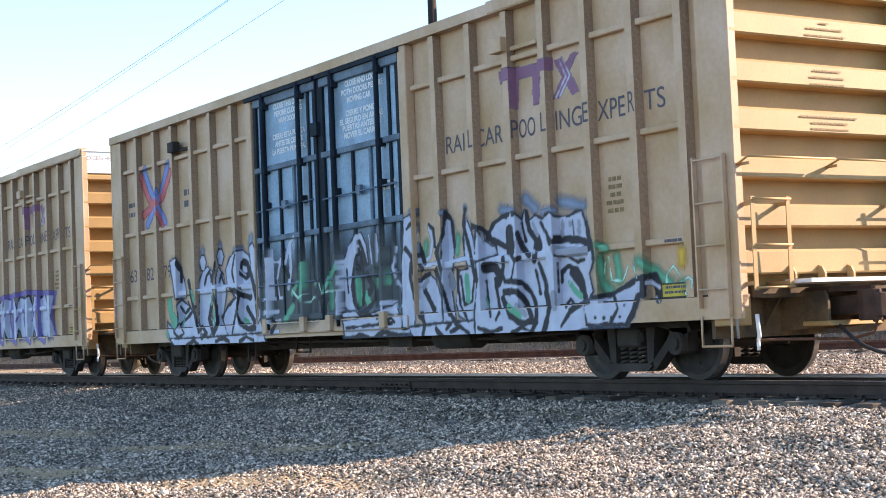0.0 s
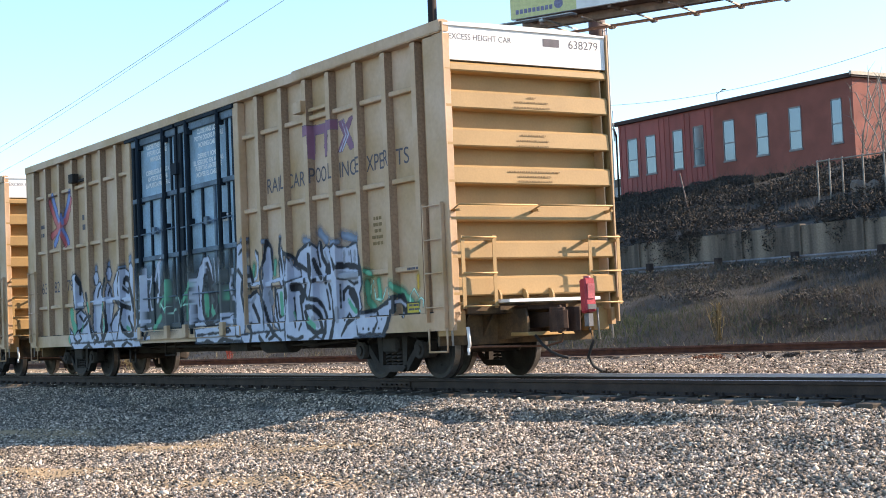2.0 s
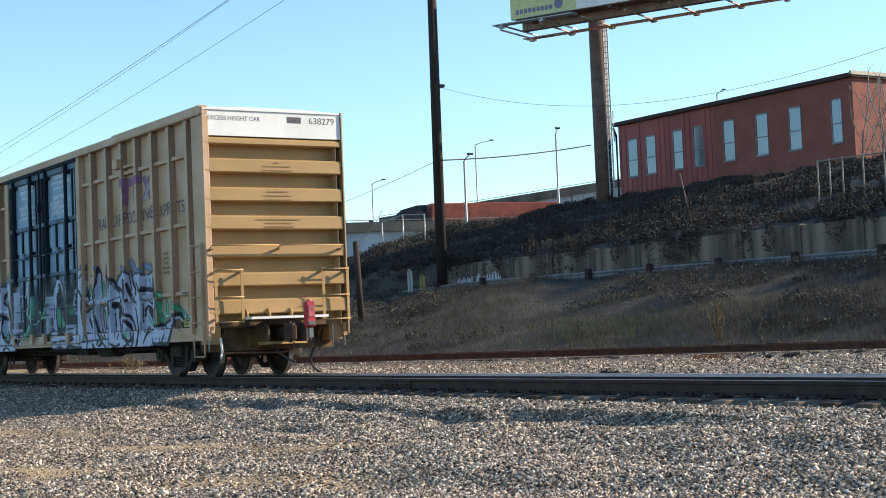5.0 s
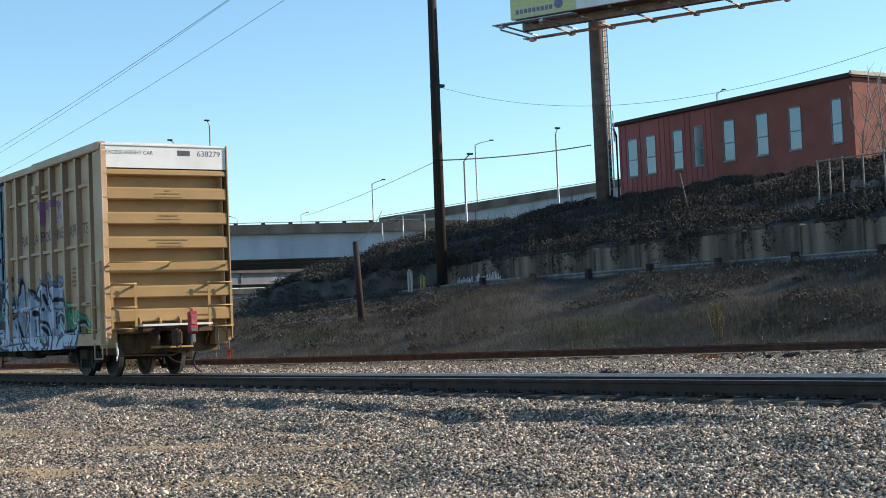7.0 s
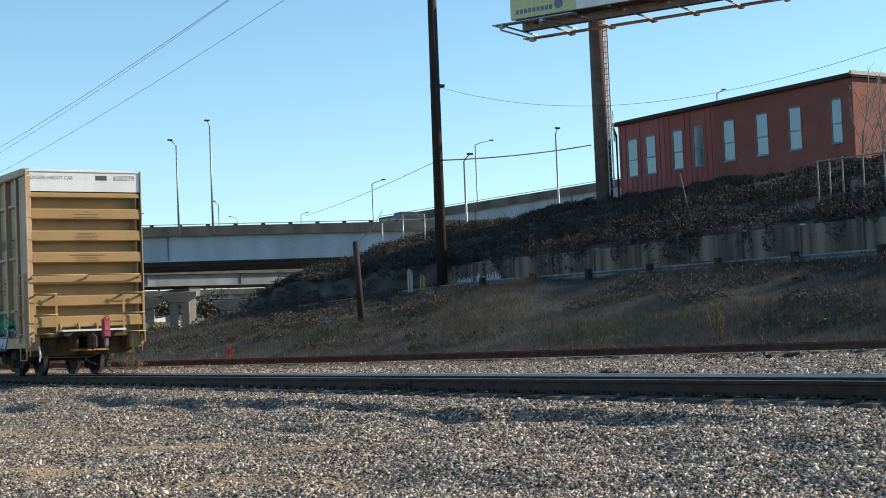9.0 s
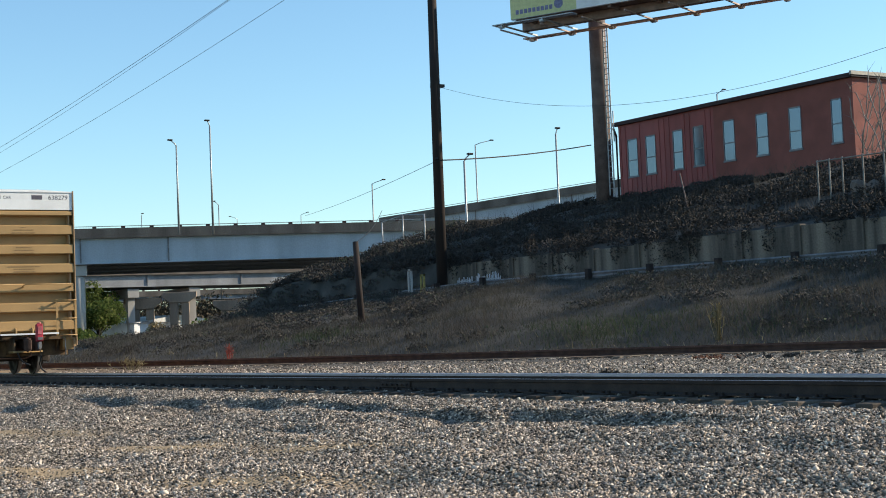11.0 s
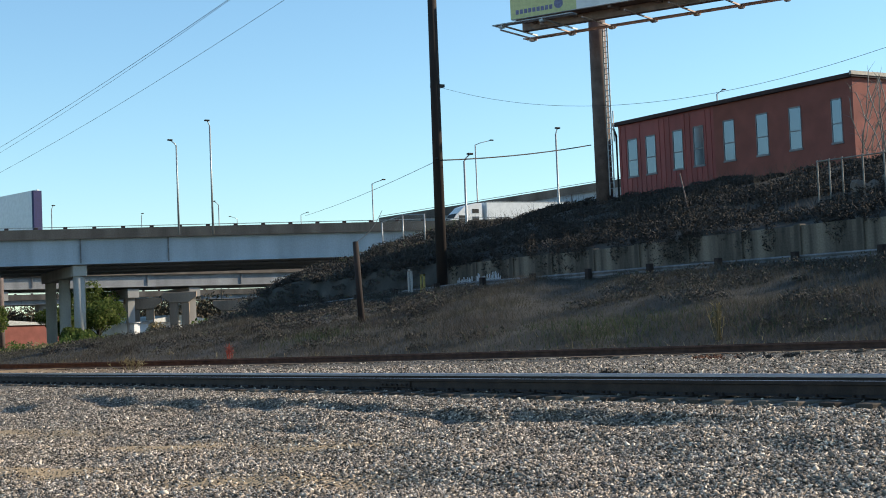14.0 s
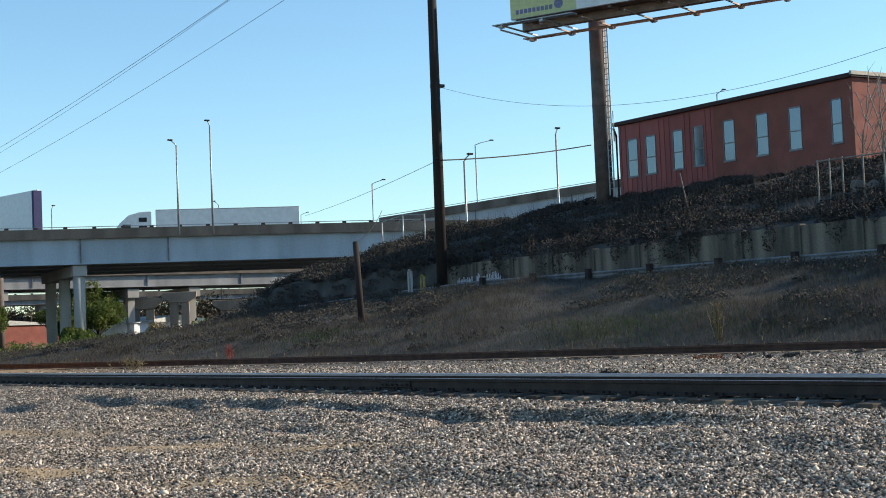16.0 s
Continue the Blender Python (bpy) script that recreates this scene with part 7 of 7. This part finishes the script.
    co, fa = leaf_cloud(rng, centres[half], np.stack([rad, rad, rad * 0.9], -1)[half], 22000, 0.14)
    soup("scrub", co, fa, M_LEAF, "green scrub under the highway bridge", "bush")
    co, fa = leaf_cloud(rng, centres[~half], np.stack([rad, rad, rad * 0.9], -1)[~half], 22000, 0.14)
    soup("dry_scrub", co, fa, M_DRY, "dry brown scrub under the highway bridge", "bush")


def build_weed(name, x, y, h, n, spread, material, label, seed):
    """A clump of stalks."""
    rng = np.random.default_rng(seed)
    z = float(ground_z(x, y))
    bm = bmesh.new()
    for k in range(n):
        a, b = rng.normal(0, spread, 2)
        t = Vector((x + a * 1.6, y + b, z + h * rng.uniform(0.55, 1)))
        tube(bm, (x + a * 0.4, y + b * 0.4, z - 0.05), t, 0.012, 4, 0.005)
        for q in range(5):
            c = Vector((x + a * 0.4, y + b * 0.4, z)).lerp(t, rng.uniform(0.5, 1.0))
            e = c + Vector((rng.normal(0, 0.06), rng.normal(0, 0.06), rng.uniform(0.03, 0.14)))
            tube(bm, c, e, 0.014, 4, 0.003)
    ob = part(name, bm, material)
    return tagged(ob, label, "weed")


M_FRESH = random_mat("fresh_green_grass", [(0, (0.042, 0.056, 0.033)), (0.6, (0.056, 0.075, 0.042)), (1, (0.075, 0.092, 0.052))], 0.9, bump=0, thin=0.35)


def green_patch(x, y, r, n):
    """A low patch of fresh grass on the slope."""
    rng = np.random.default_rng(int(-x * 10))
    px, py = x + rng.normal(0, r, n), y + rng.normal(0, r * 0.6, n)
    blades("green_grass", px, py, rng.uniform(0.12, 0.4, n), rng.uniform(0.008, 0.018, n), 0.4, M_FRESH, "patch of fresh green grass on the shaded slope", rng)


def build_stake():
    """A thin leaning stake among the brush."""
    bm = bmesh.new()
    path_tube(bm, [(-54.6, 37.4, 5.5), (-54.9, 37.4, 6.8), (-55.15, 37.4, 7.75)], 0.035, 6)
    tagged(part("stake", bm, M_BBPOST), "thin brown leaning stake among the brush", "stake")


def build_tree(pos, h, r, seed, label):
    tree = thing("tree", label, "tree", Matrix.Translation(pos))
    rng = np.random.default_rng(seed)
    bm = bmesh.new()
    tube(bm, (0, 0, -0.3), (0.1, 0, h * 0.5), 0.22, 8, 0.14)
    tips = []
    for k in range(8):
        a = k * 0.8 + rng.uniform(0, 0.5)
        tip = Vector((math.cos(a) * r * 0.7, math.sin(a) * r * 0.7, h * rng.uniform(0.55, 0.9)))
        tube(bm, (0.05, 0, h * rng.uniform(0.2, 0.45)), tip, 0.09, 6, 0.03)
        tips.append(tip)
    part("trunk", bm, M_POLE, tree)
    centres = np.array([t[:] for t in tips] + [(rng.normal(0, r * 0.5), rng.normal(0, r * 0.5), h * rng.uniform(0.35, 0.95)) for k in range(16)])
    rad = rng.uniform(0.25, 0.5, (len(centres), 1)) * r * np.ones((1, 3))
    co, fa = leaf_cloud(rng, centres, rad, 7000, 0.2)
    crown = soup("crown", co, fa, M_LEAF, "green leafy crown", "")
    for key in ("category", "kind"):
        if key in crown:
            del crown[key]
    crown.parent = tree


build_plants()
for gx, gy, gr, gn in ((-39.2, 19.6, 1.9, 1500), (-55.2, 17.5, 1.4, 600), (-33.5, 21.0, 1.6, 500)):
    green_patch(gx, gy, gr, gn)
build_stake()
build_weed("dry_weed", -33.65, 19.4, 1.15, 22, 0.1, M_DRY, "tall pale dry weed stalks on the slope", 3)
build_weed("dry_weed", -54.0, 9.1, 0.45, 26, 0.3, M_DRY, "low dry weeds beside the track", 4)
build_weed("red_weed", -55.5, 13.8, 0.7, 12, 0.08, mat("red_weed_leaves", (0.33, 0.06, 0.04), 0.8), "small red-leaved weed beside the yard track", 5)
for p, h, r, s in (((-184, 55.6, 0.0), 6.0, 2.6, 1), ((-182, 41, 0.2), 6.2, 2.6, 2), ((-176, 48.5, 0.2), 5.0, 2.2, 3), ((-205, 62, 0.2), 9, 4.0, 4), ((-225, 48, 0.2), 9, 4.5, 6), ((-146.5, 39.2, 0.1), 2.2, 1.2, 5)):
    build_tree(Vector(p), h, r, s, "green leafy tree beyond the highway bridge" if h > 3 else "small green bush beside the bridge columns")


# ---- yard beyond the bridge ----
def build_shed(name, x, y, w, d, h, ang, m, label):
    s = thing(name, label, "building", pose(x, y, 0, 0, 0, ang))
    bm = bmesh.new()
    box(bm, -w / 2, w / 2, -d / 2, d / 2, -0.5, h)
    part("wall", bm, m, s)
    bm = bmesh.new()
    prism(bm, [(-d / 2 - 0.3, h), (d / 2 + 0.3, h), (0, h + 1.0)], "x", -w / 2 - 0.3, w / 2 + 0.3)
    part("roof", bm, M_GALV, s)
    bm = bmesh.new()
    box(bm, w / 2, w / 2 + 0.05, -1.4, 1.4, -0.3, 2.6)
    part("door", bm, M_GIRDER, s)


build_shed("white_shed", -212, 72, 16, 16, 3.6, 20, M_WHITE, "white industrial shed beyond the bridges")
build_shed("brick_shed", -235, 52, 18, 26, 4.2, 15, M_BRICK, "reddish low building beyond the bridges")
build_fence(-87.6, 40, -82.3, 40, 2.0, 3)


# ---- pipe frame and rubble beside the building ----


def build_pipe_frame():
    f = thing("pipe_frame", "pale weathered pipe railing frame on the bank", "railing")
    z = 7.12
    for x, z0 in ((-45.06, 4.6), (-44.4, 5.4), (-43.7, 5.6), (-42.6, 5.6), (-41.5, 5.6)):
        bm = bmesh.new()
        tube(bm, (x, 36, z0 - 0.9), (x, 36, z + 0.05), 0.035, 8)
        part("post", bm, M_PIPE, f)
    bm = bmesh.new()
    tube(bm, (-45.1, 36, z), (-38, 36, z - 0.08), 0.03, 8)
    part("top_rail", bm, M_PIPE, f)


def build_rubble():
    rng = np.random.default_rng(8)
    for k in range(26):
        x, y = -44.2 + rng.uniform(0, 5.5), 36.8 + rng.uniform(0, 2.5)
        s = rng.uniform(0.25, 0.75)
        bm = bmesh.new()
        bmesh.ops.create_icosphere(bm, subdivisions=2, radius=s)
        for v in bm.verts:
            v.co *= 1 + rng.uniform(-0.22, 0.22)
            v.co.z *= 0.7
        ob = part("rubble_block", bm, M_PARAPET, at=pose(x, y, float(ground_z(x, y)) + s * 0.25 + 0.5 * (k % 3) * 0.3, rng.uniform(0, 90), 0, rng.uniform(0, 90)))
        tagged(ob, "broken grey concrete rubble on the bank", "rubble", group="rubble on the bank")


build_pipe_frame()
build_rubble()


# ---- far woods, bare shrub, litter ----
def build_far_woods():
    rng = np.random.default_rng(17)
    n = 320
    d = rng.uniform(270, 340, n)
    s = rng.uniform(-0.36, -0.04, n)
    ahead, right = np.array([-math.sin(YAW), math.cos(YAW)]), np.array([math.cos(YAW), math.sin(YAW)])
    p = np.array(EYE[:2])[None] + d[:, None] * (ahead[None] + right[None] * s[:, None])
    rad = rng.uniform(2.5, 5.0, n)
    centres = np.stack([p[:, 0], p[:, 1], rng.uniform(0.5, 6.5, n)], -1)
    co, fa = leaf_cloud(rng, centres, np.stack([rad * 1.3, rad * 1.3, rad * 0.8], -1), 150000, 0.38)
    soup("far_woods", co, fa, M_WOODS, "distant olive-brown trees behind the bridges", "woods")


def build_bare_shrub(x, y, h, seed):
    rng = random.Random(seed)
    z = float(ground_z(x, y))
    bm = bmesh.new()
    for k in range(7):
        p = Vector((x + rng.uniform(-0.4, 0.4), y, z - 0.1))
        d = Vector((rng.uniform(-0.35, 0.35), rng.uniform(-0.2, 0.2), 1)).normalized()
        pts = [p]
        for q in range(6):
            d = (d + Vector((rng.uniform(-0.25, 0.25), rng.uniform(-0.2, 0.2), 0.05))).normalized()
            p = p + d * h * rng.uniform(0.12, 0.2)
            pts.append(p)
            for w in range(2):
                e = Vector((rng.uniform(-1, 1), rng.uniform(-0.6, 0.6), rng.uniform(0.2, 1))).normalized()
                tube(bm, p, p + e * rng.uniform(0.3, 0.8), 0.012, 4, 0.004)
        path_tube(bm, pts, 0.025, 5)
    tagged(part("bare_shrub", bm, M_PIPE), "leafless grey shrub beside the brick building", "shrub")


def build_litter(x, y, r, material, label, seed, n=260):
    rng = np.random.default_rng(seed)
    z = float(ground_z(x, y))
    c = np.stack([x + rng.normal(0, r, 9), y + rng.normal(0, r * 0.5, 9), np.full(9, z + 0.03)], -1)
    co, fa = leaf_cloud(rng, c, np.full((9, 3), (r * 0.5, r * 0.4, 0.07)), n, 0.05)
    soup("leaf_litter", co, fa, material, label, "litter")


M_WOODS = random_mat("distant_foliage", [(0, (0.05, 0.045, 0.03)), (0.6, (0.09, 0.075, 0.05)), (1, (0.16, 0.125, 0.085))], 0.9, bump=0)
build_far_woods()
build_bare_shrub(-52.0, 46.8, 4.6, 2)
build_bare_shrub(-50.4, 46.4, 4.0, 3)
M_LITTER = random_mat("dead_leaves", [(0, (0.12, 0.05, 0.03)), (0.6, (0.24, 0.11, 0.07)), (1, (0.36, 0.22, 0.14))], 0.9, bump=0)
build_litter(-29.3, 15.2, 0.45, M_LITTER, "reddish-brown heap of dead leaves on the ballast", 5)
build_litter(-26.8, 14.8, 0.35, M_BRUSH, "dark heap of debris on the ballast", 6)
build_litter(-23.4, 7.0, 0.2, M_BRUSH, "dark twigs on the ballast", 7, 90)


# ---- what moves ----
def train_x(t):
    """The rear end of the train along the track: slowing gently from 2.92 to 2.4 m/s."""
    return P0 + P1 * t + P2 * t * t


P0, P1, P2 = -12.392, -2.925, 0.0185


def motions():
    times = [0.5 * k for k in range(33)]
    for ob, off in ((boxcar, 0.0), (boxcar_b, -CAR_PITCH), (train_device, 0.0)):
        walk(ob, [(t, pose(train_x(t) + off, 0, 0)) for t in times])
    fine = [0.2 * k for k in range(81)]
    for axles in (axles_a, axles_b):
        for ax in axles:
            home = ax.matrix_basis.translation.copy()
            walk(ax, [(t, pose(*home, 0, math.degrees((train_x(t) - P0) / 0.457), 0)) for t in fine])
    lane(white_truck, [0, 11, 12, 12.6, 13.0, 13.4, 13.8, 14.2, 14.5, 14.9, 15.3, 15.7, 16.0], lambda t: 625 - 297 * (t - 14.5), 170)
    lane(orange_truck, [0, 2, 4, 5, 5.5, 6.0, 6.5, 7.0, 8, 16], lambda t: 266 - 312 * (t - 6.3), 170)
    lane(pickup, [0, 7, 7.6, 8.0, 8.3, 8.6, 9.0, 9.4, 10, 11, 16], lambda t: 585 + 450 * (t - 8.6), 159, True)


def lane(ob, times, nose, ahead, away=False):
    """Drives ob along the highway: nose gives its place across the view, ahead the lane's depth."""
    rows = []
    for t in times:
        x = max(-1200.0, min(1700.0, nose(t)))
        p, q = road(x, ahead), road(x + 30, ahead)
        d = q - p
        rows.append((t, Matrix.Translation(p) @ pose(0, 0, 0, 0, 0, math.degrees(math.atan2(d.y, d.x)) + (180 if away else 0))))
    walk(ob, rows)


def road(x, ahead, lift=0.0):
    """A point on a driven lane of the highway, which bends away and climbs behind the hill."""
    d = ahead + 0.012 * max(x, -400) + 0.00006 * max(0.0, x - 600) ** 2
    z = 11.58 + 1.3 * max(0.0, (x - 700) / 400)
    s = (x - 784) / F_PX
    back = VIEW.inverted()
    for k in range(4):
        p = EYE + (Vector((-math.sin(YAW), math.cos(YAW), 0)) + Vector((math.cos(YAW), math.sin(YAW), 0)) * s) * d
        p.z = z
        q = back @ p
        s += (x - 784) / F_PX - q.x / -q.z
    return p


motions()
